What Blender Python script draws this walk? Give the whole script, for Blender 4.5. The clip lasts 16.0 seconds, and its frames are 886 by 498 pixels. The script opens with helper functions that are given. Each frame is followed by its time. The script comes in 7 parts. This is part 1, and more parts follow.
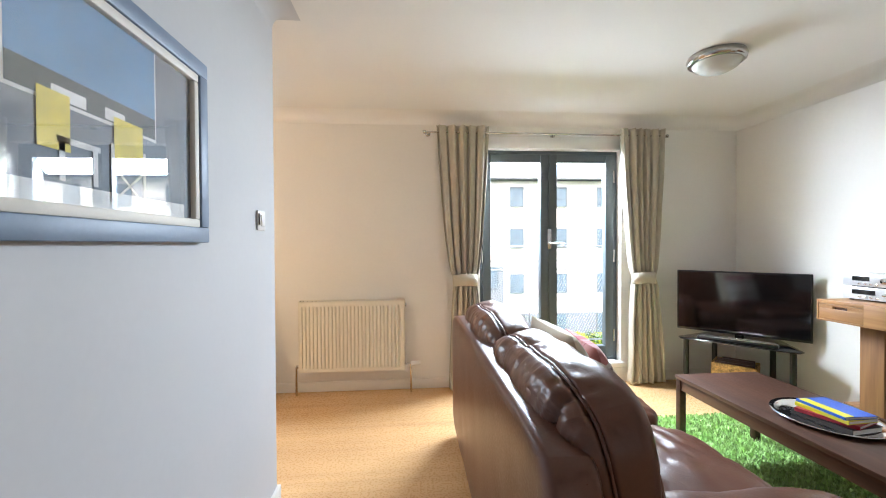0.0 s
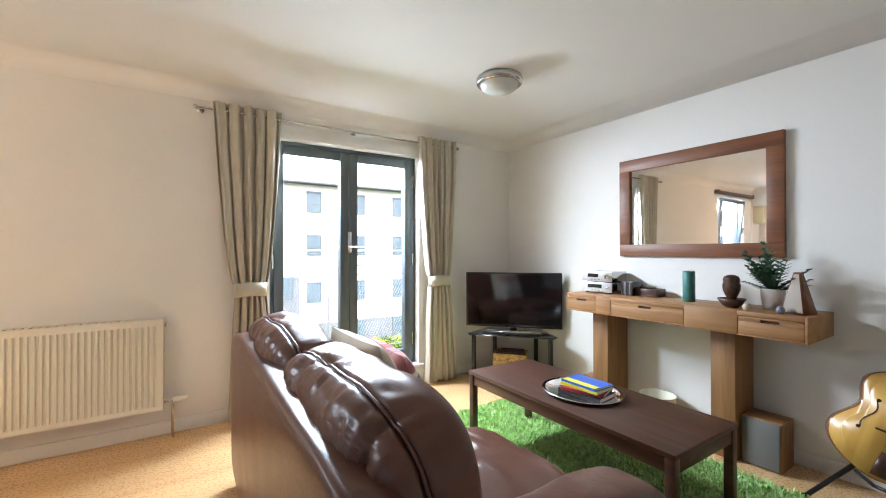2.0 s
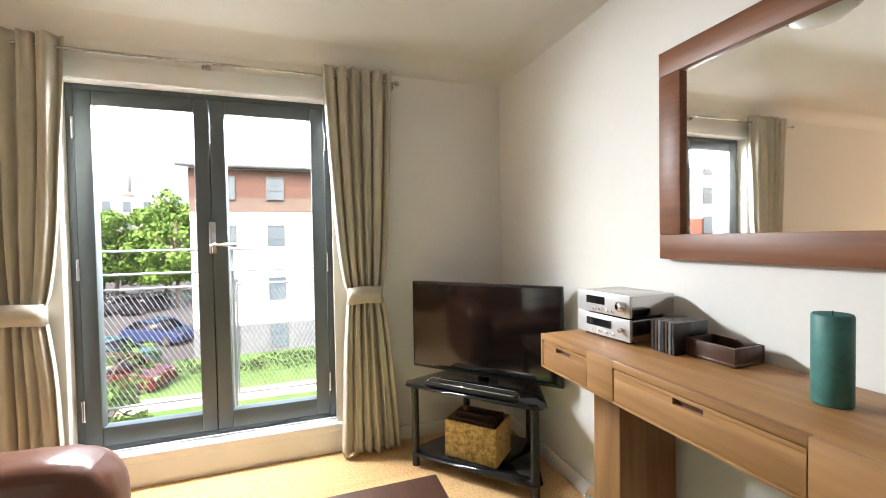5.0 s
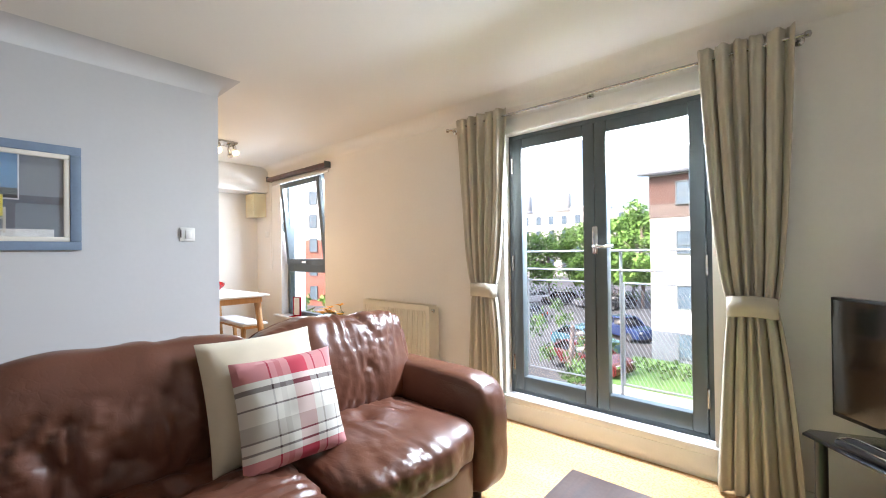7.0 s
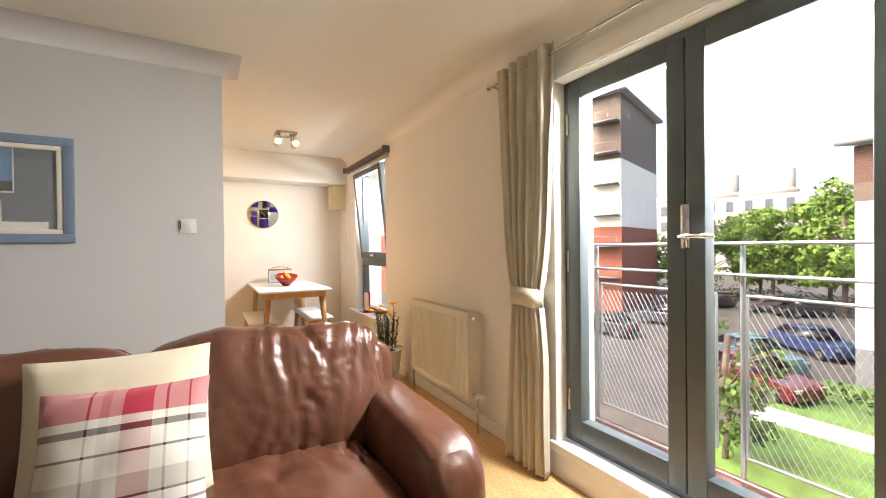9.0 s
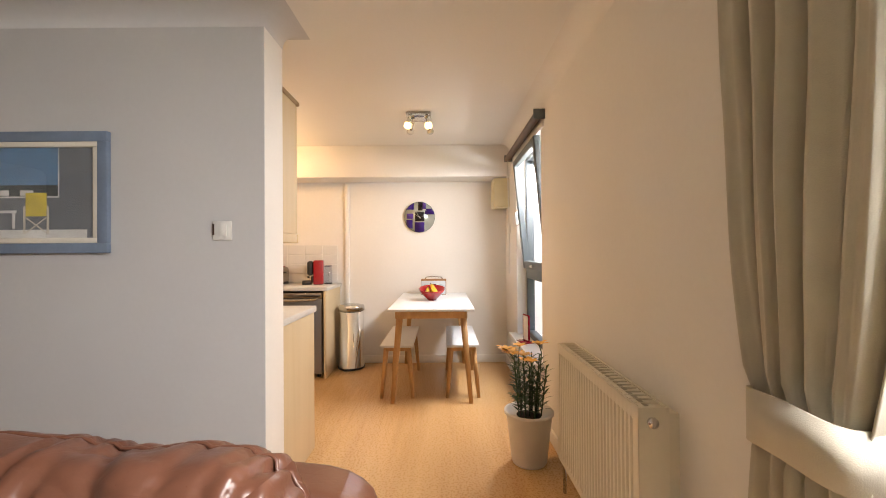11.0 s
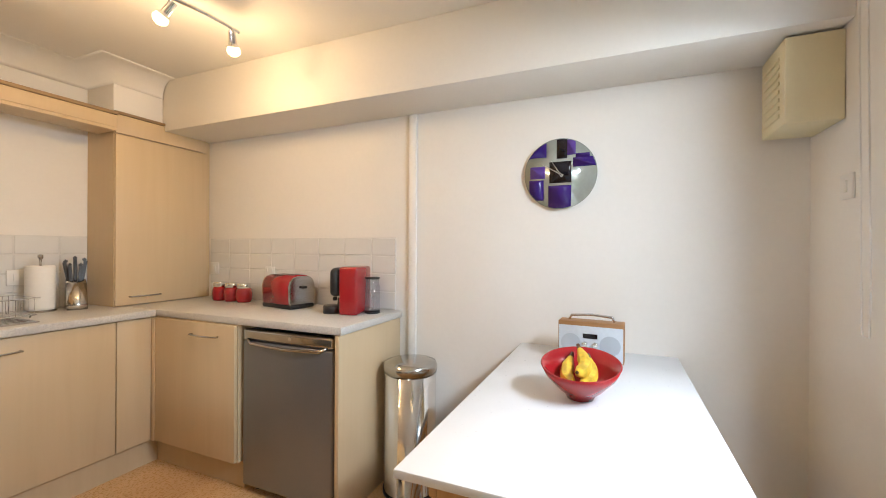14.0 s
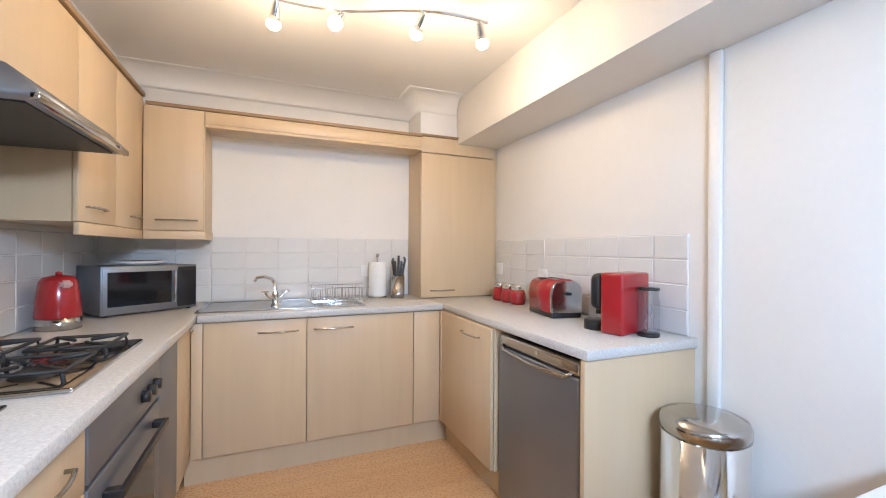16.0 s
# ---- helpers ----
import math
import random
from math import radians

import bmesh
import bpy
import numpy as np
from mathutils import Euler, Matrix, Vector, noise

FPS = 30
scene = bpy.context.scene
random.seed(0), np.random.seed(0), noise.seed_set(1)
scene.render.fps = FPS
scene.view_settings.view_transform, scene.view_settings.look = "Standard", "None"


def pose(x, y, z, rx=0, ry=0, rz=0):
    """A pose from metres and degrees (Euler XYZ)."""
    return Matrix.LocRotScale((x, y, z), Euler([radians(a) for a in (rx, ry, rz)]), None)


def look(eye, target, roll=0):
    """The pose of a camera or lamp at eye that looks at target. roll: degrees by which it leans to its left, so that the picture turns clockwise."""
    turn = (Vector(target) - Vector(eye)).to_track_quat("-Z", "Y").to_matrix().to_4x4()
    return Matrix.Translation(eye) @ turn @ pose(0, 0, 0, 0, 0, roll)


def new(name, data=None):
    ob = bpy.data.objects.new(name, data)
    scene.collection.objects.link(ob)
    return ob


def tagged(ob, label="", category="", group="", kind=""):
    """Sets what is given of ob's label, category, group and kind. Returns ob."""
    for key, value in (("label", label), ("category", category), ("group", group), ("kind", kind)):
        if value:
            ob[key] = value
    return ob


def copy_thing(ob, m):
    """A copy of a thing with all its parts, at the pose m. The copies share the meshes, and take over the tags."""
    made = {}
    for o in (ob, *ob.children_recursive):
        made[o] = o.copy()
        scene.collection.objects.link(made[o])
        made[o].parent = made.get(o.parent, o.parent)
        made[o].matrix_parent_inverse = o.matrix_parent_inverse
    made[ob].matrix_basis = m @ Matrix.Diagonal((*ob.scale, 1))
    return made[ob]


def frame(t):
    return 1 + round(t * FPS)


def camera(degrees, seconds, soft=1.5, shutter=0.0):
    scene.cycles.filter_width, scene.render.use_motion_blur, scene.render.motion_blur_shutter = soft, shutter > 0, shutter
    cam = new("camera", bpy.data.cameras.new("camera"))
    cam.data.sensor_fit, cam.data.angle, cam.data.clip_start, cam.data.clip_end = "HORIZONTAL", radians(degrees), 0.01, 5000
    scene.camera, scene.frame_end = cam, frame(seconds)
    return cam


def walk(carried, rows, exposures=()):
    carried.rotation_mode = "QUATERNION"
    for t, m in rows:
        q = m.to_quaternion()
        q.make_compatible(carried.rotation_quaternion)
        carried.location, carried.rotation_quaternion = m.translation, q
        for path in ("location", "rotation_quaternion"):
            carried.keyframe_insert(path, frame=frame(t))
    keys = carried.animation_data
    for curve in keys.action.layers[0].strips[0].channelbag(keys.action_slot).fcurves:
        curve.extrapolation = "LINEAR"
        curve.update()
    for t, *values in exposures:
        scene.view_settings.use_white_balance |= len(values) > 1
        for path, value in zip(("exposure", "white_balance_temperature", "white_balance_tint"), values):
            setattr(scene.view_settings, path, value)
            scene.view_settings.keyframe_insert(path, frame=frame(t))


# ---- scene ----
cam = camera(95.0, 16.0, soft=1.0)
PATH = [
    (0, (0.203, 0.351, 1.25), (0.37, 2.344, 1.225), -0.3),
    (0.5, (0.227, 0.466, 1.256), (0.594, 2.432, 1.233), -0.2),
    (1, (0.236, 0.507, 1.259), (0.878, 2.401, 1.239), -0.0),
    (1.5, (0.242, 0.529, 1.235), (1.128, 2.322, 1.231), 0.1),
    (2, (0.264, 0.581, 1.216), (1.345, 2.263, 1.225), -0.1),
    (2.5, (0.391, 0.657, 1.216), (1.599, 2.25, 1.218), -0.2),
    (3, (0.649, 0.787, 1.233), (1.895, 2.351, 1.221), -0.4),
    (3.2, (0.761, 0.859, 1.238), (2.014, 2.418, 1.22), -0.3),
    (4.2, (1.44, 1.03, 1.25), (2.470, 2.744, 1.230), -0.7),
    (5.3, (2.068, 1.441, 1.261), (2.459, 3.402, 1.219), -1.2),
    (5.5, (2.119, 1.444, 1.263), (2.286, 3.437, 1.231), -1.3),
    (6, (2.26, 1.372, 1.274), (1.743, 3.304, 1.254), -1.5),
    (6.5, (2.379, 1.293, 1.227), (1.332, 2.997, 1.247), -0.8),
    (7, (2.453, 1.309, 1.225), (1.136, 2.815, 1.24), -0.7),
    (7.5, (2.449, 1.403, 1.219), (1.007, 2.789, 1.233), -0.6),
    (8, (2.395, 1.594, 1.226), (0.891, 2.912, 1.23), -0.7),
    (8.2, (2.382, 1.705, 1.215), (0.851, 2.992, 1.229), -0.7),
    (9.2, (2.39, 2.42, 1.222), (0.608, 3.328, 1.202), -0.6),
    (10.3, (1.938, 3.011, 1.231), (-0.03, 3.363, 1.249), -0.6),
    (10.5, (1.789, 3.067, 1.241), (-0.198, 3.296, 1.255), -0.6),
    (11, (1.382, 3.165, 1.254), (-0.618, 3.16, 1.267), -0.4),
    (11.5, (0.953, 3.237, 1.255), (-1.04, 3.072, 1.265), -0.3),
    (12, (0.472, 3.24, 1.25), (-1.509, 2.969, 1.26), 0.1),
    (12.5, (-0.022, 3.255, 1.257), (-1.992, 2.909, 1.269), 0.1),
    (13, (-0.464, 3.253, 1.268), (-2.412, 2.8, 1.279), 0.2),
    (13.5, (-0.853, 3.206, 1.264), (-2.767, 2.627, 1.268), 0.3),
    (14, (-1.135, 3.153, 1.274), (-2.973, 2.365, 1.271), 0.3),
    (14.5, (-1.372, 3.073, 1.264), (-3.07, 2.015, 1.269), 0.3),
    (15, (-1.521, 3.008, 1.27), (-3.037, 1.703, 1.273), 0.4),
    (15.5, (-1.6, 3.038, 1.261), (-2.816, 1.45, 1.272), 0.4),
    (16, (-1.631, 3.123, 1.266), (-2.4, 1.277, 1.266), 0.4),
]
EXPOSURES = [(0.0, 3.15, 6100, 10), (3.0, 3.05, 6050, 10), (5.5, 3.0, 7000, 12), (7.0, 3.02, 6200, 12), (8.0, 2.98, 6150, 12), (10.4, 2.3, 10300, 20),
             (10.8, 2.35, 9000, 20), (11.5, 2.5, 5800, 12), (12.5, 2.25, 5600, 10), (13.0, 2.2, 5700, 10), (13.6, 2.25, 6500, 10), (14.5, 2.25, 5900, 10),
             (16.0, 2.6, 5100, 10)]
walk(cam, [(t, look(eye, target, roll)) for t, eye, target, roll in PATH], EXPOSURES)

# world, sun and exposure --------------------------------------------------
world = bpy.data.worlds.new("sky")
scene.world = world
world.use_nodes = True
wn = world.node_tree
sky = wn.nodes.new("ShaderNodeTexSky")
sky.sky_type, sky.sun_disc = "NISHITA", False
sky.sun_elevation, sky.sun_rotation = radians(50), radians(200)
sky.air_density, sky.dust_density, sky.ozone_density = 1.0, 6.0, 1.0
wn.links.new(sky.outputs[0], wn.nodes["Background"].inputs[0])
wn.nodes["Background"].inputs[1].default_value = 0.11
sun = new("sun", bpy.data.lights.new("sun", "SUN"))
sun.data.energy, sun.data.angle, sun.data.color = 0.8, radians(15), (1.0, 0.95, 0.88)
sun.matrix_world = look((0, 0, 30), (20 * math.sin(radians(20)), 20 * math.cos(radians(20)), 30 - 24))



def sky_lamp(x, y, z, sx, sy, watts):
    """Stands for the sky's light in the head of a window's opening."""
    ob = new("window_sky_light", bpy.data.lights.new("window_sky_light", "AREA"))
    ob.data.shape, ob.data.size, ob.data.size_y, ob.data.energy = "RECTANGLE", sx, sy, watts
    ob.data.color = (0.80, 0.90, 1.0)
    ob.matrix_world = look((x, y, z), (x, y - 1.0, z - 1.25))
    return ob


sky_lamp(1.465, 4.08, 1.94, 1.2, 0.2, 32.0)
sky_lamp(-2.05, 4.09, 2.02, 0.9, 0.2, 12.0)

WARM = (1.0, 0.66, 0.34)


def bare_bulb(eye, watts):
    ob = new("bulb_light", bpy.data.lights.new("bulb_light", "POINT"))
    ob.data.energy, ob.data.color, ob.data.shadow_soft_size = watts, WARM, 0.03
    ob.location = eye


def bulb_lamp(eye, target, watts, spread=90):
    ob = new("spot_bulb_light", bpy.data.lights.new("spot_bulb_light", "SPOT"))
    ob.data.energy, ob.data.color, ob.data.shadow_soft_size = watts, WARM, 0.03
    ob.data.spot_size, ob.data.spot_blend = radians(spread), 0.7
    ob.matrix_world = look(eye, target)
    return ob


# materials ----------------------------------------------------------------
def material(name, col, rough=0.5, metal=0.0, var=0.08, scale=6.0, bump=0.0, bscale=80.0, stretch=(1, 1, 1),
             coat=0.0, rvar=0.06, glow=0.0, sheen=0.0, detail=3.0):
    m = bpy.data.materials.new(name)
    m.use_nodes = True
    n, l = m.node_tree.nodes, m.node_tree.links
    p = n["Principled BSDF"]
    tc = n.new("ShaderNodeTexCoord")
    mp = n.new("ShaderNodeMapping")
    mp.inputs["Scale"].default_value = stretch
    l.new(tc.outputs["Object"], mp.inputs[0])
    big, fine = n.new("ShaderNodeTexNoise"), n.new("ShaderNodeTexNoise")
    big.inputs["Scale"].default_value, fine.inputs["Scale"].default_value = scale, bscale
    big.inputs["Detail"].default_value, fine.inputs["Detail"].default_value = detail, 2.0
    l.new(mp.outputs[0], big.inputs["Vector"])
    l.new(mp.outputs[0], fine.inputs["Vector"])
    add = n.new("ShaderNodeMath")
    add.operation = "MULTIPLY_ADD"
    add.inputs[1].default_value = 0.35
    l.new(fine.outputs["Fac"], add.inputs[0])
    sub = n.new("ShaderNodeMath")
    sub.operation = "SUBTRACT"
    sub.inputs[1].default_value = 0.17
    l.new(big.outputs["Fac"], sub.inputs[0])
    l.new(sub.outputs[0], add.inputs[2])
    ramp = n.new("ShaderNodeValToRGB")
    ramp.color_ramp.elements[0].position, ramp.color_ramp.elements[1].position = 0.3, 0.7
    ramp.color_ramp.elements[0].color = (*[c * (1 - var) for c in col], 1)
    ramp.color_ramp.elements[1].color = (*[min(1, c * (1 + var)) for c in col], 1)
    l.new(add.outputs[0], ramp.inputs[0])
    l.new(ramp.outputs[0], p.inputs["Base Color"])
    mr = n.new("ShaderNodeMapRange")
    mr.inputs["To Min"].default_value, mr.inputs["To Max"].default_value = max(0.02, rough - rvar), min(1, rough + rvar)
    l.new(fine.outputs["Fac"], mr.inputs[0])
    l.new(mr.outputs[0], p.inputs["Roughness"])
    p.inputs["Metallic"].default_value = metal
    p.inputs["Coat Weight"].default_value = coat
    p.inputs["Coat Roughness"].default_value = 0.08
    p.inputs["Sheen Weight"].default_value = sheen
    if bump:
        b = n.new("ShaderNodeBump")
        b.inputs["Strength"].default_value, b.inputs["Distance"].default_value = bump, 0.004
        l.new(add.outputs[0], b.inputs["Height"])
        l.new(b.outputs[0], p.inputs["Normal"])
    if glow:
        p.inputs["Emission Color"].default_value = (*col, 1)
        p.inputs["Emission Strength"].default_value = glow
    return m


def wood(name, dark, light, axis=1, rough=0.45, coat=0.0, ring=9.0, bump=0.12):
    """Wood with its grain along one axis."""
    m = material(name, light, rough, 0, 0.1, coat=coat)
    n, l = m.node_tree.nodes, m.node_tree.links
    p = n["Principled BSDF"]
    tc, mp = n.new("ShaderNodeTexCoord"), n.new("ShaderNodeMapping")
    s = [ring, ring, ring]
    s[axis] = ring * 0.06
    mp.inputs["Scale"].default_value = s
    info = n.new("ShaderNodeObjectInfo")
    l.new(tc.outputs["Object"], mp.inputs[0])
    l.new(info.outputs["Random"], mp.inputs["Location"])
    a, b = n.new("ShaderNodeTexNoise"), n.new("ShaderNodeTexNoise")
    a.inputs["Scale"].default_value, a.inputs["Detail"].default_value, a.inputs["Distortion"].default_value = 1.6, 6, 1.2
    b.inputs["Scale"].default_value, b.inputs["Detail"].default_value = 9.0, 4
    l.new(mp.outputs[0], a.inputs["Vector"])
    l.new(mp.outputs[0], b.inputs["Vector"])
    mix = n.new("ShaderNodeMath")
    mix.operation = "MULTIPLY_ADD"
    mix.inputs[1].default_value = 0.4
    l.new(b.outputs["Fac"], mix.inputs[0])
    l.new(a.outputs["Fac"], mix.inputs[2])
    ramp = n.new("ShaderNodeValToRGB")
    ramp.color_ramp.elements[0].position, ramp.color_ramp.elements[1].position = 0.45, 0.95
    ramp.color_ramp.elements[0].color, ramp.color_ramp.elements[1].color = (*dark, 1), (*light, 1)
    l.new(mix.outputs[0], ramp.inputs[0])
    l.new(ramp.outputs[0], p.inputs["Base Color"])
    bp = n.new("ShaderNodeBump")
    bp.inputs["Strength"].default_value, bp.inputs["Distance"].default_value = bump, 0.002
    l.new(mix.outputs[0], bp.inputs["Height"])
    l.new(bp.outputs[0], p.inputs["Normal"])
    return m


def glass(name, tint=(1, 1, 1), gloss=0.07):
    """A clear pane: see-through, with an even faint reflection."""
    m = bpy.data.materials.new(name)
    m.use_nodes = True
    n, l = m.node_tree.nodes, m.node_tree.links
    n.remove(n["Principled BSDF"])
    tr, gl, mx = n.new("ShaderNodeBsdfTransparent"), n.new("ShaderNodeBsdfGlossy"), n.new("ShaderNodeMixShader")
    tr.inputs[0].default_value = (*tint, 1)
    gl.inputs["Roughness"].default_value = 0.01
    mx.inputs[0].default_value = gloss
    l.new(tr.outputs[0], mx.inputs[1])
    l.new(gl.outputs[0], mx.inputs[2])
    l.new(mx.outputs[0], n["Material Output"].inputs[0])
    return m


def bands(name, u_stops, v_stops, axes=(0, 2), rough=0.85):
    """Woven check: two sets of stripes across a cloth, mixed half and half."""
    m = material(name, (0.5, 0.5, 0.5), rough, sheen=0.2)
    n, l = m.node_tree.nodes, m.node_tree.links
    p = n["Principled BSDF"]
    tc, sep = n.new("ShaderNodeTexCoord"), n.new("ShaderNodeSeparateXYZ")
    l.new(tc.outputs["Object"], sep.inputs[0])
    ramps = []
    for ax, stops in zip(axes, (u_stops, v_stops)):
        mr = n.new("ShaderNodeMapRange")
        mr.inputs["From Min"].default_value, mr.inputs["From Max"].default_value = -0.2, 0.2
        l.new(sep.outputs[ax], mr.inputs[0])
        r = n.new("ShaderNodeValToRGB")
        r.color_ramp.interpolation = "CONSTANT"
        e = r.color_ramp.elements
        while len(e) < len(stops):
            e.new(0.5)
        for el, (pos, col) in zip(e, stops):
            el.position, el.color = pos, (*col, 1)
        l.new(mr.outputs[0], r.inputs[0])
        ramps.append(r)
    mix = n.new("ShaderNodeMix")
    mix.data_type = "RGBA"
    mix.inputs["Factor"].default_value = 0.72
    l.new(ramps[0].outputs[0], mix.inputs["A"])
    l.new(ramps[1].outputs[0], mix.inputs["B"])
    l.new(mix.outputs["Result"], p.inputs["Base Color"])
    return m


PLASTER = material("painted plaster", (0.78, 0.755, 0.71), 0.75, var=0.025, scale=1.3, bump=0.05, bscale=45)
# Cooler, greyer and darker than PLASTER; for the partition's lounge side and coving.
COOL_PLASTER = material("cool grey plaster", (0.57, 0.57, 0.575), 0.75, var=0.03, scale=1.1, bump=0.05, bscale=45)
CEILING = material("ceiling paint", (0.80, 0.785, 0.75), 0.8, var=0.02, scale=0.9, bump=0.03, bscale=60)
GLOSS_WHITE = material("white gloss paint", (0.80, 0.79, 0.76), 0.35, var=0.03, scale=4)
LAMINATE = wood("beech laminate", (0.50, 0.29, 0.13), (0.66, 0.42, 0.20), 0, rough=0.28, ring=2.2, bump=0.03)
GREY_PAINT = material("grey painted frame", (0.088, 0.108, 0.118), 0.42, var=0.06, scale=5)
STEEL = material("brushed steel", (0.52, 0.51, 0.49), 0.15, 1.0, var=0.05, scale=8, stretch=(1, 1, 20))
CHROME = material("chrome", (0.75, 0.75, 0.75), 0.08, 1.0, var=0.02)
DULL_STEEL = material("grey steel front", (0.25, 0.26, 0.28), 0.38, 0.75, var=0.05, scale=3)
LEATHER = material("brown leather", (0.115, 0.043, 0.025), 0.33, var=0.10, scale=4, bump=0.10, bscale=140, rvar=0.1)


def creased(m):
    """Adds pebbled grain and fine creases to a leather."""
    n, l = m.node_tree.nodes, m.node_tree.links
    p = n["Principled BSDF"]
    tc = n.new("ShaderNodeTexCoord")
    vor, warp = n.new("ShaderNodeTexVoronoi"), n.new("ShaderNodeTexNoise")
    vor.feature = "DISTANCE_TO_EDGE"
    vor.inputs["Scale"].default_value = 26
    warp.inputs["Scale"].default_value, warp.inputs["Detail"].default_value = 9, 4
    add = n.new("ShaderNodeMix")
    add.data_type = "RGBA"
    add.inputs["Factor"].default_value = 0.12
    l.new(tc.outputs["Object"], warp.inputs["Vector"])
    l.new(tc.outputs["Object"], add.inputs["A"])
    l.new(warp.outputs["Color"], add.inputs["B"])
    l.new(add.outputs["Result"], vor.inputs["Vector"])
    mr = n.new("ShaderNodeMapRange")
    mr.inputs["From Max"].default_value = 0.12
    l.new(vor.outputs["Distance"], mr.inputs[0])
    b = n.new("ShaderNodeBump")
    b.inputs["Strength"].default_value, b.inputs["Distance"].default_value = 0.06, 0.003
    l.new(mr.outputs[0], b.inputs["Height"])
    l.new(p.inputs["Normal"].links[0].from_socket, b.inputs["Normal"])
    l.new(b.outputs[0], p.inputs["Normal"])


creased(LEATHER)
CURTAIN = material("stone linen cloth", (0.51, 0.465, 0.37), 0.9, var=0.06, scale=12, bump=0.25, bscale=420, sheen=0.2)
OAK = wood("oak", (0.25, 0.115, 0.040), (0.44, 0.23, 0.085), 1, rough=0.5, ring=7)
OAK_UP = wood("oak upright", (0.19, 0.085, 0.03), (0.37, 0.185, 0.066), 2, rough=0.5, ring=7)
MIRROR_WOOD = wood("stained pine", (0.13, 0.045, 0.018), (0.24, 0.088, 0.034), 1, rough=0.45, ring=8)
DARK_WOOD = wood("dark stained wood", (0.035, 0.015, 0.009), (0.10, 0.042, 0.024), 1, rough=0.36, ring=9)
TABLE_LEG = wood("pale oak leg", (0.42, 0.22, 0.085), (0.60, 0.36, 0.16), 2, rough=0.5, ring=9)
WHITE_TOP = material("white lacquer", (0.70, 0.715, 0.73), 0.3, var=0.02)
BLACK = material("black plastic", (0.012, 0.012, 0.013), 0.35, var=0.2)
SCREEN = material("dark screen", (0.006, 0.006, 0.007), 0.08, var=0.1, coat=0.5)
BLACK_GLASS = material("black glass", (0.01, 0.01, 0.011), 0.06, var=0.1)
WINDOW_GLASS = glass("window glass", gloss=0.035)
PICTURE_GLASS = glass("picture glass", gloss=0.13)
CLEAR = glass("clear plastic", (0.86, 0.88, 0.9))
MIRROR = material("mirror silver", (0.9, 0.9, 0.9), 0.02, 1.0, var=0.0, rvar=0.0)
RADIATOR = material("cream enamel", (0.74, 0.70, 0.60), 0.35, var=0.02)
RUG = material("green wool pile", (0.47, 0.66, 0.25), 0.9, var=0.35, scale=30, bump=0.2, sheen=0.3)
CREAM_CLOTH = material("cream cotton", (0.60, 0.52, 0.385), 0.9, var=0.06, bump=0.25, bscale=350, sheen=0.2)
RED, PINK, GREYC, PALE, DARK = (0.42, 0.02, 0.045), (0.5, 0.16, 0.17), (0.42, 0.38, 0.33), (0.66, 0.62, 0.55), (0.05, 0.02, 0.02)
PLAID = bands("red checked wool",
              [(0.0, PALE), (0.30, DARK), (0.315, PALE), (0.37, GREYC), (0.42, PALE), (0.49, RED), (0.66, PALE), (0.73, DARK), (0.745, PALE),
               (0.86, DARK), (0.872, PALE)],
              [(0.0, RED), (0.14, PALE), (0.19, DARK), (0.21, PALE), (0.28, DARK), (0.295, GREYC), (0.42, PALE), (0.55, DARK), (0.565, PALE), (0.68, DARK),
               (0.725, PALE), (0.78, RED)])
UNIT = wood("beech effect cabinet front", (0.58, 0.44, 0.265), (0.62, 0.48, 0.30), 2, rough=0.42, ring=5, bump=0.02)
WORKTOP = material("speckled pale worktop", (0.58, 0.56, 0.52), 0.3, var=0.13, scale=120, detail=8, bscale=220)
TILE = material("white glazed tile", (0.70, 0.69, 0.66), 0.12, var=0.03, scale=3, bump=0.04, bscale=12)
GROUT = material("pale grout", (0.66, 0.645, 0.61), 0.9, var=0.08)
RED_GLOSS = material("red enamel", (0.33, 0.010, 0.014), 0.2, var=0.06, coat=0.4)
IRON = material("cast iron", (0.018, 0.018, 0.018), 0.5, var=0.2, bump=0.2)
PAPER = material("white paper", (0.78, 0.77, 0.74), 0.9, var=0.03, bump=0.2, bscale=60)
CREAM = material("cream plastic", (0.70, 0.63, 0.42), 0.45, var=0.03)
WHITE_PLASTIC = material("white plastic", (0.75, 0.74, 0.71), 0.4, var=0.02)
POT_WHITE = material("white glazed pot", (0.76, 0.74, 0.70), 0.35, var=0.03)
SOIL = material("dark soil", (0.03, 0.02, 0.014), 0.95, var=0.4, scale=40, bump=0.6)
LEAF = material("dark green leaf", (0.03, 0.075, 0.022), 0.5, var=0.35, scale=9)
LEAF_GREY = material("blue green leaf", (0.05, 0.12, 0.06), 0.55, var=0.3, scale=9)
PETAL = material("orange yellow petal", (0.72, 0.36, 0.02), 0.6, var=0.2, scale=20)
WICKER = material("woven straw", (0.42, 0.25, 0.075), 0.8, var=0.45, scale=45, bump=0.8, bscale=90)
BLUE_FRAME = material("blue grey painted frame", (0.17, 0.23, 0.32), 0.5, var=0.1, scale=9, bump=0.1)
MAT_BOARD = material("ivory slip", (0.72, 0.68, 0.60), 0.6, var=0.03)
BULB = material("lit bulb", (1.0, 0.66, 0.26), 0.3, var=0.0, glow=1.6)
FROSTED = material("frosted glass bowl", (0.62, 0.63, 0.60), 0.25, var=0.03)


def paint(name, col, rough=0.6, **kw):
    return material(name, col, rough, **kw)


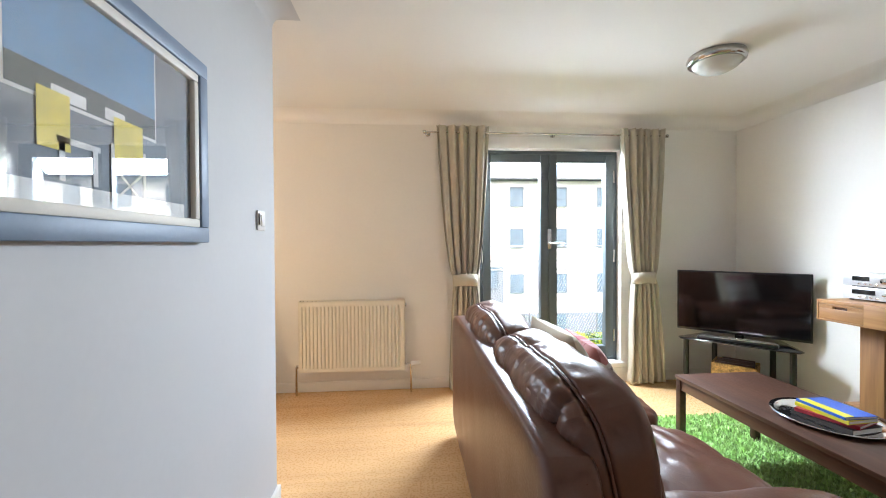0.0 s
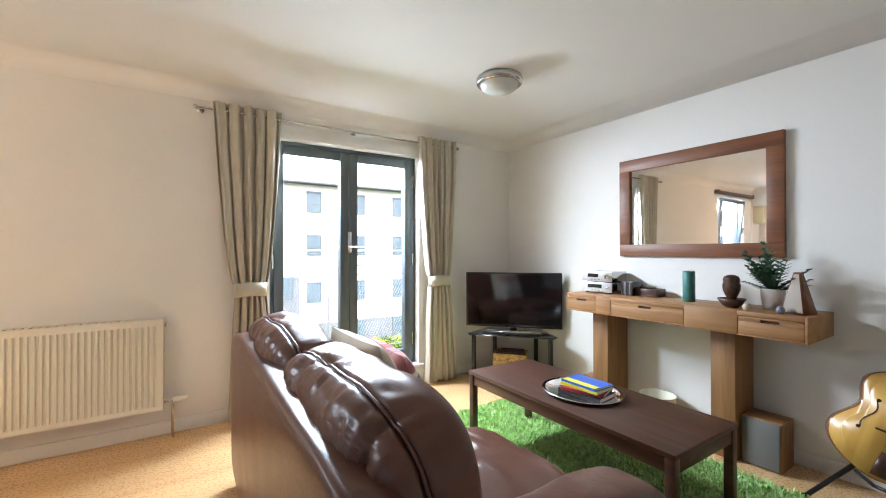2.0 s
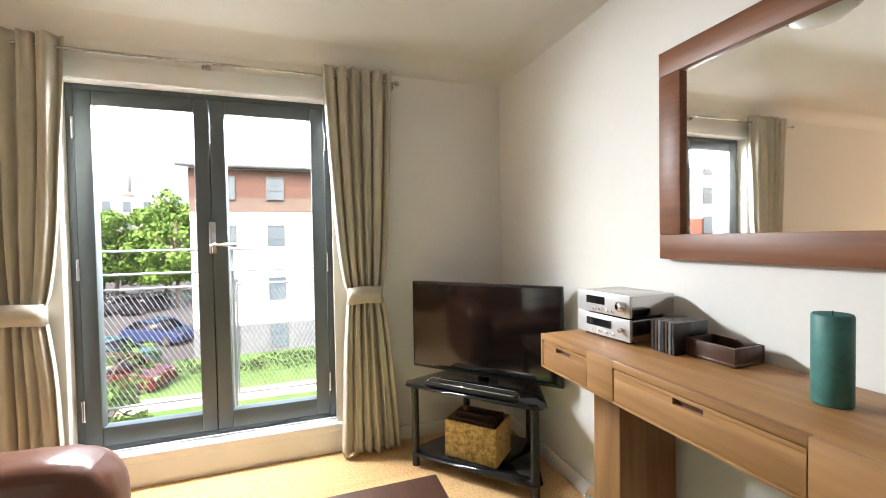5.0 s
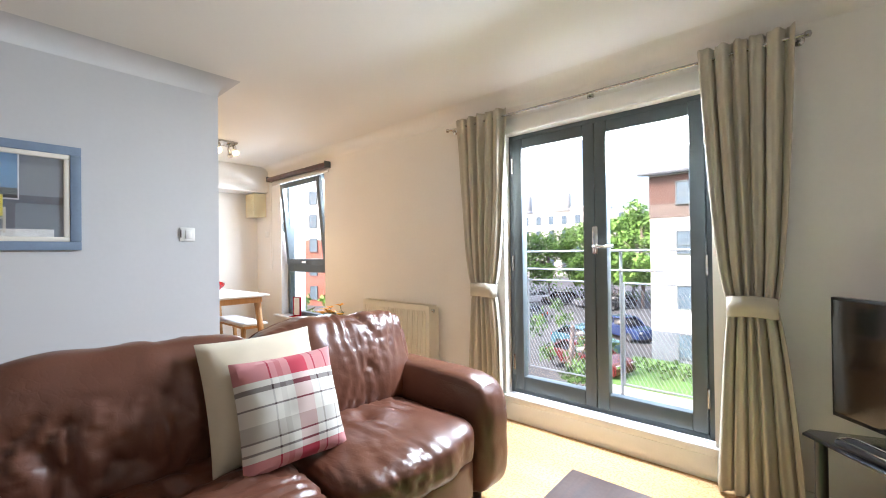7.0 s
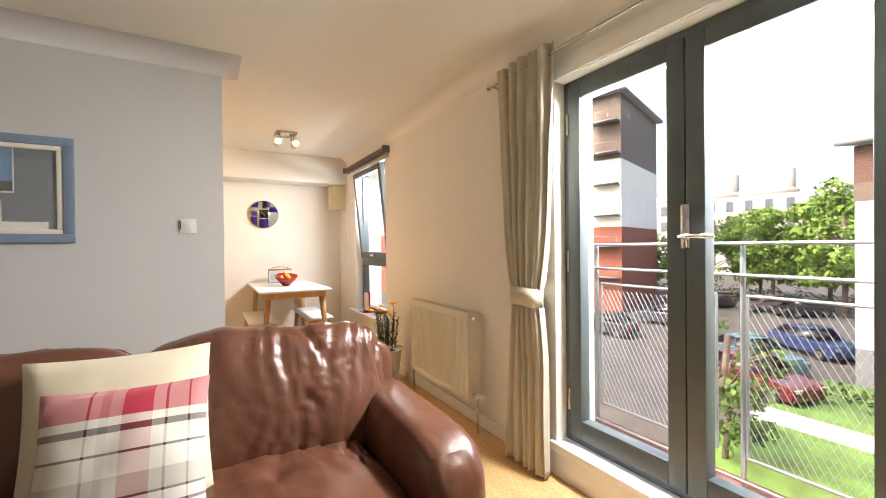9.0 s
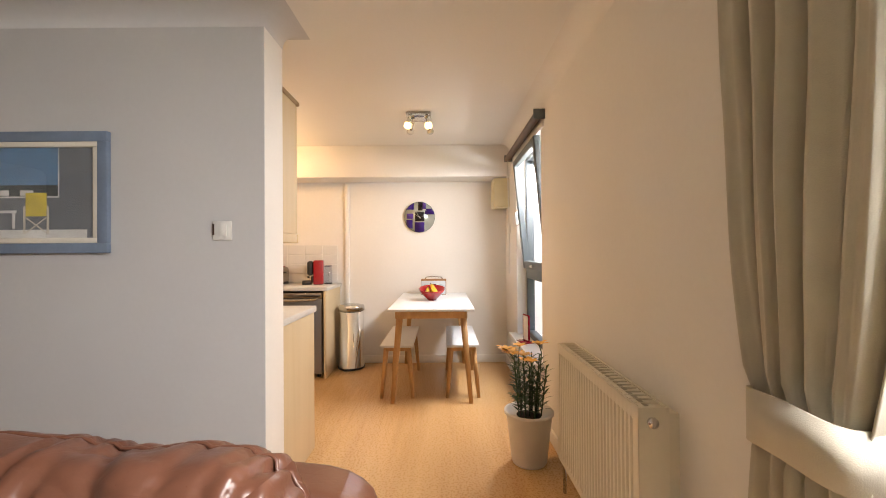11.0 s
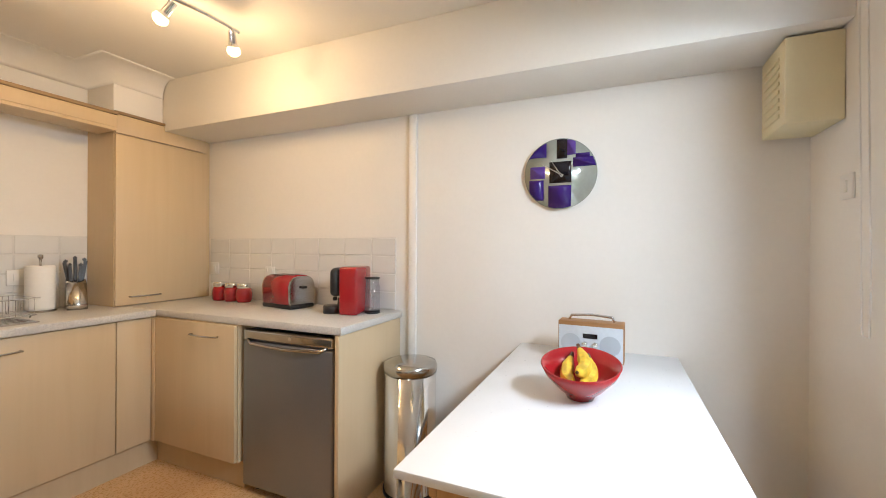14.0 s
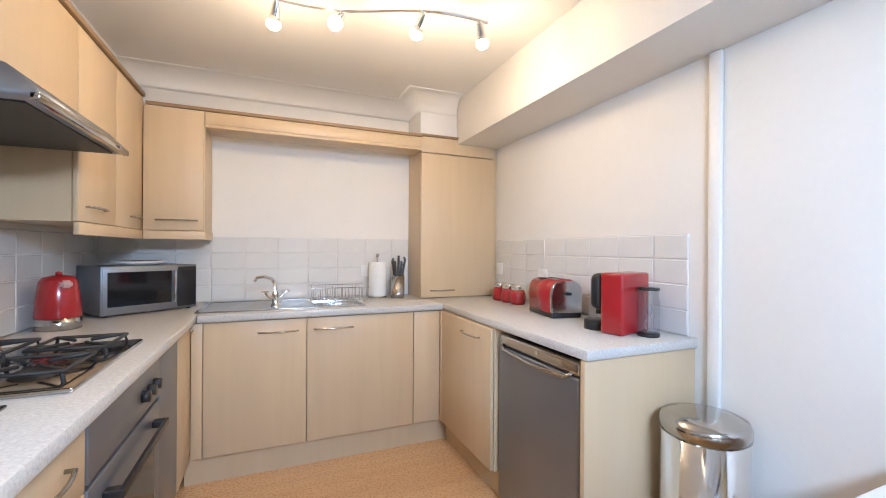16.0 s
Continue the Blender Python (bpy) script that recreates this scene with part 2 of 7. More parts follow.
# mesh helpers -------------------------------------------------------------
class Geo:
    def __init__(self):
        self.bm = bmesh.new()

    def box(self, x0, y0, z0, x1, y1, z1, b=0.0, seg=2):
        r = bmesh.ops.create_cube(self.bm, size=1)
        bmesh.ops.transform(self.bm, verts=r["verts"], matrix=Matrix.LocRotScale(
            ((x0 + x1) / 2, (y0 + y1) / 2, (z0 + z1) / 2), None, (abs(x1 - x0), abs(y1 - y0), abs(z1 - z0))))
        if b:
            edges = list({e for v in r["verts"] for e in v.link_edges})
            bmesh.ops.bevel(self.bm, geom=edges, offset=b, segments=seg, affect="EDGES", profile=0.5)
        return self

    def tilted(self, m, sx, sy, sz, b=0.0):
        r = bmesh.ops.create_cube(self.bm, size=1)
        bmesh.ops.transform(self.bm, verts=r["verts"], matrix=m @ Matrix.Diagonal((sx, sy, sz, 1)))
        if b:
            bmesh.ops.bevel(self.bm, geom=list({e for v in r["verts"] for e in v.link_edges}), offset=b, segments=2, affect="EDGES")
        return self

    def cyl(self, p0, p1, r0, r1=None, seg=16):
        p0, p1 = Vector(p0), Vector(p1)
        d = p1 - p0
        m = Matrix.Translation((p0 + p1) / 2) @ d.to_track_quat("Z", "Y").to_matrix().to_4x4()
        bmesh.ops.create_cone(self.bm, cap_ends=True, segments=seg, radius1=r0, radius2=r0 if r1 is None else r1, depth=d.length, matrix=m)
        return self

    def leg(self, p0, p1, w0, w1, turn=0.0):
        """A square leg from its top p0 to its foot p1."""
        p0, p1 = Vector(p0), Vector(p1)
        rows = []
        for p, w in ((p0, w0), (p1, w1)):
            rows.append([self.bm.verts.new(p + Vector((a * w / 2, c * w / 2, 0))) for a, c in ((-1, -1), (1, -1), (1, 1), (-1, 1))])
        for i in range(4):
            j = (i + 1) % 4
            self.bm.faces.new((rows[0][j], rows[0][i], rows[1][i], rows[1][j]))
        self.bm.faces.new(rows[0])
        self.bm.faces.new(rows[1][::-1])
        return self

    def lathe(self, profile, c=(0, 0, 0), seg=24, sx=1.0, sy=1.0):
        c = Vector(c)
        rings = []
        for r, z in profile:
            if r < 1e-5:
                rings.append([self.bm.verts.new(c + Vector((0, 0, z)))])
            else:
                rings.append([self.bm.verts.new(c + Vector((sx * r * math.cos(2 * math.pi * i / seg), sy * r * math.sin(2 * math.pi * i / seg), z)))
                              for i in range(seg)])
        for a, b in zip(rings, rings[1:]):
            for i in range(seg):
                j = (i + 1) % seg
                f = [a[i % len(a)], a[j % len(a)], b[j % len(b)], b[i % len(b)]]
                f = [v for k, v in enumerate(f) if v not in f[:k]]
                if len(f) > 2:
                    self.bm.faces.new(f)
        return self

    def tube(self, pts, r, seg=8):
        pts = [Vector(p) for p in pts]
        rings = []
        up = Vector((0.13, 0.31, 0.94)).normalized()
        for i, p in enumerate(pts):
            d = (pts[min(i + 1, len(pts) - 1)] - pts[max(i - 1, 0)]).normalized()
            a = d.cross(up)
            if a.length < 0.05:
                a = d.cross(Vector((1, 0, 0)))
            a.normalize()
            b = d.cross(a)
            rings.append([self.bm.verts.new(p + r * (math.cos(2 * math.pi * k / seg) * a + math.sin(2 * math.pi * k / seg) * b)) for k in range(seg)])
        for a, b in zip(rings, rings[1:]):
            for k in range(seg):
                j = (k + 1) % seg
                self.bm.faces.new((a[k], a[j], b[j], b[k]))
        self.bm.faces.new(rings[0][::-1])
        self.bm.faces.new(rings[-1])
        return self

    def prism(self, outline, z0, z1, m=Matrix.Identity(4)):
        lo = [self.bm.verts.new(m @ Vector((x, y, z0))) for x, y in outline]
        hi = [self.bm.verts.new(m @ Vector((x, y, z1))) for x, y in outline]
        k = len(outline)
        for i in range(k):
            j = (i + 1) % k
            self.bm.faces.new((lo[i], lo[j], hi[j], hi[i]))
        self.bm.faces.new(lo[::-1])
        self.bm.faces.new(hi)
        return self

    def quad(self, *pts):
        self.bm.faces.new([self.bm.verts.new(p) for p in pts])
        return self

    def cushion(self, c, size, n=5.0, cuts=14, puff=(0, 0, 0), wrinkle=0.0, freq=(6, 6, 6), seed=0.0, m=Matrix.Identity(4)):
        """A rounded, padded block about c (the first in its mesh), puffed out along its axes and creased."""
        r = bmesh.ops.create_cube(self.bm, size=2)
        bmesh.ops.subdivide_edges(self.bm, edges=list({e for v in r["verts"] for e in v.link_edges}), cuts=cuts, use_grid_fill=True)
        for v in self.bm.verts:
            p = v.co.copy()
            k = (abs(p.x) ** n + abs(p.y) ** n + abs(p.z) ** n) ** (1 / n)
            q = p / k
            o = q.copy()
            for a in range(3):
                b1, b2 = (a + 1) % 3, (a + 2) % 3
                o[a] += puff[a] * q[a] * (1 - q[b1] ** 2) * (1 - q[b2] ** 2)
            w = Vector((o.x * size[0] / 2, o.y * size[1] / 2, o.z * size[2] / 2))
            if wrinkle:
                s = Vector((w.x * freq[0] + seed, w.y * freq[1], w.z * freq[2]))
                f = noise.noise(s) + 0.5 * noise.noise(s * 2.3 + Vector((3, 1, 7)))
                ridge = (1 - abs(noise.noise(s * 0.8 + Vector((9, 4, 2))))) ** 4
                w += q.normalized() * wrinkle * (f * 0.7 - ridge * 0.6)
            v.co = Vector(c) + (m.to_3x3() @ w)
        return self

    def done(self, name, mat, parent=None, label="", smooth=True):
        if smooth:
            for e in self.bm.edges:
                if len(e.link_faces) == 2 and e.calc_face_angle(0) > 0.62:
                    e.smooth = False
        for f in self.bm.faces:
            f.smooth = smooth
        me = bpy.data.meshes.new(name)
        self.bm.normal_update()
        self.bm.to_mesh(me)
        self.bm.free()
        me.materials.append(mat)
        ob = new(name, me)
        if parent:
            ob.parent = parent
        if label:
            ob["label"] = label
        return ob


def done_each(geo, name, mat, parent, label=""):
    """Finishes a mesh as one object for each of its separate pieces."""
    left = set(geo.bm.verts)
    while left:
        todo, island = [left.pop()], []
        while todo:
            v = todo.pop()
            island.append(v)
            for e in v.link_edges:
                o = e.other_vert(v)
                if o in left:
                    left.discard(o)
                    todo.append(o)
        one, twin = Geo(), {}
        for v in island:
            twin[v] = one.bm.verts.new(v.co)
        for f in {f for v in island for f in v.link_faces}:
            one.bm.faces.new([twin[v] for v in f.verts])
        ob = one.done(name, mat, parent, label)
    geo.bm.free()
    return ob


def thing(name, at, label, category, group="", turn=0.0, kind=""):
    ob = new(name)
    ob.empty_display_size = 0.1
    ob.matrix_basis = pose(*at, 0, 0, turn)
    return tagged(ob, label, category, group, kind)


def structure(geo, name, mat, label="", category="", smooth=True):
    return tagged(geo.done(name, mat, smooth=smooth), label, category, kind="structure")


# the rooms ----------------------------------------------------------------
CEIL, NORTH, EAST, WEST, SOUTH, BACK = 2.38, 3.87, 3.22, -3.23, 0.085, -2.2
PX0, PX1, PY = -0.65, -0.44, 2.36          # the partition between lounge and kitchen, and its end
FX0, FX1, FZ0, FZ1 = 0.82, 2.11, 0.175, 2.085   # french window opening
KX0, KX1, KZ0, KZ1 = -2.55, -1.55, 0.45, 2.16   # kitchen window opening
OUT = 4.17

structure(Geo().box(WEST - 0.15, BACK - 0.15, -0.12, EAST + 0.15, OUT, 0.0), "floor", LAMINATE,
          "pale beech laminate floor with a soft sheen", "floor")
structure(Geo().box(WEST - 0.15, BACK - 0.15, CEIL, EAST + 0.15, OUT, CEIL + 0.15), "ceiling", CEILING, "plain white painted ceiling", "ceiling")
g = Geo()
for x0, x1, z0, z1 in ((WEST - 0.15, KX0, 0, CEIL), (KX0, KX1, 0, KZ0), (KX0, KX1, KZ1, CEIL), (KX1, FX0, 0, CEIL),
                       (FX0, FX1, 0, FZ0 - 0.03), (FX0, FX1, FZ1, CEIL), (FX1, EAST + 0.15, 0, CEIL)):
    g.box(x0, NORTH, z0, x1, OUT, z1)
structure(g, "wall_north", PLASTER, "cream painted wall with a french window", "wall", smooth=False)
structure(Geo().box(EAST, BACK, 0, EAST + 0.15, NORTH, CEIL), "wall_east", PLASTER, "cream painted plaster wall", "wall")
structure(Geo().box(WEST - 0.15, SOUTH, 0, WEST, NORTH, CEIL), "wall_west", PLASTER, "cream painted plaster wall", "wall")
structure(Geo().box(WEST - 0.15, SOUTH - 0.15, 0, PX0, SOUTH, CEIL), "wall_south_kitchen", PLASTER, "cream painted plaster wall", "wall")
structure(Geo().box(PX1 - 0.21, BACK - 0.15, 0, EAST + 0.15, BACK, CEIL), "wall_south_lounge", PLASTER, "cream painted plaster wall", "wall")
structure(Geo().box(PX0, BACK, 0, PX1 - 0.005, PY, CEIL, 0.004), "wall_partition", PLASTER, "painted partition wall with a free end", "wall")
structure(Geo().box(PX1 - 0.0048, BACK, 0, PX1, PY - 0.001, CEIL), "wall_partition_face", COOL_PLASTER, "cool pale grey lounge side of the partition", "wall")
structure(Geo().box(WEST, SOUTH, 2.045, -2.89, NORTH, CEIL, 0.004), "ceiling_beam", PLASTER, "boxed-in beam painted cream", "beam")
structure(Geo().box(-2.89, SOUTH, 2.10, -2.60, 0.36, CEIL, 0.004), "bulkhead", PLASTER, "small boxed bulkhead over the tall cupboard", "bulkhead")
structure(Geo().box(WEST, 2.045, 0.0, WEST + 0.022, 2.095, 2.045, 0.008), "pipe_boxing", GLOSS_WHITE, "slim white pipe boxing up the wall", "boxing")


def cove(path, r=0.105, seg=10, lip=0.0):
    """Coving: a hollow quarter round under the ceiling, its back to the left of the path."""
    g = Geo()
    pts = [Vector((x, y, 0)) for x, y in path]
    prof = [(0.0, -r - lip), (lip * 0.45, -r - lip), (lip * 0.45, -r)] if lip else [(0.0, -r)]
    prof += [(lip * 0.45 + r - r * math.cos(math.pi / 2 * i / seg), -r + r * math.sin(math.pi / 2 * i / seg)) for i in range(1, seg + 1)]
    prof = [(a, min(b, -lip / 3 - 0.0005)) for a, b in prof]
    if lip:
        prof += [(r + 0.022, -0.006), (r + 0.022, 0.0)]
    rows = []
    for i, p in enumerate(pts):
        d0 = (p - pts[i - 1]).normalized() if i else (pts[1] - p).normalized()
        d1 = (pts[i + 1] - p).normalized() if i < len(pts) - 1 else d0
        n0, n1 = Vector((d0.y, -d0.x, 0)), Vector((d1.y, -d1.x, 0))
        n = (n0 + n1)
        n = n / (n.length_squared / 2)
        rows.append([g.bm.verts.new(p + n * a + Vector((0, 0, CEIL + b))) for a, b in prof])
    for a, b in zip(rows, rows[1:]):
        for k in range(len(prof) - 1):
            g.bm.faces.new((a[k], a[k + 1], b[k + 1], b[k]))
    return g


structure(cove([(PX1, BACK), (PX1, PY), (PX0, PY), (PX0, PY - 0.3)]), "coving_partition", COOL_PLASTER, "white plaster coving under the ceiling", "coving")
structure(cove([(PX0, PY - 0.3), (PX0, SOUTH), (-2.60, SOUTH), (-2.60, 0.36), (-2.885, 0.36)], lip=0.018), "coving_kitchen", CEILING,
          "white plaster coving under the ceiling", "coving")
structure(cove([(-2.888, NORTH), (EAST, NORTH), (EAST, BACK)]), "coving_lounge", PLASTER, "white plaster coving under the ceiling", "coving")

g = Geo()
for x0, y0, x1, y1 in ((WEST, NORTH - 0.016, FX0 - 0.03, NORTH), (FX1 + 0.03, NORTH - 0.016, EAST, NORTH), (EAST - 0.016, BACK, EAST, NORTH - 0.016),
                       (PX1, BACK, PX1 + 0.016, PY), (PX0, PY, PX1 + 0.016, PY + 0.014), (WEST, 2.1, WEST + 0.016, NORTH - 0.016),
                       (PX1 + 0.016, BACK, EAST - 0.016, BACK + 0.016)):
    g.box(x0, y0, 0, x1, y1, 0.085, 0.004)
structure(g, "baseboard", PLASTER, "low skirting board painted like the walls", "skirting")

# french window ------------------------------------------------------------
YF = 3.945
g = Geo()
g.box(FX0 - 0.04, 3.845, FZ0 - 0.045, FX1 + 0.04, 3.93, FZ0, 0.006)
structure(g, "window_sill_lounge", GLOSS_WHITE, "white painted threshold sill under the french window", "sill")
structure(Geo().box(FX0 - 0.04, 3.852, 0.0, FX1 + 0.04, 3.868, FZ0 - 0.047, 0.003), "sill_riser", GLOSS_WHITE, "white painted riser", "riser")
structure(Geo().box(FX0 - 0.02, 3.858, FZ1 + 0.002, FX1 + 0.02, 3.868, FZ1 + 0.10, 0.003), "window_trim", GLOSS_WHITE,
          "flat white trim over the french window", "trim")

fw = thing("french_window", (0, YF, 0), "dark grey double french window, closed, with a steel lever", "window", kind="structure")
fw.name = "window_1"
g = Geo()
d0, d1 = 0.0, 0.07
g.box(FX0, d0, FZ0, FX0 + 0.035, d1, FZ1, 0.003).box(FX1 - 0.035, d0, FZ0, FX1, d1, FZ1, 0.003)
g.box(FX0 + 0.035, d0, FZ1 - 0.03, FX1 - 0.035, d1, FZ1, 0.003).box(FX0 + 0.035, d0, FZ0, FX1 - 0.035, d1, FZ0 + 0.03, 0.003)
g.done("frame", GREY_PAINT, fw)
MX = (FX0 + FX1) / 2
for a, b in ((FX0 + 0.038, MX - 0.002), (MX + 0.002, FX1 - 0.038)):
    g = Geo()
    z0, z1 = FZ0 + 0.033, FZ1 - 0.033
    w = 0.075
    g.box(a, -0.012, z0, a + w, 0.055, z1, 0.006).box(b - w, -0.012, z0, b, 0.055, z1, 0.006)
    g.box(a + w, -0.012, z1 - w, b - w, 0.055, z1, 0.006).box(a + w, -0.012, z0, b - w, 0.055, z0 + 0.10, 0.006)
    sash = g.done("sash", GREY_PAINT, fw)
    pane = Geo().box(a + w - 0.005, 0.02, z0 + 0.095, b - w + 0.005, 0.032, z1 - w + 0.005).done("pane", WINDOW_GLASS, sash)
    pane.visible_shadow = False
g = Geo().box(MX - 0.016, -0.022, 1.20, MX + 0.022, -0.012, 1.38, 0.008)
g.tube([(MX + 0.003, -0.015, 1.25), (MX + 0.003, -0.055, 1.25), (MX + 0.03, -0.062, 1.25), (MX + 0.13, -0.06, 1.248)], 0.009)
g.done("handle", CHROME, fw, "steel lever handle")
for x in (FX0 + 0.035, FX1 - 0.035):
    for z in (0.35, 1.08, 1.80):
        Geo().cyl((x, -0.014, z), (x, -0.014, z + 0.11), 0.008, seg=10).done("hinge", STEEL, fw)

# kitchen window -----------------------------------------------------------
structure(Geo().box(KX0 - 0.10, 3.80, KZ0 - 0.03, KX1 + 0.06, 3.958, KZ0 + 0.005, 0.006), "window_sill_kitchen", GLOSS_WHITE, "white painted window sill", "sill")
kw = thing("window_2", (0, 3.96, 0), "dark grey kitchen window, its upper light tilted inwards", "window", kind="structure")
g = Geo()
g.box(KX0, 0, KZ0, KX0 + 0.05, 0.07, KZ1, 0.003).box(KX1 - 0.05, 0, KZ0, KX1, 0.07, KZ1, 0.003)
g.box(KX0 + 0.05, 0, KZ1 - 0.05, KX1 - 0.05, 0.07, KZ1, 0.003).box(KX0 + 0.05, 0, KZ0, KX1 - 0.05, 0.07, KZ0 + 0.05, 0.003)
g.box(KX0 + 0.05, -0.01, 1.0, KX1 - 0.05, 0.07, 1.09, 0.004)
g.done("frame", GREY_PAINT, kw)
Geo().box(KX0 + 0.045, 0.03, KZ0 + 0.045, KX1 - 0.045, 0.042, 1.005).done("pane", WINDOW_GLASS, kw).visible_shadow = False
g = Geo()
h = KZ1 - 0.05 - 1.09
tilt = pose((KX0 + KX1) / 2, -0.012, 1.093, 5.5)
hw = (KX1 - KX0) / 2 - 0.055
for x0, z0, x1, z1 in ((-hw, 0, -hw + 0.06, h), (hw - 0.06, 0, hw, h), (-hw + 0.06, h - 0.06, hw - 0.06, h), (-hw + 0.06, 0, hw - 0.06, 0.07)):
    g.tilted(tilt @ pose((x0 + x1) / 2, 0, (z0 + z1) / 2), x1 - x0, 0.05, z1 - z0, 0.004)
sash = g.done("sash", GREY_PAINT, kw, "open tilted sash")
Geo().tilted(tilt @ pose(0, 0, h / 2), 2 * hw - 0.11, 0.012, h - 0.12).done("pane", WINDOW_GLASS, sash).visible_shadow = False
g = Geo().tilted(tilt @ pose(0.0, -0.04, 0.035), 0.11, 0.03, 0.022, 0.008)
g.tilted(tilt @ pose(-hw + 0.02, -0.04, 0.48), 0.02, 0.03, 0.12, 0.006)
g.done("handle", CHROME, sash, "chrome handle")

blind = thing("roller_blind", (0, 3.825, 2.20), "rolled-up dark brown blind on a rail", "blind")
Geo().cyl((-2.78, 0, 0), (-1.43, 0, 0), 0.032, seg=20).done("roll", DARK_WOOD, blind)
done_each(Geo().box(-2.79, -0.035, -0.03, -2.775, 0.045, 0.04, 0.004).box(-1.432, -0.035, -0.03, -1.42, 0.045, 0.04, 0.004), "bracket", GREY_PAINT, blind)
Geo().box(-2.76, 0.032, -0.075, -1.45, 0.0445, -0.035, 0.003).done("rail", WHITE_PLASTIC, blind)
Geo().tube([(-2.745, -0.01, -0.03), (-2.745, 0.0, -1.0), (-2.74, 0.0, -1.18), (-2.70, 0.0, -1.18), (-2.695, 0.0, -1.0), (-2.70, -0.01, -0.03)], 0.003, 6).done(
    "chain", WHITE_PLASTIC, blind)

# lounge -------------------------------------------------------------------
def radiator():
    t = thing("radiator", (0, 3.742, 0), "cream ribbed panel radiator fixed under nothing but plain wall", "radiator")
    t["label"] = "cream ribbed panel radiator hung on the wall"
    x0, x1, z0, z1 = -0.70, 0.165, 0.20, 0.78
    g = Geo()
    n = 27
    pts = [(x0, 0.0)]
    step = (x1 - x0 - 0.05) / n
    for i in range(n):
        a = x0 + 0.025 + i * step
        pts += [(a, 0.0), (a + step * 0.18, 0.012), (a + step * 0.42, 0.012), (a + step * 0.6, 0.0)]
    pts += [(x1, 0.0)]
    rows = [[g.bm.verts.new((x, y * k, z)) for x, y in pts] for z, k in ((z0, 0), (z0 + 0.03, 0), (z0 + 0.05, 1), (z1 - 0.06, 1), (z1 - 0.04, 0), (z1, 0))]
    for a, b in zip(rows, rows[1:]):
        for k in range(len(pts) - 1):
            g.bm.faces.new((a[k], a[k + 1], b[k + 1], b[k]))
    g.box(x0, 0.0125, z0, x1, 0.03, z1 - 0.001)
    g.done("panel", RADIATOR, t)
    g = Geo().box(x0 - 0.001, 0.0, z0, x0 + 0.004, 0.092, z1 + 0.003, 0.001).box(x1 - 0.004, 0.0, z0, x1 + 0.001, 0.092, z1 + 0.003, 0.001)
    g.box(x0, 0.0, z1 - 0.002, x1, 0.006, z1 + 0.003).box(x0, 0.086, z1 - 0.002, x1, 0.092, z1 + 0.003)
    for i in range(24):
        x = x0 + 0.02 + i * (x1 - x0 - 0.04) / 23
        g.box(x, 0.006, z1 - 0.006, x + 0.005, 0.086, z1)
    g.done("casing", RADIATOR, t)
    Geo().box(x0 + 0.01, 0.07, z0 + 0.02, x1 - 0.01, 0.128, z1 - 0.02).done("back_panel", RADIATOR, t)
    g = Geo().cyl((x1 + 0.0, 0.04, z1 - 0.04), (x1 + 0.012, 0.04, z1 - 0.04), 0.016, seg=12)
    g.tube([(x0 - 0.01, 0.04, 0.24), (x0 - 0.03, 0.04, 0.235), (x0 - 0.03, 0.04, 0.0)], 0.009)
    g.cyl((x0, 0.04, 0.24), (x0 - 0.03, 0.04, 0.24), 0.014)
    g.tube([(x1, 0.04, 0.24), (x1 + 0.045, 0.04, 0.24), (x1 + 0.05, 0.04, 0.0)], 0.009)
    done_each(g, "pipework", CHROME, t)
    Geo().cyl((x1 + 0.05, 0.04, 0.24), (x1 + 0.13, 0.04, 0.245), 0.021, 0.018, 14).done("valve_head", WHITE_PLASTIC, t, "white thermostatic valve head")
    return t


radiator()


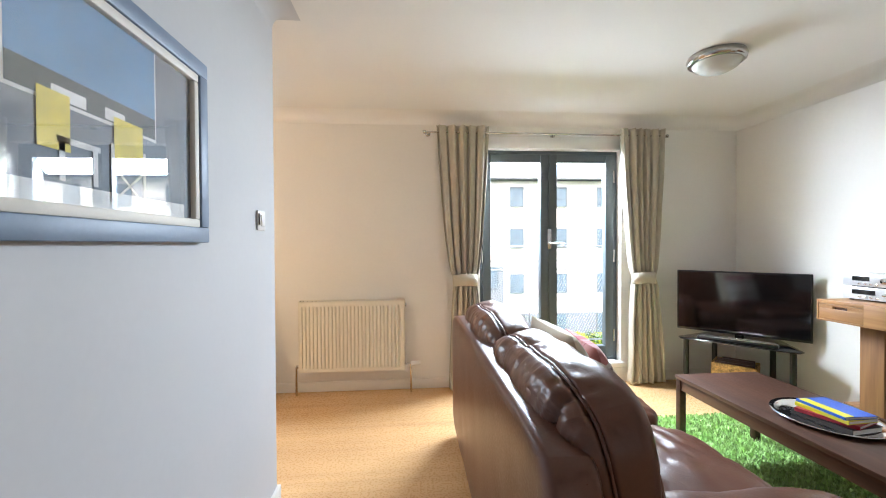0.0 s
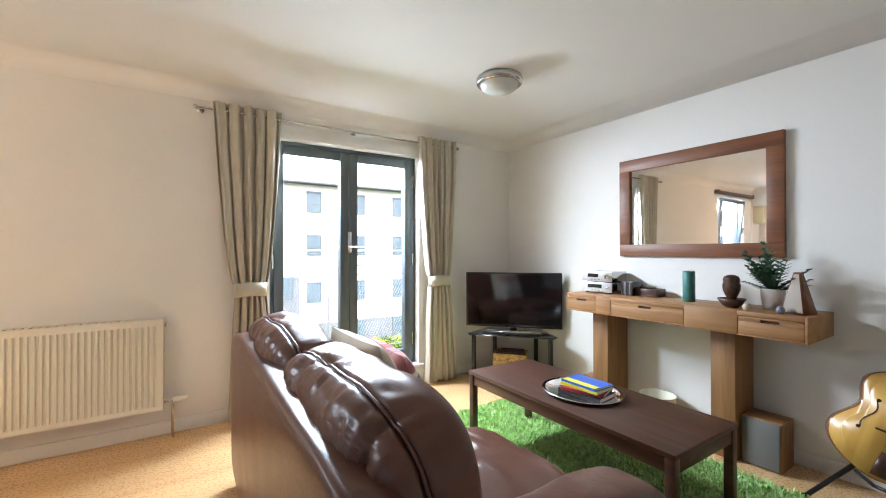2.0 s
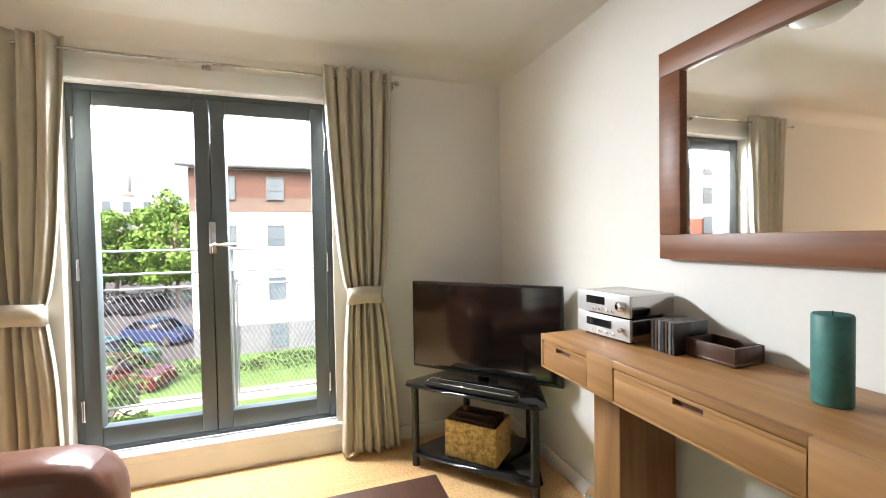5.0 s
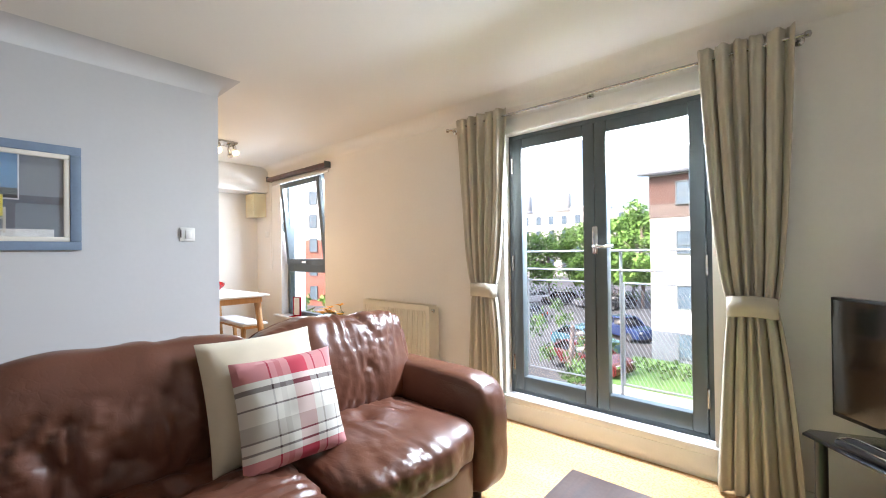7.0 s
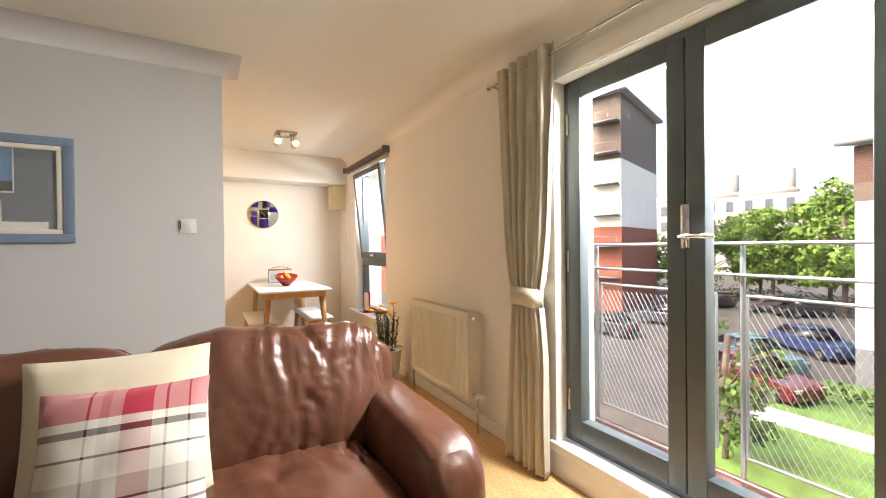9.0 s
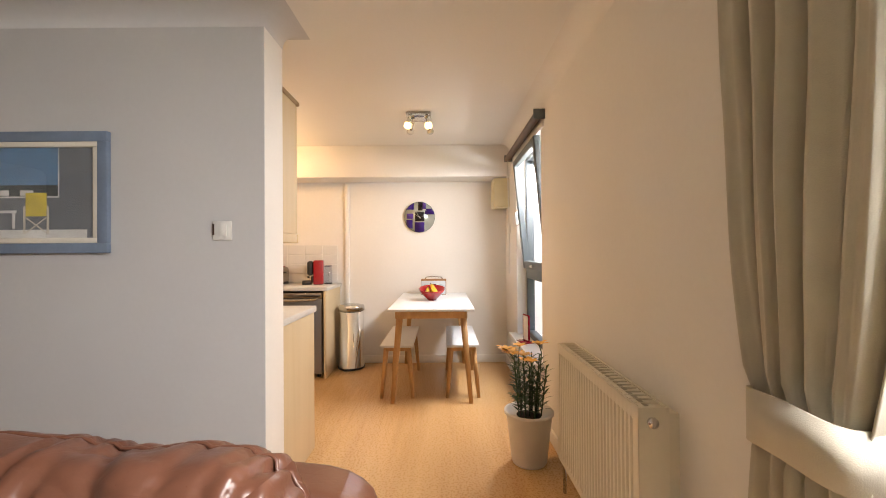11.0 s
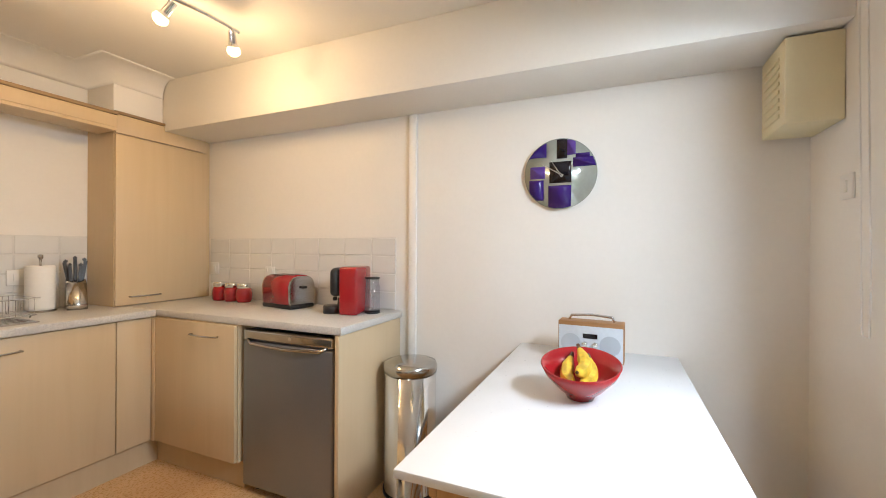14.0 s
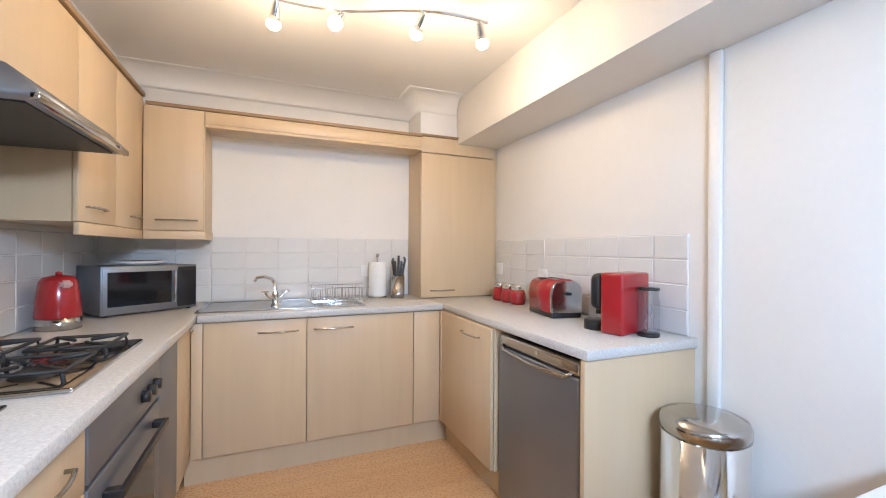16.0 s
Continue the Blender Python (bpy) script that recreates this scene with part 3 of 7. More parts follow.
def curtain(name, top, tie, foot, seed):
    """A pair-half: gathered on the pole, pulled in by a band, falling to the floor."""
    t = thing(name, (0, 3.80, 0), "stone coloured lined curtain held by a tieback", "curtain", "curtains at the french window")
    g = Geo()
    nu, nv = 72, 60
    rows = []
    for j in range(nv + 1):
        z = 0.015 + (2.255 - 0.015) * j / nv
        if z > 0.95:
            f = ((z - 0.95) / 1.3)
            f = f ** 0.5
            a, b = tie[0] + (top[0] - tie[0]) * f, tie[1] + (top[1] - tie[1]) * f
        else:
            f = min(1, ((0.95 - z) / 0.9)) ** 0.6
            a, b = tie[0] + (foot[0] - tie[0]) * f, tie[1] + (foot[1] - tie[1]) * f
        w = b - a
        row = []
        for i in range(nu + 1):
            u = i / nu
            ph = seed + u * 2 * math.pi * 5.5 + 0.5 * math.sin(u * 9 + seed) + 0.25 * noise.noise(Vector((u * 3, z * 1.2, seed)))
            amp = (0.030 if z > 2.1 else 0.036) * (0.7 + 0.5 * abs(noise.noise(Vector((u * 4, seed, z * 0.6)))))
            y = amp * math.sin(ph) + 0.012 * math.sin(2.3 * ph + 1 + z)
            y += 0.012 * noise.noise(Vector((u * 6, z * 2.5, seed + 4)))
            if abs(z - 0.95) < 0.06:
                y *= 0.75
            if z < 0.9:
                y -= 0.02 * (0.9 - z)
            x = a + w * (u + 0.02 * math.sin(ph * 1.0 + 1.2))
            row.append(g.bm.verts.new((x, y - 0.01, z)))
        rows.append(row)
    for a, b in zip(rows, rows[1:]):
        for k in range(nu):
            g.bm.faces.new((a[k], a[k + 1], b[k + 1], b[k]))
    cloth = g.done("cloth", CURTAIN, t)
    s = cloth.modifiers.new("thickness", "SOLIDIFY")
    s.thickness = 0.004
    cx, hw = (tie[0] + tie[1]) / 2, (tie[1] - tie[0]) / 2 + 0.012
    g = Geo()
    ring = [(cx + hw * math.copysign(abs(math.cos(k * math.pi / 16)) ** 0.6, math.cos(k * math.pi / 16)),
             -0.01 + 0.055 * math.copysign(abs(math.sin(k * math.pi / 16)) ** 0.7, math.sin(k * math.pi / 16))) for k in range(32)]
    lo = [g.bm.verts.new((x, y, 0.885 + 0.012 * math.cos((x - cx) / hw * 1.5))) for x, y in ring]
    hi = [g.bm.verts.new((x, y, 0.985 + 0.012 * math.cos((x - cx) / hw * 1.5))) for x, y in ring]
    for k in range(32):
        j = (k + 1) % 32
        g.bm.faces.new((lo[k], lo[j], hi[j], hi[k]))
    band = g.done("tieback", CURTAIN, t)
    band.modifiers.new("thickness", "SOLIDIFY").thickness = 0.006
    return t


curtain("curtain", (0.435, 0.90), (0.585, 0.775), (0.53, 0.85), 0.3)
curtain("curtain", (2.07, 2.46), (2.19, 2.37), (2.13, 2.47), 1.9)
pole = thing("curtain_pole", (0, 3.80, 2.20), "thin pale metal curtain pole with brackets", "curtain pole")
Geo().cyl((0.34, 0, 0), (2.50, 0, 0), 0.008, seg=12).done("rod", STEEL, pole)
g = Geo()
for x in (0.34, 2.50):
    g.lathe([(0, -0.016), (0.012, -0.012), (0.016, 0), (0.012, 0.012), (0, 0.016)], (x, 0, 0), 12)
done_each(g, "finial", STEEL, pole)
g = Geo()
for x in (0.37, 1.475, 2.47):
    g.cyl((x, 0.0, 0.0), (x, 0.068, 0.0), 0.006).cyl((x, 0.062, -0.0), (x, 0.07, 0), 0.022)
done_each(g, "bracket", STEEL, pole)


def fold(p, along, seed, amp, fine):
    """Height of slack leather at p: long creases across one axis, broken up, with small puckers between."""
    q = Vector((p.x, p.y, p.z))
    warp = Vector((noise.noise(q * 4 + Vector((seed, 0, 0))), noise.noise(q * 4 + Vector((0, seed, 5))), noise.noise(q * 4 + Vector((7, 0, seed))))) * 0.05
    q += warp
    k = Vector((4.0, 4.0, 4.0))
    k[along] = 13.0
    s1 = Vector((q.x * k.x + seed, q.y * k.y, q.z * k.z))
    crease = (1 - abs(noise.noise(s1))) ** 7
    pucker = (1 - abs(noise.noise(s1 * 2.3 + Vector((3, 8, 1))))) ** 5
    where = min(1.0, max(0.0, 0.55 + 1.3 * noise.noise(q * 3.1 + Vector((seed * 3, 2, 2)))))
    return amp * (0.55 * noise.noise(s1 * 0.6 + Vector((5, 5, seed))) - 0.8 * crease * where) - fine * pucker * where


def leather_pad(name, parent, c, size, n, cuts, puff, amp, fine, along, seed, tilt=0.0, tuft=None, seam_at=None):
    """A stuffed leather block with creases; seam_at runs a welted seam round it in the plane across x."""
    g = Geo()
    m = pose(0, 0, 0, 0, tilt, 0).to_3x3()

    def skin(p, lift=0.0):
        k = (abs(p.x) ** n + abs(p.y) ** n + abs(p.z) ** n) ** (1 / n)
        q = p / k
        o = q.copy()
        for a in range(3):
            b1, b2 = (a + 1) % 3, (a + 2) % 3
            o[a] += puff[a] * q[a] * (1 - q[b1] ** 2) * (1 - q[b2] ** 2)
        w = Vector((o.x * size[0] / 2, o.y * size[1] / 2, o.z * size[2] / 2))
        h = fold(w, along, seed, amp, fine) + lift
        if seam_at is not None:
            h -= 0.012 * math.exp(-((q.x - seam_at) / 0.07) ** 2)
        if tuft and w.z > 0:
            d = math.hypot(w.x - tuft[0], w.y - tuft[1])
            ang = math.atan2(w.y - tuft[1], w.x - tuft[0])
            h -= 0.03 * math.exp(-(d / 0.05) ** 2) + 0.010 * math.exp(-d / 0.12) * (1 - abs(math.sin(ang * 3.5 + seed))) ** 3
        return Vector(c) + m @ (w + q.normalized() * h)

    r = bmesh.ops.create_cube(g.bm, size=2)
    bmesh.ops.subdivide_edges(g.bm, edges=list({e for v in r["verts"] for e in v.link_edges}), cuts=cuts, use_grid_fill=True)
    for v in g.bm.verts:
        v.co = skin(v.co.copy())
    pad = g.done(name, LEATHER, parent)
    if seam_at is not None:
        x = seam_at
        loop = [Vector((x, -1, -0.6 + 1.6 * i / 20)) for i in range(20)] + [Vector((x, -1 + 2 * i / 50, 1)) for i in range(51)]
        loop += [Vector((x, 1, 1 - 1.6 * i / 20)) for i in range(1, 21)]
        Geo().tube([skin(p, 0.009) for p in loop], 0.0042, 6).done("piping", LEATHER, pad, "raised welt along the seam")
    return pad


def sofa():
    t = thing("sofa", (0.43, 1.12, 0), "worn creased brown leather two-seat sofa with loose back cushions", "sofa")
    L, D = 1.93, 0.93
    leather_pad("back", t, (0.12, L / 2, 0.44), (0.15, L - 0.04, 0.74), 9, 24, (0.03, 0, 0), 0.006, 0.002, 1, 2.0)
    for y in (0.12, L - 0.12):
        leather_pad("armrest", t, (0.51, y, 0.34), (0.88, 0.235, 0.56), 5, 26, (0.02, 0.1, 0.06), 0.008, 0.003, 0, y)
    leather_pad("base", t, (0.50, L / 2, 0.19), (0.84, L - 0.42, 0.24), 10, 12, (0, 0, 0), 0.004, 0.001, 1, 1.0)
    w = (L - 0.47) / 2
    for k in range(2):
        y = 0.235 + w * (k + 0.5)
        leather_pad("seat_cushion", t, (0.56, y, 0.375), (0.80, w - 0.004, 0.20), 5, 46, (0.05, 0.0, 0.24), 0.026, 0.011, k, 11.0 * k + 1, tuft=(-0.02, 0.0))
        leather_pad("back_cushion", t, (0.265, 0.515 + 0.855 * k, 0.645), (0.25, 0.875, 0.51), 5.0, 54, (0.25, 0.0, 0.08), 0.030, 0.011, 1, 7.3 * k + 4,
                    tilt=-12, seam_at=-0.25)
    for x in (0.12, D - 0.12):
        for y in (0.12, L - 0.12):
            done_each(Geo().cyl((x, y, 0), (x, y, 0.09), 0.02, 0.028, 12), "foot", DARK_WOOD, t)
    return t


sofa()


def pillow(name, at, rot, s, th, mat, label, seed):
    t = tagged(new(name), label, "cushion", "cushions on the sofa")
    t.matrix_basis = pose(*at, *rot)
    g = Geo()
    n = 22
    for side in (1, -1):
        rows = []
        for j in range(n + 1):
            row = []
            for i in range(n + 1):
                u, v = 2 * i / n - 1, 2 * j / n - 1
                k = max(0.0, (1 - u * u) * (1 - v * v)) ** 0.42
                pinch = 1 - 0.05 * (1 - u * u) * abs(v) ** 3, 1 - 0.05 * (1 - v * v) * abs(u) ** 3
                x, z = u * s / 2 * pinch[1], v * s / 2 * pinch[0]
                y = side * th / 2 * k + 0.008 * noise.noise(Vector((u * 2.5 + seed, v * 2.5, side))) * k
                row.append(g.bm.verts.new((x, y, z)))
            rows.append(row)
        for a, b in zip(rows, rows[1:]):
            for i in range(n):
                f = (a[i], a[i + 1], b[i + 1], b[i])
                g.bm.faces.new(f if side < 0 else f[::-1])
    bmesh.ops.remove_doubles(g.bm, verts=g.bm.verts, dist=0.0005)
    g.done("cover", mat, t)
    return t


pillow("cushion", (0.88, 2.05, 0.685), (-20, 0, 92), 0.46, 0.17, CREAM_CLOTH, "plain cream cotton cushion leaning on the sofa back", 1)
pillow("cushion", (1.02, 2.075, 0.655), (-22, 0, 86), 0.39, 0.14, PLAID, "red, cream and grey checked wool cushion", 5)


def coffee_table():
    t = thing("coffee_table", (0, 0, 0), "long dark-stained wooden coffee table on slim legs", "table")
    x0, x1, y0, y1, z = 1.83, 2.365, 1.40, 2.715, 0.44
    Geo().box(x0, y0, z - 0.022, x1, y1, z, 0.004).done("top", DARK_WOOD, t)
    g = Geo().box(x0 + 0.01, y0 + 0.045, z - 0.085, x0 + 0.03, y1 - 0.045, z - 0.023, 0.002).box(x1 - 0.03, y0 + 0.045, z - 0.085, x1 - 0.01, y1 - 0.045, z - 0.023, 0.002)
    g.box(x0 + 0.045, y0 + 0.01, z - 0.085, x1 - 0.045, y0 + 0.03, z - 0.023, 0.002).box(x0 + 0.045, y1 - 0.03, z - 0.085, x1 - 0.045, y1 - 0.01, z - 0.023, 0.002)
    g.done("apron", DARK_WOOD, t)
    for x in (x0 + 0.004, x1 - 0.044):
        for y in (y0 + 0.004, y1 - 0.044):
            Geo().box(x, y, 0.0, x + 0.04, y + 0.04, z - 0.023, 0.004).done("leg", DARK_WOOD, t)


coffee_table()


def rug():
    x0, x1, y0, y1 = 1.68, 2.80, 0.95, 3.06
    t = thing("rug", (0, 0, 0), "grass-green deep pile rug under the coffee table", "rug")
    Geo().box(x0, y0, 0.002, x1, y1, 0.014, 0.004).done("backing", RUG, t)
    rnd = random.Random(3)
    g = Geo()
    for _ in range(26000):
        x, y = rnd.uniform(x0, x1), rnd.uniform(y0, y1)
        a, hgt, w = rnd.uniform(0, 6.28), rnd.uniform(0.018, 0.034), rnd.uniform(0.003, 0.006)
        dx, dy = math.cos(a), math.sin(a)
        lean = rnd.uniform(0.004, 0.02)
        p = Vector((x, y, 0.012))
        s = Vector((-dy, dx, 0)) * w
        q = p + Vector((dx * lean, dy * lean, hgt))
        g.quad(p - s, p + s, q + s * 0.6, q - s * 0.6)
    pile = g.done("pile", RUG, t, smooth=False)
    pile["kind"] = "stuff"


rug()


def tv():
    c = Vector((2.852, 3.4085, 0))
    ang = math.degrees(math.atan2(-0.655, 0.594))
    t = thing("television", (c.x, c.y, 0.462), "wide black flat-screen television, switched off", "television", turn=ang)
    w, h = 0.885, 0.51
    Geo().box(-w / 2, -0.0, 0.04, w / 2, 0.035, 0.04 + h, 0.004).box(-0.26, 0.035, 0.08, 0.26, 0.07, 0.38, 0.02).done("casing", BLACK, t)
    Geo().box(-w / 2 + 0.012, -0.003, 0.058, w / 2 - 0.012, 0.0005, 0.04 + h - 0.012).done("screen", SCREEN, t, "glossy dark screen")
    g = Geo().box(-0.24, -0.08, 0.0, 0.24, 0.10, 0.010, 0.004).cyl((0, 0.03, 0.005), (0, 0.03, 0.06), 0.03)
    done_each(g, "foot", BLACK_GLASS, t)
    s = thing("sound_bar", (c.x - 0.13 * 0.74, c.y - 0.13 * 0.672, 0.4625), "low black sound bar with a silver rim", "speaker", turn=ang)
    Geo().box(-0.26, -0.05, 0, 0.26, 0.02, 0.028, 0.012).done("body", BLACK, s)
    Geo().tube([(-0.245, -0.045, 0.03), (-0.25, 0.005, 0.03), (-0.23, 0.018, 0.03), (0.23, 0.018, 0.03), (0.25, 0.005, 0.03), (0.245, -0.045, 0.03), (-0.245, -0.045, 0.03)], 0.0035, 6).done(
        "rim", CHROME, s)
    st = thing("tv_stand", (c.x, c.y, 0), "black glass corner television stand with two shelves", "tv stand", turn=ang)
    out = [(-0.37, -0.20), (0.37, -0.20), (0.40, -0.14), (0.22, 0.28), (-0.22, 0.28), (-0.40, -0.14)]
    Geo().prism(out, 0.452, 0.46).done("shelf", BLACK_GLASS, st)
    Geo().prism([(x * 0.93, y * 0.93) for x, y in out], 0.07, 0.078).done("shelf", BLACK_GLASS, st)
    for x, y in ((-0.34, -0.15), (0.34, -0.15), (-0.2, 0.22), (0.2, 0.22)):
        Geo().cyl((x, y, 0), (x, y, 0.452), 0.021, seg=14).done("post", BLACK, st)
    b = thing("basket", (c.x - 0.0, c.y + 0.0, 0.0785), "small woven straw basket holding papers", "basket", turn=ang)
    g = Geo().box(-0.17, -0.12, 0, 0.13, -0.108, 0.20, 0.004).box(-0.17, 0.088, 0, 0.13, 0.10, 0.20, 0.004)
    g.box(-0.17, -0.108, 0, -0.158, 0.088, 0.20, 0.004).box(0.118, -0.108, 0, 0.13, 0.088, 0.20, 0.004).box(-0.158, -0.108, 0, 0.118, 0.088, 0.012)
    g.done("body", WICKER, b)
    g = Geo()
    for k, (a, hh) in enumerate(((-0.09, 0.21), (-0.04, 0.225), (0.02, 0.20), (0.06, 0.215))):
        g.box(-0.15 + 0.01 * k, a, 0.012, 0.10, a + 0.012, hh, 0.002)
    g.done("papers", DARK_WOOD, b)


tv()


def console():
    t = thing("console_table", (0, 0, 0), "chunky oak console table with three drawers on slab legs", "console table")
    x0, x1, y0, y1, z0, z1 = 2.815, 3.205, 1.28, 2.75, 0.755, 0.885
    cuts = [(y0 + 0.012, y0 + 0.30), (1.86, 2.36), (y1 - 0.27, y1 - 0.012)]
    g = Geo().box(x0 + 0.02, y0, z0, x1, y1, z1, 0.004)
    edges = [y0] + [v for c in cuts for v in c] + [y1]
    for a, b in zip(edges[::2], edges[1::2]):
        g.box(x0, a, z0, x0 + 0.0195, b, z1 - 0.0, 0.002)
    for a, b in cuts:
        g.box(x0, a, z1 - 0.022, x0 + 0.0195, b, z1, 0.001).box(x0, a, z0, x0 + 0.0195, b, z0 + 0.008, 0.001)
    g.done("body", OAK, t)
    for a, b in cuts:
        m = (a + b) / 2
        s = 0.042
        zt, za, zb = z1 - 0.025, z1 - 0.052, z1 - 0.036
        g = Geo().box(x0 + 0.002, a + 0.003, z0 + 0.010, x0 + 0.019, b - 0.003, za, 0.0015)
        g.box(x0 + 0.002, a + 0.003, zb, x0 + 0.019, b - 0.003, zt, 0.0015)
        g.box(x0 + 0.002, a + 0.003, za, x0 + 0.019, m - s, zb).box(x0 + 0.002, m + s, za, x0 + 0.019, b - 0.003, zb)
        d = g.done("drawer", OAK, t)
        Geo().box(x0 + 0.015, m - s, za, x0 + 0.0195, m + s, zb).done("finger_slot", DARK_WOOD, d, "dark finger slot")
    for y in (1.64, 2.47):
        Geo().box(2.94, y, 0, 3.19, y + 0.13, z0 - 0.001, 0.004).done("leg", OAK_UP, t)


console()
CT = 0.8855
st = thing("stereo", (3.085, 2.60, CT), "two stacked silver hi-fi units", "hi-fi", turn=4)
for k in range(2):
    z = 0.012 + k * 0.082
    u = Geo().box(-0.10, -0.125, z, 0.105, 0.125, z + 0.072, 0.004).done("unit", STEEL, st)
    g = Geo().box(-0.112, -0.127, z - 0.002, -0.1, 0.127, z + 0.074, 0.003)
    g.done("face", paint("silver plastic", (0.62, 0.63, 0.64), 0.3, metal=0.4), st)
    Geo().box(-0.1145, -0.045 + 0.03 * k, z + 0.03, -0.1125, 0.075, z + 0.058).done("display", BLACK_GLASS, st)
    g = Geo().cyl((-0.112, -0.095, z + 0.036), (-0.128, -0.095, z + 0.036), 0.018 if k else 0.008, seg=16)
    for q in range(4):
        g.box(-0.116, -0.06 + 0.03 * q, z + 0.008, -0.111, -0.045 + 0.03 * q, z + 0.018, 0.001)
    done_each(g, "knob", CHROME, st)
g = Geo()
for x in (-0.08, 0.08):
    for y in (-0.1, 0.1):
        g.cyl((x, y, 0), (x, y, 0.014), 0.012)
g.box(-0.08, -0.1, 0.083, 0.08, 0.1, 0.095)
done_each(g, "foot", BLACK, st)
cds = thing("disc_cases", (3.09, 2.39, CT), "row of clear music disc cases", "disc cases")
case_cols = [paint("disc case " + c, v, 0.25) for c, v in (("black", (0.02, 0.02, 0.02)), ("grey", (0.12, 0.12, 0.13)), ("brown", (0.06, 0.03, 0.02)))]
for k in range(7):
    Geo().box(-0.07, -0.065 + k * 0.013, 0, 0.07, -0.055 + k * 0.013, 0.10, 0.001).done("case", case_cols[k % 3], cds)
bx = thing("wooden_box", (3.125, 2.25, CT), "low dark wooden bowl-like box", "box")
Geo().box(-0.06, -0.08, 0, 0.06, 0.08, 0.012, 0.004).box(-0.06, -0.08, 0.01, -0.05, 0.08, 0.055, 0.003).box(0.05, -0.08, 0.01, 0.06, 0.08, 0.055, 0.003).box(
    -0.05, -0.08, 0.01, 0.05, -0.07, 0.055, 0.003).box(-0.05, 0.07, 0.01, 0.05, 0.08, 0.055, 0.003).done("tray", DARK_WOOD, bx)
cd = thing("pillar_candle", (3.03, 1.935, CT), "tall teal pillar candle, unlit", "candle")
Geo().lathe([(0, 0), (0.034, 0), (0.036, 0.004), (0.036, 0.192), (0.033, 0.197), (0.02, 0.19), (0, 0.188)], seg=24).done(
    "wax", paint("teal wax", (0.045, 0.17, 0.15), 0.5, var=0.25, scale=14), cd)
Geo().cyl((0, 0, 0.187), (0, 0, 0.203), 0.0015, seg=6).done("wick", BLACK, cd)
hd = thing("carved_ornament", (2.95, 1.66, CT), "dark carved ornament standing in a shallow bowl", "ornament")
Geo().lathe([(0, 0), (0.03, 0), (0.05, 0.015), (0.072, 0.05), (0.068, 0.052), (0.045, 0.02), (0, 0.012)], seg=28).done("bowl", DARK_WOOD, hd)
g = Geo().lathe([(0, 0.013), (0.028, 0.02), (0.026, 0.06), (0.034, 0.075), (0.043, 0.10), (0.046, 0.125), (0.04, 0.15), (0.043, 0.16), (0.036, 0.178), (0.018, 0.188), (0, 0.19)], seg=20)
g.done("figure", paint("bronzed wood", (0.07, 0.035, 0.02), 0.3, metal=0.3, var=0.5, scale=30), hd)
for x, y, r, m, l in ((2.865, 1.555, 0.02, paint("cream shell", (0.6, 0.52, 0.4), 0.5, var=0.2), "small cream shell ornament"),
                      (2.87, 1.405, 0.022, paint("grey stone", (0.16, 0.18, 0.22), 0.35, var=0.3), "small polished grey stone ball")):
    o = thing("trinket", (x, y, CT), l, "ornament", "trinkets on the console")
    Geo().lathe([(0, 0), (r * 0.6, r * 0.15), (r, r * 0.8), (r * 0.85, r * 1.4), (r * 0.4, r * 1.85), (0, r * 1.95)], seg=14).done("ball", m, o)
me_t = thing("metronome", (2.965, 1.36, CT), "wooden pyramid metronome with a silvery front", "metronome", turn=-12)
g = Geo()
a = [g.bm.verts.new(v) for v in ((-0.055, -0.055, 0), (0.055, -0.055, 0), (0.055, 0.055, 0), (-0.055, 0.055, 0))]
b = [g.bm.verts.new(v) for v in ((-0.014, -0.014, 0.215), (0.014, -0.014, 0.215), (0.014, 0.014, 0.215), (-0.014, 0.014, 0.215))]
for i in range(4):
    g.bm.faces.new((a[i], a[(i + 1) % 4], b[(i + 1) % 4], b[i]))
g.bm.faces.new(a[::-1])
g.bm.faces.new(b)
g.done("case", MIRROR_WOOD, me_t)
g = Geo()
g.quad((-0.0555, 0.048, 0.01), (-0.0555, -0.048, 0.01), (-0.0168, -0.011, 0.205), (-0.0168, 0.011, 0.205))
g.done("front_panel", STEEL, me_t, "silvery front plate", smooth=False)


def leaf_blade(g, p, d, length, width, droop, seg=4):
    """A tapering leaf from p along d."""
    d = Vector(d).normalized()
    s = d.cross(Vector((0, 0, 1)))
    s = s.normalized() if s.length > 0.05 else Vector((1, 0, 0))
    rows = []
    for i in range(seg + 1):
        f = i / seg
        c = Vector(p) + d * length * f + Vector((0, 0, -droop * length * f * f))
        w = width * math.sin(math.pi * min(1, 0.12 + 0.88 * f) ** 0.8) * 0.5 + 0.0005
        rows.append((g.bm.verts.new(c - s * w), g.bm.verts.new(c + Vector((0, 0, -w * 0.25))), g.bm.verts.new(c + s * w)))
    for a, b in zip(rows, rows[1:]):
        g.bm.faces.new((a[0], a[1], b[1], b[0]))
        g.bm.faces.new((a[1], a[2], b[2], b[1]))


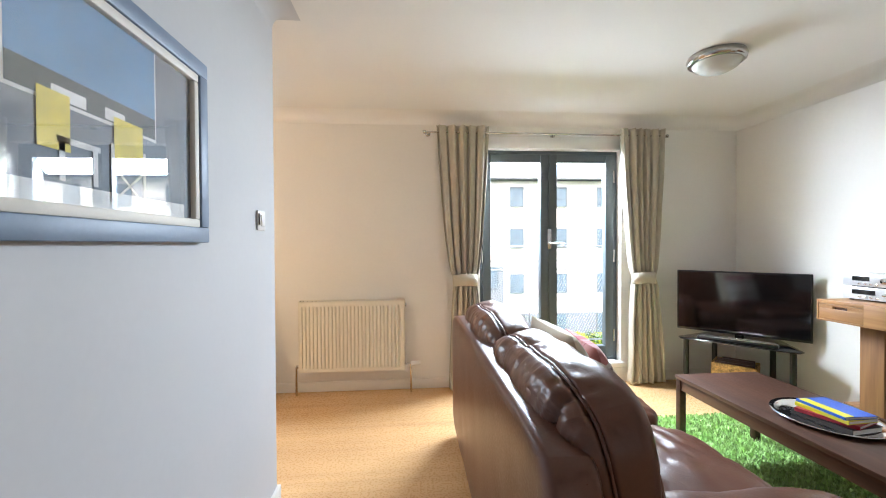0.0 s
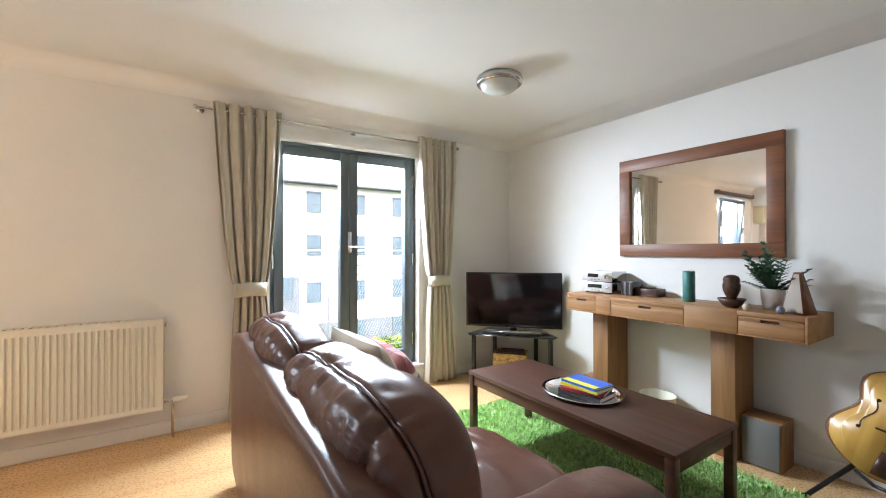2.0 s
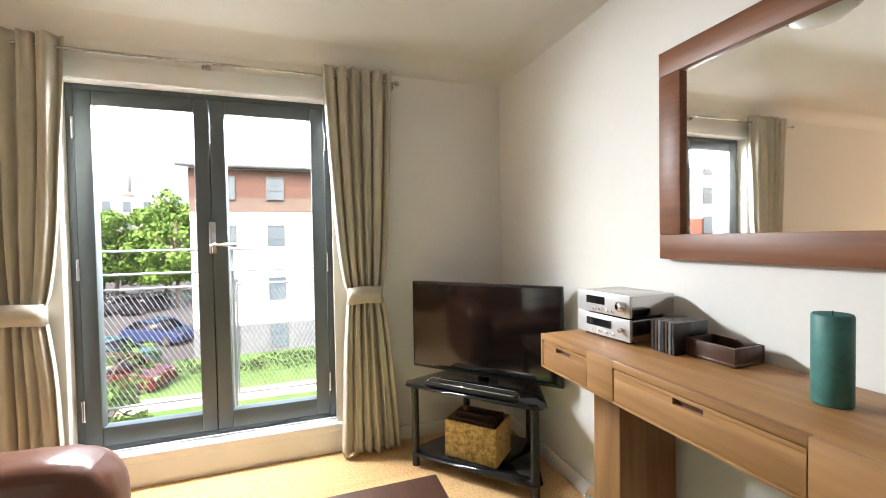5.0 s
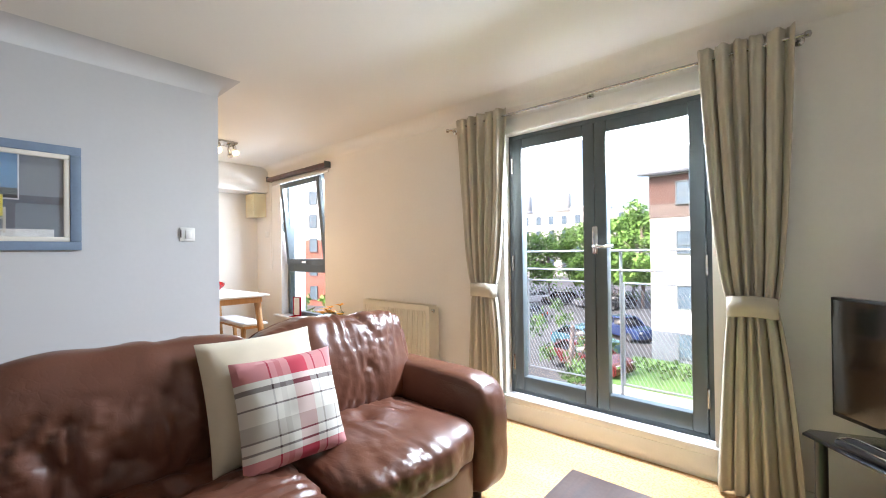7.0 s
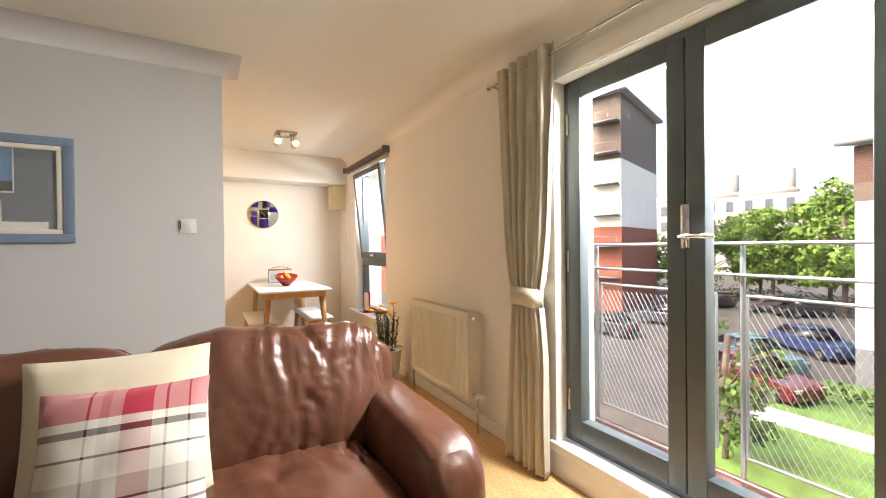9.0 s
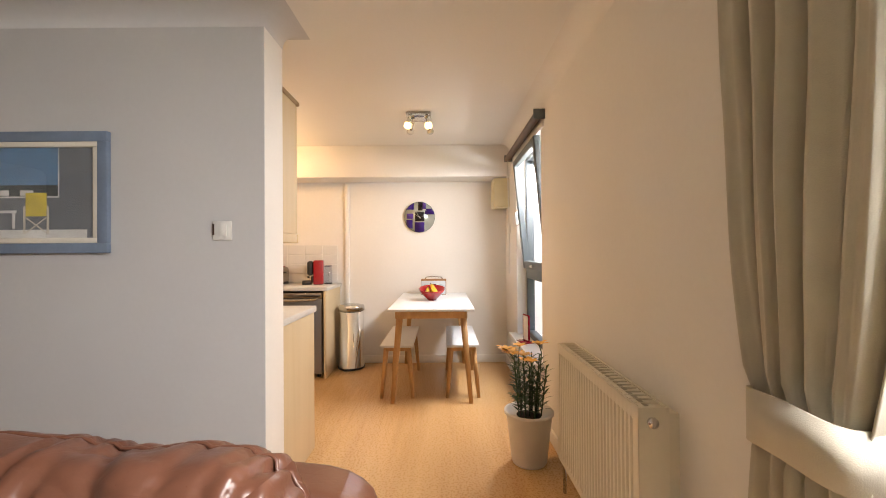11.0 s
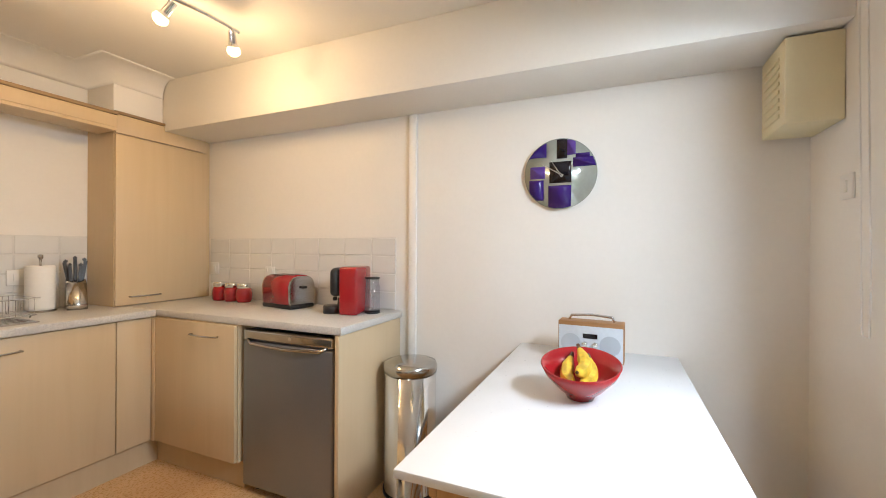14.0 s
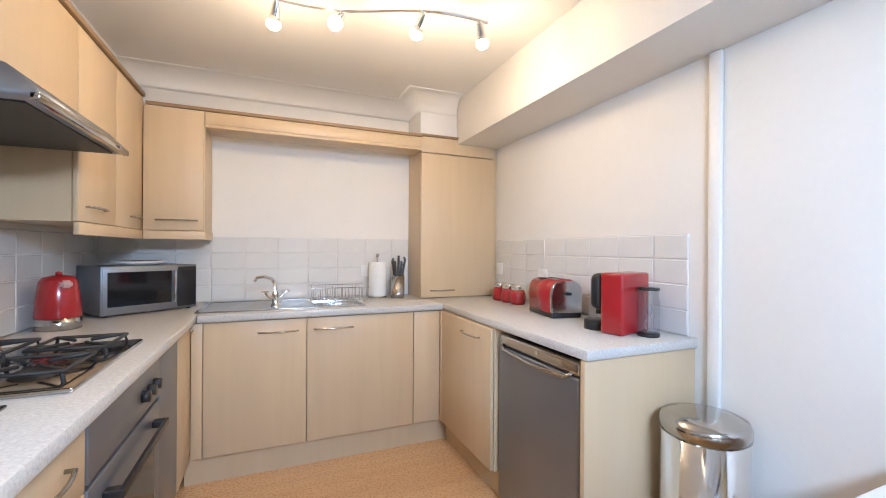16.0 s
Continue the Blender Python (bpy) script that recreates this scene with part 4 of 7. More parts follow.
pl = thing("potted_fern", (3.06, 1.50, CT), "leafy green plant in a small white pot", "plant")
Geo().lathe([(0, 0), (0.045, 0), (0.058, 0.10), (0.06, 0.115), (0.054, 0.115), (0.05, 0.095), (0, 0.095)], seg=24).done("pot", POT_WHITE, pl)
Geo().lathe([(0, 0.1), (0.05, 0.096)], seg=20).done("soil", SOIL, pl)
rnd = random.Random(12)
g = Geo()
for k in range(26):
    a, e = rnd.uniform(0, 6.28), rnd.uniform(0.2, 1.3)
    d = Vector((math.cos(a) * math.cos(e) * 0.55 - 0.15, math.sin(a) * math.cos(e), math.sin(e)))
    ln = rnd.uniform(0.15, 0.28)
    for f in range(1, 8):
        c = Vector((0, 0, 0.10)) + d * ln * f / 7
        if c.x > 0.125:
            continue
        for sd in (-1, 1):
            s = d.cross(Vector((0, 0, 1))).normalized() * sd
            leaf_blade(g, c, s * 0.8 + d * 0.7 + Vector((0, 0, 0.1)), 0.065 - 0.004 * f, 0.024, 0.15, 3)
    g.tube([(0, 0, 0.09), Vector((0, 0, 0.10)) + d * ln * 0.5, Vector((0, 0, 0.10)) + d * ln], 0.0018, 5)
g.done("leaves", LEAF_GREY, pl)["kind"] = "stuff"

mr = thing("wall_mirror", (EAST, 2.01, 1.545), "wide mirror in a reddish-brown wooden frame", "mirror")
hw, hh, fwid = 0.525, 0.372, 0.088
g = Geo()
for y0, z0, y1, z1 in ((-hw, -hh, hw, -hh + fwid), (-hw, hh - fwid, hw, hh), (-hw, -hh + fwid, -hw + fwid, hh - fwid), (hw - fwid, -hh + fwid, hw, hh - fwid)):
    g.box(-0.034, y0, z0, -0.001, y1, z1, 0.004)
g.done("frame", MIRROR_WOOD, mr)
Geo().box(-0.016, -hw + fwid - 0.004, -hh + fwid - 0.004, -0.006, hw - fwid + 0.004, hh - fwid + 0.004).done("glass", MIRROR, mr, "clear mirror glass")

lp = thing("ceiling_lamp", (2.06, 2.67, CEIL), "round flush ceiling lamp with a frosted bowl, unlit", "lamp")
Geo().lathe([(0.0, -0.001), (0.15, -0.001), (0.158, -0.02), (0.152, -0.045), (0.135, -0.052), (0.128, -0.045)], seg=40).done("ring", STEEL, lp)
Geo().lathe([(0.132, -0.044), (0.115, -0.075), (0.08, -0.095), (0.04, -0.105), (0, -0.107)], seg=40).done("bowl", FROSTED, lp)

# books on a tray
tr = thing("tray", (2.10, 2.04, 0.4405), "round polished steel serving tray", "tray")
Geo().lathe([(0, 0), (0.17, 0), (0.20, 0.008), (0.222, 0.016), (0.218, 0.019), (0.197, 0.011), (0.165, 0.004), (0, 0.004)], seg=48, sx=0.9).done("dish", CHROME, tr)
zz = 0.4455
for w, d, h, col, rot, lab in ((0.17, 0.24, 0.024, (0.015, 0.013, 0.013), 8, "thick black book"), (0.16, 0.225, 0.016, (0.35, 0.02, 0.04), 20, "thin red book"),
                               (0.155, 0.22, 0.016, (0.62, 0.55, 0.02), 5, "yellow picture book"), (0.15, 0.215, 0.012, (0.02, 0.10, 0.48), 0, "bright blue picture book")):
    bk = thing("book", (2.09, 2.0, zz), lab + " stacked on the tray", "book", "books on the tray", turn=rot)
    Geo().box(-w / 2 + 0.003, -d / 2 + 0.003, 0.002, w / 2 - 0.002, d / 2 - 0.003, h - 0.002).done("pages", PAPER, bk)
    mc = paint("book cover " + lab, col, 0.3)
    Geo().box(-w / 2, -d / 2, 0, w / 2, d / 2, 0.002).box(-w / 2, -d / 2, h - 0.002, w / 2, d / 2, h).box(-w / 2, -d / 2, 0.002, -w / 2 + 0.003, d / 2, h - 0.002).done("cover", mc, bk)
    zz += h + 0.0005
Geo().box(-0.072, -0.105, 0.0122, -0.03, 0.10, 0.0132).done("printed_band", paint("yellow print", (0.7, 0.6, 0.03), 0.4), bk, "yellow printed band")

pb = thing("waste_bin", (3.06, 2.16, 0), "cream tapered waste bin", "bin")
Geo().lathe([(0, 0), (0.085, 0), (0.115, 0.21), (0.118, 0.215), (0.11, 0.21), (0.08, 0.008), (0, 0.008)], seg=30).done("body", paint("cream parchment", (0.66, 0.62, 0.46), 0.5), pb)
for x, y, sx, sy, h in ((3.075, 1.535, 0.17, 0.19, 0.27), (3.11, 2.70, 0.14, 0.15, 0.20)):
    sp = thing("speaker", (x, y, 0), "small grey loudspeaker on the floor by the console", "speaker", "speakers on the floor")
    Geo().box(-sx / 2, -sy / 2, 0, sx / 2, sy / 2, h, 0.004).done("cabinet", OAK_UP, sp)
    Geo().box(-sx / 2 - 0.012, -sy / 2 + 0.006, 0.006, -sx / 2 - 0.001, sy / 2 - 0.006, h - 0.006, 0.004).done("grille", paint("grey speaker cloth", (0.17, 0.165, 0.15), 0.95, bump=0.5, bscale=300), sp)


def guitar():
    t = tagged(new("guitar"), "blond archtop guitar with a dark pickguard, on a floor stand", "guitar")
    t.matrix_basis = pose(2.93, 1.085, 0.17, 0, 0, -68) @ pose(0, 0, 0, -12, 0, 0) @ pose(0, 0, 0, 0, 18, 0)
    blond = wood("blond maple", (0.50, 0.26, 0.05), (0.68, 0.40, 0.10), 2, rough=0.32, ring=5, coat=0.12, bump=0.02)

    def outline(k=1.0):
        pts = []
        for i in range(64):
            s = i / 64 * 2 * math.pi
            zz = -math.cos(s)
            w = 0.205 * math.sqrt(max(0, 1 - ((zz + 0.28) / 0.74) ** 2)) if zz < -0.05 else 0
            z01 = (zz + 1) / 2
            width = (0.205 * math.sin(math.pi * min(1, z01 / 0.62)) ** 0.55 if z01 < 0.34 else
                     0.2045 - 0.075 * math.sin((z01 - 0.34) / 0.30 * math.pi / 2) ** 2 if z01 < 0.64 else
                     0.1295 + 0.018 * math.sin((z01 - 0.64) / 0.18 * math.pi / 2) if z01 < 0.82 else
                     0.1475 * math.sqrt(max(0, 1 - ((z01 - 0.82) / 0.18) ** 2)))
            pts.append((math.copysign(width, math.sin(s)) * k if 0 < i % 64 and i != 32 else 0.0, 0.25 + 0.25 * zz * k))
        return pts
    up = Matrix(((1, 0, 0, 0), (0, 0, -1, 0), (0, 1, 0, 0), (0, 0, 0, 1)))
    g = Geo().prism(outline(1.0), -0.035, 0.035, up)
    g.done("body", paint("brown maple rib", (0.22, 0.09, 0.03), 0.25, coat=0.4), t, "brown sides")
    g = Geo().prism(outline(0.985), 0.035, 0.042, up).prism(outline(0.80), 0.042, 0.047, up)
    g.done("top_plate", blond, t, "blond arched top")
    g = Geo().tilted(pose(0, -0.058, 0.68), 0.045, 0.022, 0.52, 0.004)
    g.done("neck", DARK_WOOD, t)
    g = Geo()
    for k in range(16):
        zf = 0.92 - 0.46 * (1 - 0.945 ** k) / (1 - 0.945 ** 16)
        g.box(-0.022, -0.0715, zf, 0.022, -0.069, zf + 0.002)
    g.done("fret", STEEL, t)
    g = Geo()
    for zf in (0.60, 0.66, 0.71, 0.77, 0.83):
        g.box(-0.013, -0.0712, zf, -0.003, -0.0695, zf + 0.012).box(0.003, -0.0712, zf, 0.013, -0.0695, zf + 0.012)
    g.done("inlay", PAPER, t)
    g = Geo().prism([(-0.025, 0.94), (0.025, 0.94), (0.045, 1.06), (0.03, 1.09), (-0.03, 1.09), (-0.045, 1.06)], 0.038, 0.056, up)
    g.done("headstock", BLACK, t)
    g = Geo()
    for k in range(3):
        for s in (-1, 1):
            g.cyl((s * 0.03, -0.04, 0.97 + 0.035 * k), (s * 0.07, -0.04, 0.97 + 0.035 * k), 0.006, 0.009, 8)
    g.done("tuning_peg", CHROME, t)
    g = Geo().prism([(0.026, 0.21), (0.10, 0.20), (0.115, 0.24), (0.09, 0.30), (0.10, 0.36), (0.085, 0.42), (0.03, 0.43)], 0.058, 0.062, up)
    g.cyl((0.06, -0.05, 0.26), (0.06, -0.06, 0.26), 0.005)
    g.done("pickguard", paint("tortoiseshell", (0.10, 0.012, 0.01), 0.06, coat=0.6), t, "glossy dark red pickguard")
    g = Geo().box(-0.04, -0.066, 0.29, 0.025, -0.044, 0.325, 0.003).box(-0.03, -0.066, 0.405, 0.03, -0.044, 0.43, 0.003)
    g.done("pickup", CHROME, t)
    Geo().box(-0.065, -0.064, 0.215, 0.065, -0.045, 0.225, 0.003).done("bridge", DARK_WOOD, t)
    Geo().prism([(-0.03, 0.02), (0.03, 0.02), (0.018, 0.13), (-0.018, 0.13)], 0.0475, 0.055, up).done("tailpiece", DARK_WOOD, t)
    for s in (-1, 1):
        pts = [(s * (0.095 + 0.012 * math.sin(q * 2 * math.pi + 0.4) + 0.02 * (0.5 - q)), -0.0445, 0.20 + 0.14 * q) for q in [i / 12 for i in range(13)]]
        g = Geo().tube(pts, 0.004, 6).cyl((pts[0][0] + s * 0.006, -0.041, 0.198), (pts[0][0] + s * 0.006, -0.0475, 0.198), 0.008).cyl(
            (pts[-1][0] - s * 0.006, -0.041, 0.342), (pts[-1][0] - s * 0.006, -0.0475, 0.342), 0.008)
        g.done("sound_hole", BLACK, t)
    g = Geo()
    for x, z in ((0.08, 0.12), (0.115, 0.145), (0.10, 0.08), (0.14, 0.105)):
        g.cyl((x, -0.042, z), (x, -0.058, z), 0.011, 0.009, 12)
    done_each(g, "knob", paint("amber knob", (0.25, 0.07, 0.01), 0.15), t)
    g = Geo()
    for k in range(6):
        x = -0.018 + 0.0072 * k
        g.tube([(x, -0.058, 0.12), (x, -0.070, 0.22), (x, -0.073, 0.94)], 0.0006, 4)
    g.done("string", STEEL, t)
    s = thing("guitar_stand", (2.97, 1.07, 0), "folding black guitar stand", "stand")
    g = Geo().tube([(0.02, 0.0, 0.30), (-0.12, 0.23, 0.012), (-0.15, 0.25, 0.012)], 0.011).tube([(0.02, 0.0, 0.30), (-0.16, -0.20, 0.012), (-0.19, -0.22, 0.012)], 0.011)
    g.tube([(0.02, 0, 0.30), (0.19, -0.03, 0.012)], 0.011).tube([(0.02, 0.0, 0.30), (0.09, -0.10, 0.62), (0.11, -0.17, 0.92)], 0.010)
    g.tube([(0.09, 0.10, 0.13), (0.0, 0.02, 0.12), (-0.04, -0.12, 0.12)], 0.009)
    g.done("frame", BLACK, s)
    return t


guitar()

# picture on the partition
pc = thing("picture", (PX1, 1.235, 1.53), "framed painting of a seaside room, blue-grey frame", "picture")
hw, hh = 0.435, 0.272
g = Geo()
w = 0.045
for y0, z0, y1, z1 in ((-hw, -hh, hw, -hh + w), (-hw, hh - w, hw, hh), (-hw, -hh + w, -hw + w, hh - w), (hw - w, -hh + w, hw, hh - w)):
    g.box(0.001, y0, z0, 0.026, y1, z1, 0.004)
g.done("frame", BLUE_FRAME, pc)
g = Geo()
v = w + 0.024
for y0, z0, y1, z1 in ((-hw + w, -hh + w, hw - w, -hh + v), (-hw + w, hh - v, hw - w, hh - w), (-hw + w, -hh + v, -hw + v, hh - v), (hw - v, -hh + v, hw - w, hh - v)):
    g.box(0.002, y0, z0, 0.021, y1, z1, 0.004)
g.done("slip", MAT_BOARD, pc, "ivory inner slip")
art = [("wall_area", (-0.37, -0.205, 0.37, 0.205), (0.105, 0.125, 0.15), 0.006), ("floor_area", (-0.37, -0.205, 0.33, -0.165), (0.55, 0.55, 0.52), 0.0064),
       ("window_border", (-0.19, -0.022, 0.205, 0.205), (0.55, 0.57, 0.56), 0.0064), ("sky_area", (-0.185, -0.015, 0.20, 0.205), (0.075, 0.19, 0.33), 0.0068),
       ("hill_area", (-0.185, -0.015, 0.20, 0.035), (0.03, 0.045, 0.05), 0.0072), ("houses", (-0.10, -0.012, -0.02, 0.012), (0.6, 0.6, 0.57), 0.0076),
       ("houses", (0.03, -0.012, 0.09, 0.012), (0.6, 0.6, 0.57), 0.0076), ("chair_back", (0.055, -0.105, 0.15, 0.0), (0.62, 0.43, 0.05), 0.008),
       ("chair_back", (-0.13, -0.105, -0.06, 0.0), (0.62, 0.43, 0.05), 0.008), ("table_shape", (-0.09, -0.09, 0.015, -0.078), (0.6, 0.6, 0.58), 0.008),
       ("table_shape", (-0.005, -0.16, 0.008, -0.09), (0.6, 0.6, 0.58), 0.008), ("table_shape", (-0.085, -0.16, -0.072, -0.09), (0.6, 0.6, 0.58), 0.008)]
for nm, (y0, z0, y1, z1), col, d in art:
    Geo().quad((d, y0, z0), (d, y1, z0), (d, y1, z1), (d, y0, z1)).done(nm, paint("painted " + nm, [min(0.8, c * 1.5) for c in col], 0.6, var=0.12, scale=14), pc, smooth=False)
g = Geo()
for y0 in (0.05, 0.155):
    g.quad((0.0082, y0 - 0.005, -0.185), (0.0082, y0 + 0.005, -0.185), (0.0082, y0 + 0.005, -0.06), (0.0082, y0 - 0.005, -0.06))
g.quad((0.0082, 0.05, -0.18), (0.0082, 0.06, -0.18), (0.0082, 0.155, -0.11), (0.0082, 0.145, -0.11)).quad((0.0082, 0.145, -0.18), (0.0082, 0.155, -0.18), (0.0082, 0.06, -0.11), (0.0082, 0.05, -0.11))
g.done("chair_frame", MAT_BOARD, pc, smooth=False)
Geo().box(0.011, -hw + w, -hh + w, 0.013, hw - w, hh - w).done("glass", PICTURE_GLASS, pc).visible_shadow = False


def wall_plate(name, m, label, cat, bits):
    t = tagged(new(name), label, cat)
    t.matrix_basis = m
    Geo().box(-0.043, -0.009, -0.043, 0.043, 0, 0.043, 0.004).done("plate", WHITE_PLASTIC, t)
    for x0, z0, x1, z1, mt in bits:
        Geo().box(x0, -0.014, z0, x1, -0.0085, z1, 0.001).done("rocker", mt, t)
    return t


wall_plate("light_switch", pose(PX1, 2.172, 1.355, 0, 0, 90), "white light switch on the partition", "switch", [(-0.012, -0.025, 0.022, 0.025, WHITE_PLASTIC), (-0.04, -0.02, -0.034, 0.03, DARK_WOOD)])


def lily():
    t = thing("potted_lily", (-1.05, 3.665, 0), "yellow-flowering lily in a white pot", "plant")
    Geo().lathe([(0, 0), (0.098, 0), (0.103, 0.01), (0.135, 0.285), (0.146, 0.29), (0.146, 0.305), (0.132, 0.305), (0.128, 0.28), (0, 0.27)], seg=36).done("pot", POT_WHITE, t)
    Geo().lathe([(0, 0.278), (0.129, 0.274)], seg=24).done("soil", SOIL, t)
    rnd = random.Random(4)
    g, fl = Geo(), Geo()
    for k in range(13):
        a = k * 2.4
        r = 0.02 + 0.055 * (k / 13) ** 0.5
        hgt = rnd.uniform(0.27, 0.40)
        base = Vector((r * math.cos(a), r * math.sin(a), 0.27))
        tip = base + Vector((r * 0.5 * math.cos(a), r * 0.5 * math.sin(a), hgt))
        if tip.y > 0.17:
            continue
        g.tube([base, (base + tip) / 2, tip], 0.004, 6)
        for j in range(34):
            f = 0.12 + 0.85 * j / 34
            b = j * 2.4 + k
            c = base.lerp(tip, f)
            dd = Vector((math.cos(b), math.sin(b) * (0.6 if math.sin(b) > 0 else 1), 0.55))
            leaf_blade(g, c, dd, rnd.uniform(0.055, 0.095) * (1.1 - 0.4 * f), 0.013, 0.25, 3)
        if k % 2 == 0:
            for q in range(rnd.choice((1, 2))):
                c = tip + Vector((rnd.uniform(-0.04, 0.04), rnd.uniform(-0.05, 0.02), rnd.uniform(0.02, 0.07)))
                g.tube([tip, c], 0.003, 5)
                for j in range(6):
                    b = j * math.pi / 3 + q
                    leaf_blade(fl, c, (math.cos(b), math.sin(b), 0.7), rnd.uniform(0.06, 0.085), 0.03, 0.35, 4)
    g.done("leaves", LEAF, t)["kind"] = "stuff"
    fl.done("petals", PETAL, t, "orange-yellow petals")["kind"] = "stuff"


lily()

# kitchen ------------------------------------------------------------------
def bow_handle(g, p0, p1, out, r=0.005):
    """A bowed bar pull between two points, standing out from the front."""
    p0, p1, out = Vector(p0), Vector(p1), Vector(out)
    pts = [p0, p0 + out * 0.6] + [p0.lerp(p1, f) + out * (0.6 + 0.4 * math.sin(math.pi * f)) for f in (0.15, 0.35, 0.5, 0.65, 0.85)] + [p1 + out * 0.6, p1]
    g.tube(pts, r, 8)


def door(parent, x0, y0, z0, x1, y1, z1, handle=None, out=(0, 0.03, 0)):
    d = Geo().box(x0, y0, z0, x1, y1, z1, 0.003).done("door", UNIT, parent)
    if handle:
        g = Geo()
        bow_handle(g, handle[0], handle[1], out)
        g.done("handle", STEEL, d, "bowed steel handle")
    return d


WT = 0.91
# base units along the back wall
bu = thing("base_units", (0, 0, 0), "beech-effect sink base cupboards with bowed handles", "cupboard")
g = Geo().box(-2.62, SOUTH + 0.002, 0.15, -1.235, 0.655, WT - 0.042)
g.done("carcass", UNIT, bu)
Geo().box(-2.62, 0.60, 0.0, -1.20, 0.62, 0.15).done("plinth", UNIT, bu)
Geo().box(-2.63, 0.657, 0.155, -2.455, 0.675, WT - 0.045, 0.003).done("filler", UNIT, bu)
Geo().box(-1.288, 0.657, 0.155, -1.236, 0.675, WT - 0.045, 0.003).done("filler", UNIT, bu)
door(bu, -1.807, 0.657, 0.155, -1.292, 0.675, WT - 0.045, ((-1.76, 0.675, 0.80), (-1.555, 0.675, 0.80)))
door(bu, -2.451, 0.657, 0.155, -1.811, 0.675, WT - 0.045, ((-2.07, 0.675, 0.80), (-1.85, 0.675, 0.80)))

# base units on the end wall
bw = thing("base_units", (0, 0, 0), "beech-effect corner cupboard beside the fridge", "cupboard")
Geo().box(WEST + 0.002, 0.68, 0.15, -2.655, 1.345, WT - 0.042).done("carcass", UNIT, bw)
Geo().box(-2.72, 0.62, 0.0, -2.70, 1.345, 0.15).done("plinth", UNIT, bw)
door(bw, -2.653, 0.70, 0.155, -2.635, 1.342, WT - 0.045, ((-2.635, 1.02, 0.80), (-2.635, 1.22, 0.80)), (0.03, 0, 0))
Geo().box(WEST + 0.002, 1.962, 0.0, -2.655, 1.985, WT - 0.041, 0.002).done("end_panel", UNIT, bw)

Geo().box(-2.655, 0.655, 0.152, -2.633, 0.699, WT - 0.045, 0.002).done("corner_post", UNIT, bw)
Geo().box(-2.722, 0.60, 0.0, -2.62, 0.622, 0.15).done("plinth", UNIT, bw)

# worktops
structure(Geo().box(-2.65, SOUTH + 0.001, WT - 0.04, -1.262, 0.690, WT, 0.008), "worktop_back", WORKTOP, "pale speckled laminate worktop", "worktop")
structure(Geo().box(WEST + 0.001, SOUTH + 0.001, WT - 0.04, -2.652, 2.0, WT, 0.008), "worktop_end", WORKTOP, "pale speckled laminate worktop", "worktop")
structure(Geo().box(-1.26, SOUTH + 0.001, WT - 0.04, PX0 - 0.001, 2.335, WT, 0.008), "worktop_hob", WORKTOP, "pale speckled laminate worktop", "worktop")

# hob side
bh = thing("base_units", (0, 0, 0), "beech-effect drawer and cupboard run with an end panel", "cupboard")
Geo().box(-1.215, SOUTH + 0.002, 0.15, PX0 - 0.002, 1.295, WT - 0.042).box(-1.215, 1.945, 0.15, PX0 - 0.002, 2.30, WT - 0.042).done("carcass", UNIT, bh)
Geo().box(-1.16, 0.62, 0.0, -1.14, 2.30, 0.148).done("plinth", UNIT, bh)
Geo().box(-1.235, 2.302, 0.0, PX0 - 0.002, 2.325, WT - 0.041, 0.002).done("end_panel", UNIT, bh)
door(bh, -1.235, 1.95, 0.155, -1.217, 2.30, 0.70, ((-1.235, 2.06, 0.63), (-1.235, 2.22, 0.63)), (-0.03, 0, 0))
door(bh, -1.235, 1.95, 0.704, -1.217, 2.30, WT - 0.045, ((-1.235, 2.05, 0.80), (-1.235, 2.22, 0.80)), (-0.03, 0, 0))
Geo().box(-1.235, 0.68, 0.155, -1.217, 0.98, WT - 0.045, 0.003).done("filler", UNIT, bh)
Geo().box(-1.235, 0.985, 0.155, -1.217, 1.293, WT - 0.045, 0.003).done("filler", DULL_STEEL, bh, "grey steel front")
done_each(Geo().cyl((-1.235, 0.70, 0.84), (-1.25, 0.70, 0.84), 0.012, seg=12), "knob", CHROME, bh)

ov = thing("oven", (-1.215, 1.62, 0.15), "built-in steel electric oven with a dark handle", "oven")
Geo().box(0.0, -0.318, 0, 0.52, 0.318, 0.715).done("body", DULL_STEEL, ov)
Geo().box(-0.022, -0.318, 0.56, -0.001, 0.318, 0.712, 0.003).done("control_panel", DULL_STEEL, ov)
Geo().box(-0.022, -0.318, 0.02, -0.001, 0.318, 0.548, 0.003).done("door", DULL_STEEL, ov)
Geo().box(-0.0245, -0.24, 0.10, -0.0225, 0.24, 0.40).done("window", BLACK_GLASS, ov)
g = Geo().cyl((-0.022, -0.17, 0.625), (-0.045, -0.17, 0.625), 0.02, 0.018, 16).cyl((-0.022, -0.10, 0.625), (-0.045, -0.10, 0.625), 0.02, 0.018, 16)
g.cyl((-0.022, -0.24, 0.625), (-0.045, -0.24, 0.625), 0.02, 0.018, 16)
done_each(g, "knob", BLACK, ov)
g = Geo().box(-0.07, -0.24, 0.475, -0.055, 0.24, 0.50, 0.005).box(-0.06, -0.24, 0.475, -0.022, -0.21, 0.50, 0.004).box(-0.06, 0.21, 0.475, -0.022, 0.24, 0.50, 0.004)
g.done("handle", BLACK, ov, "black bar handle")

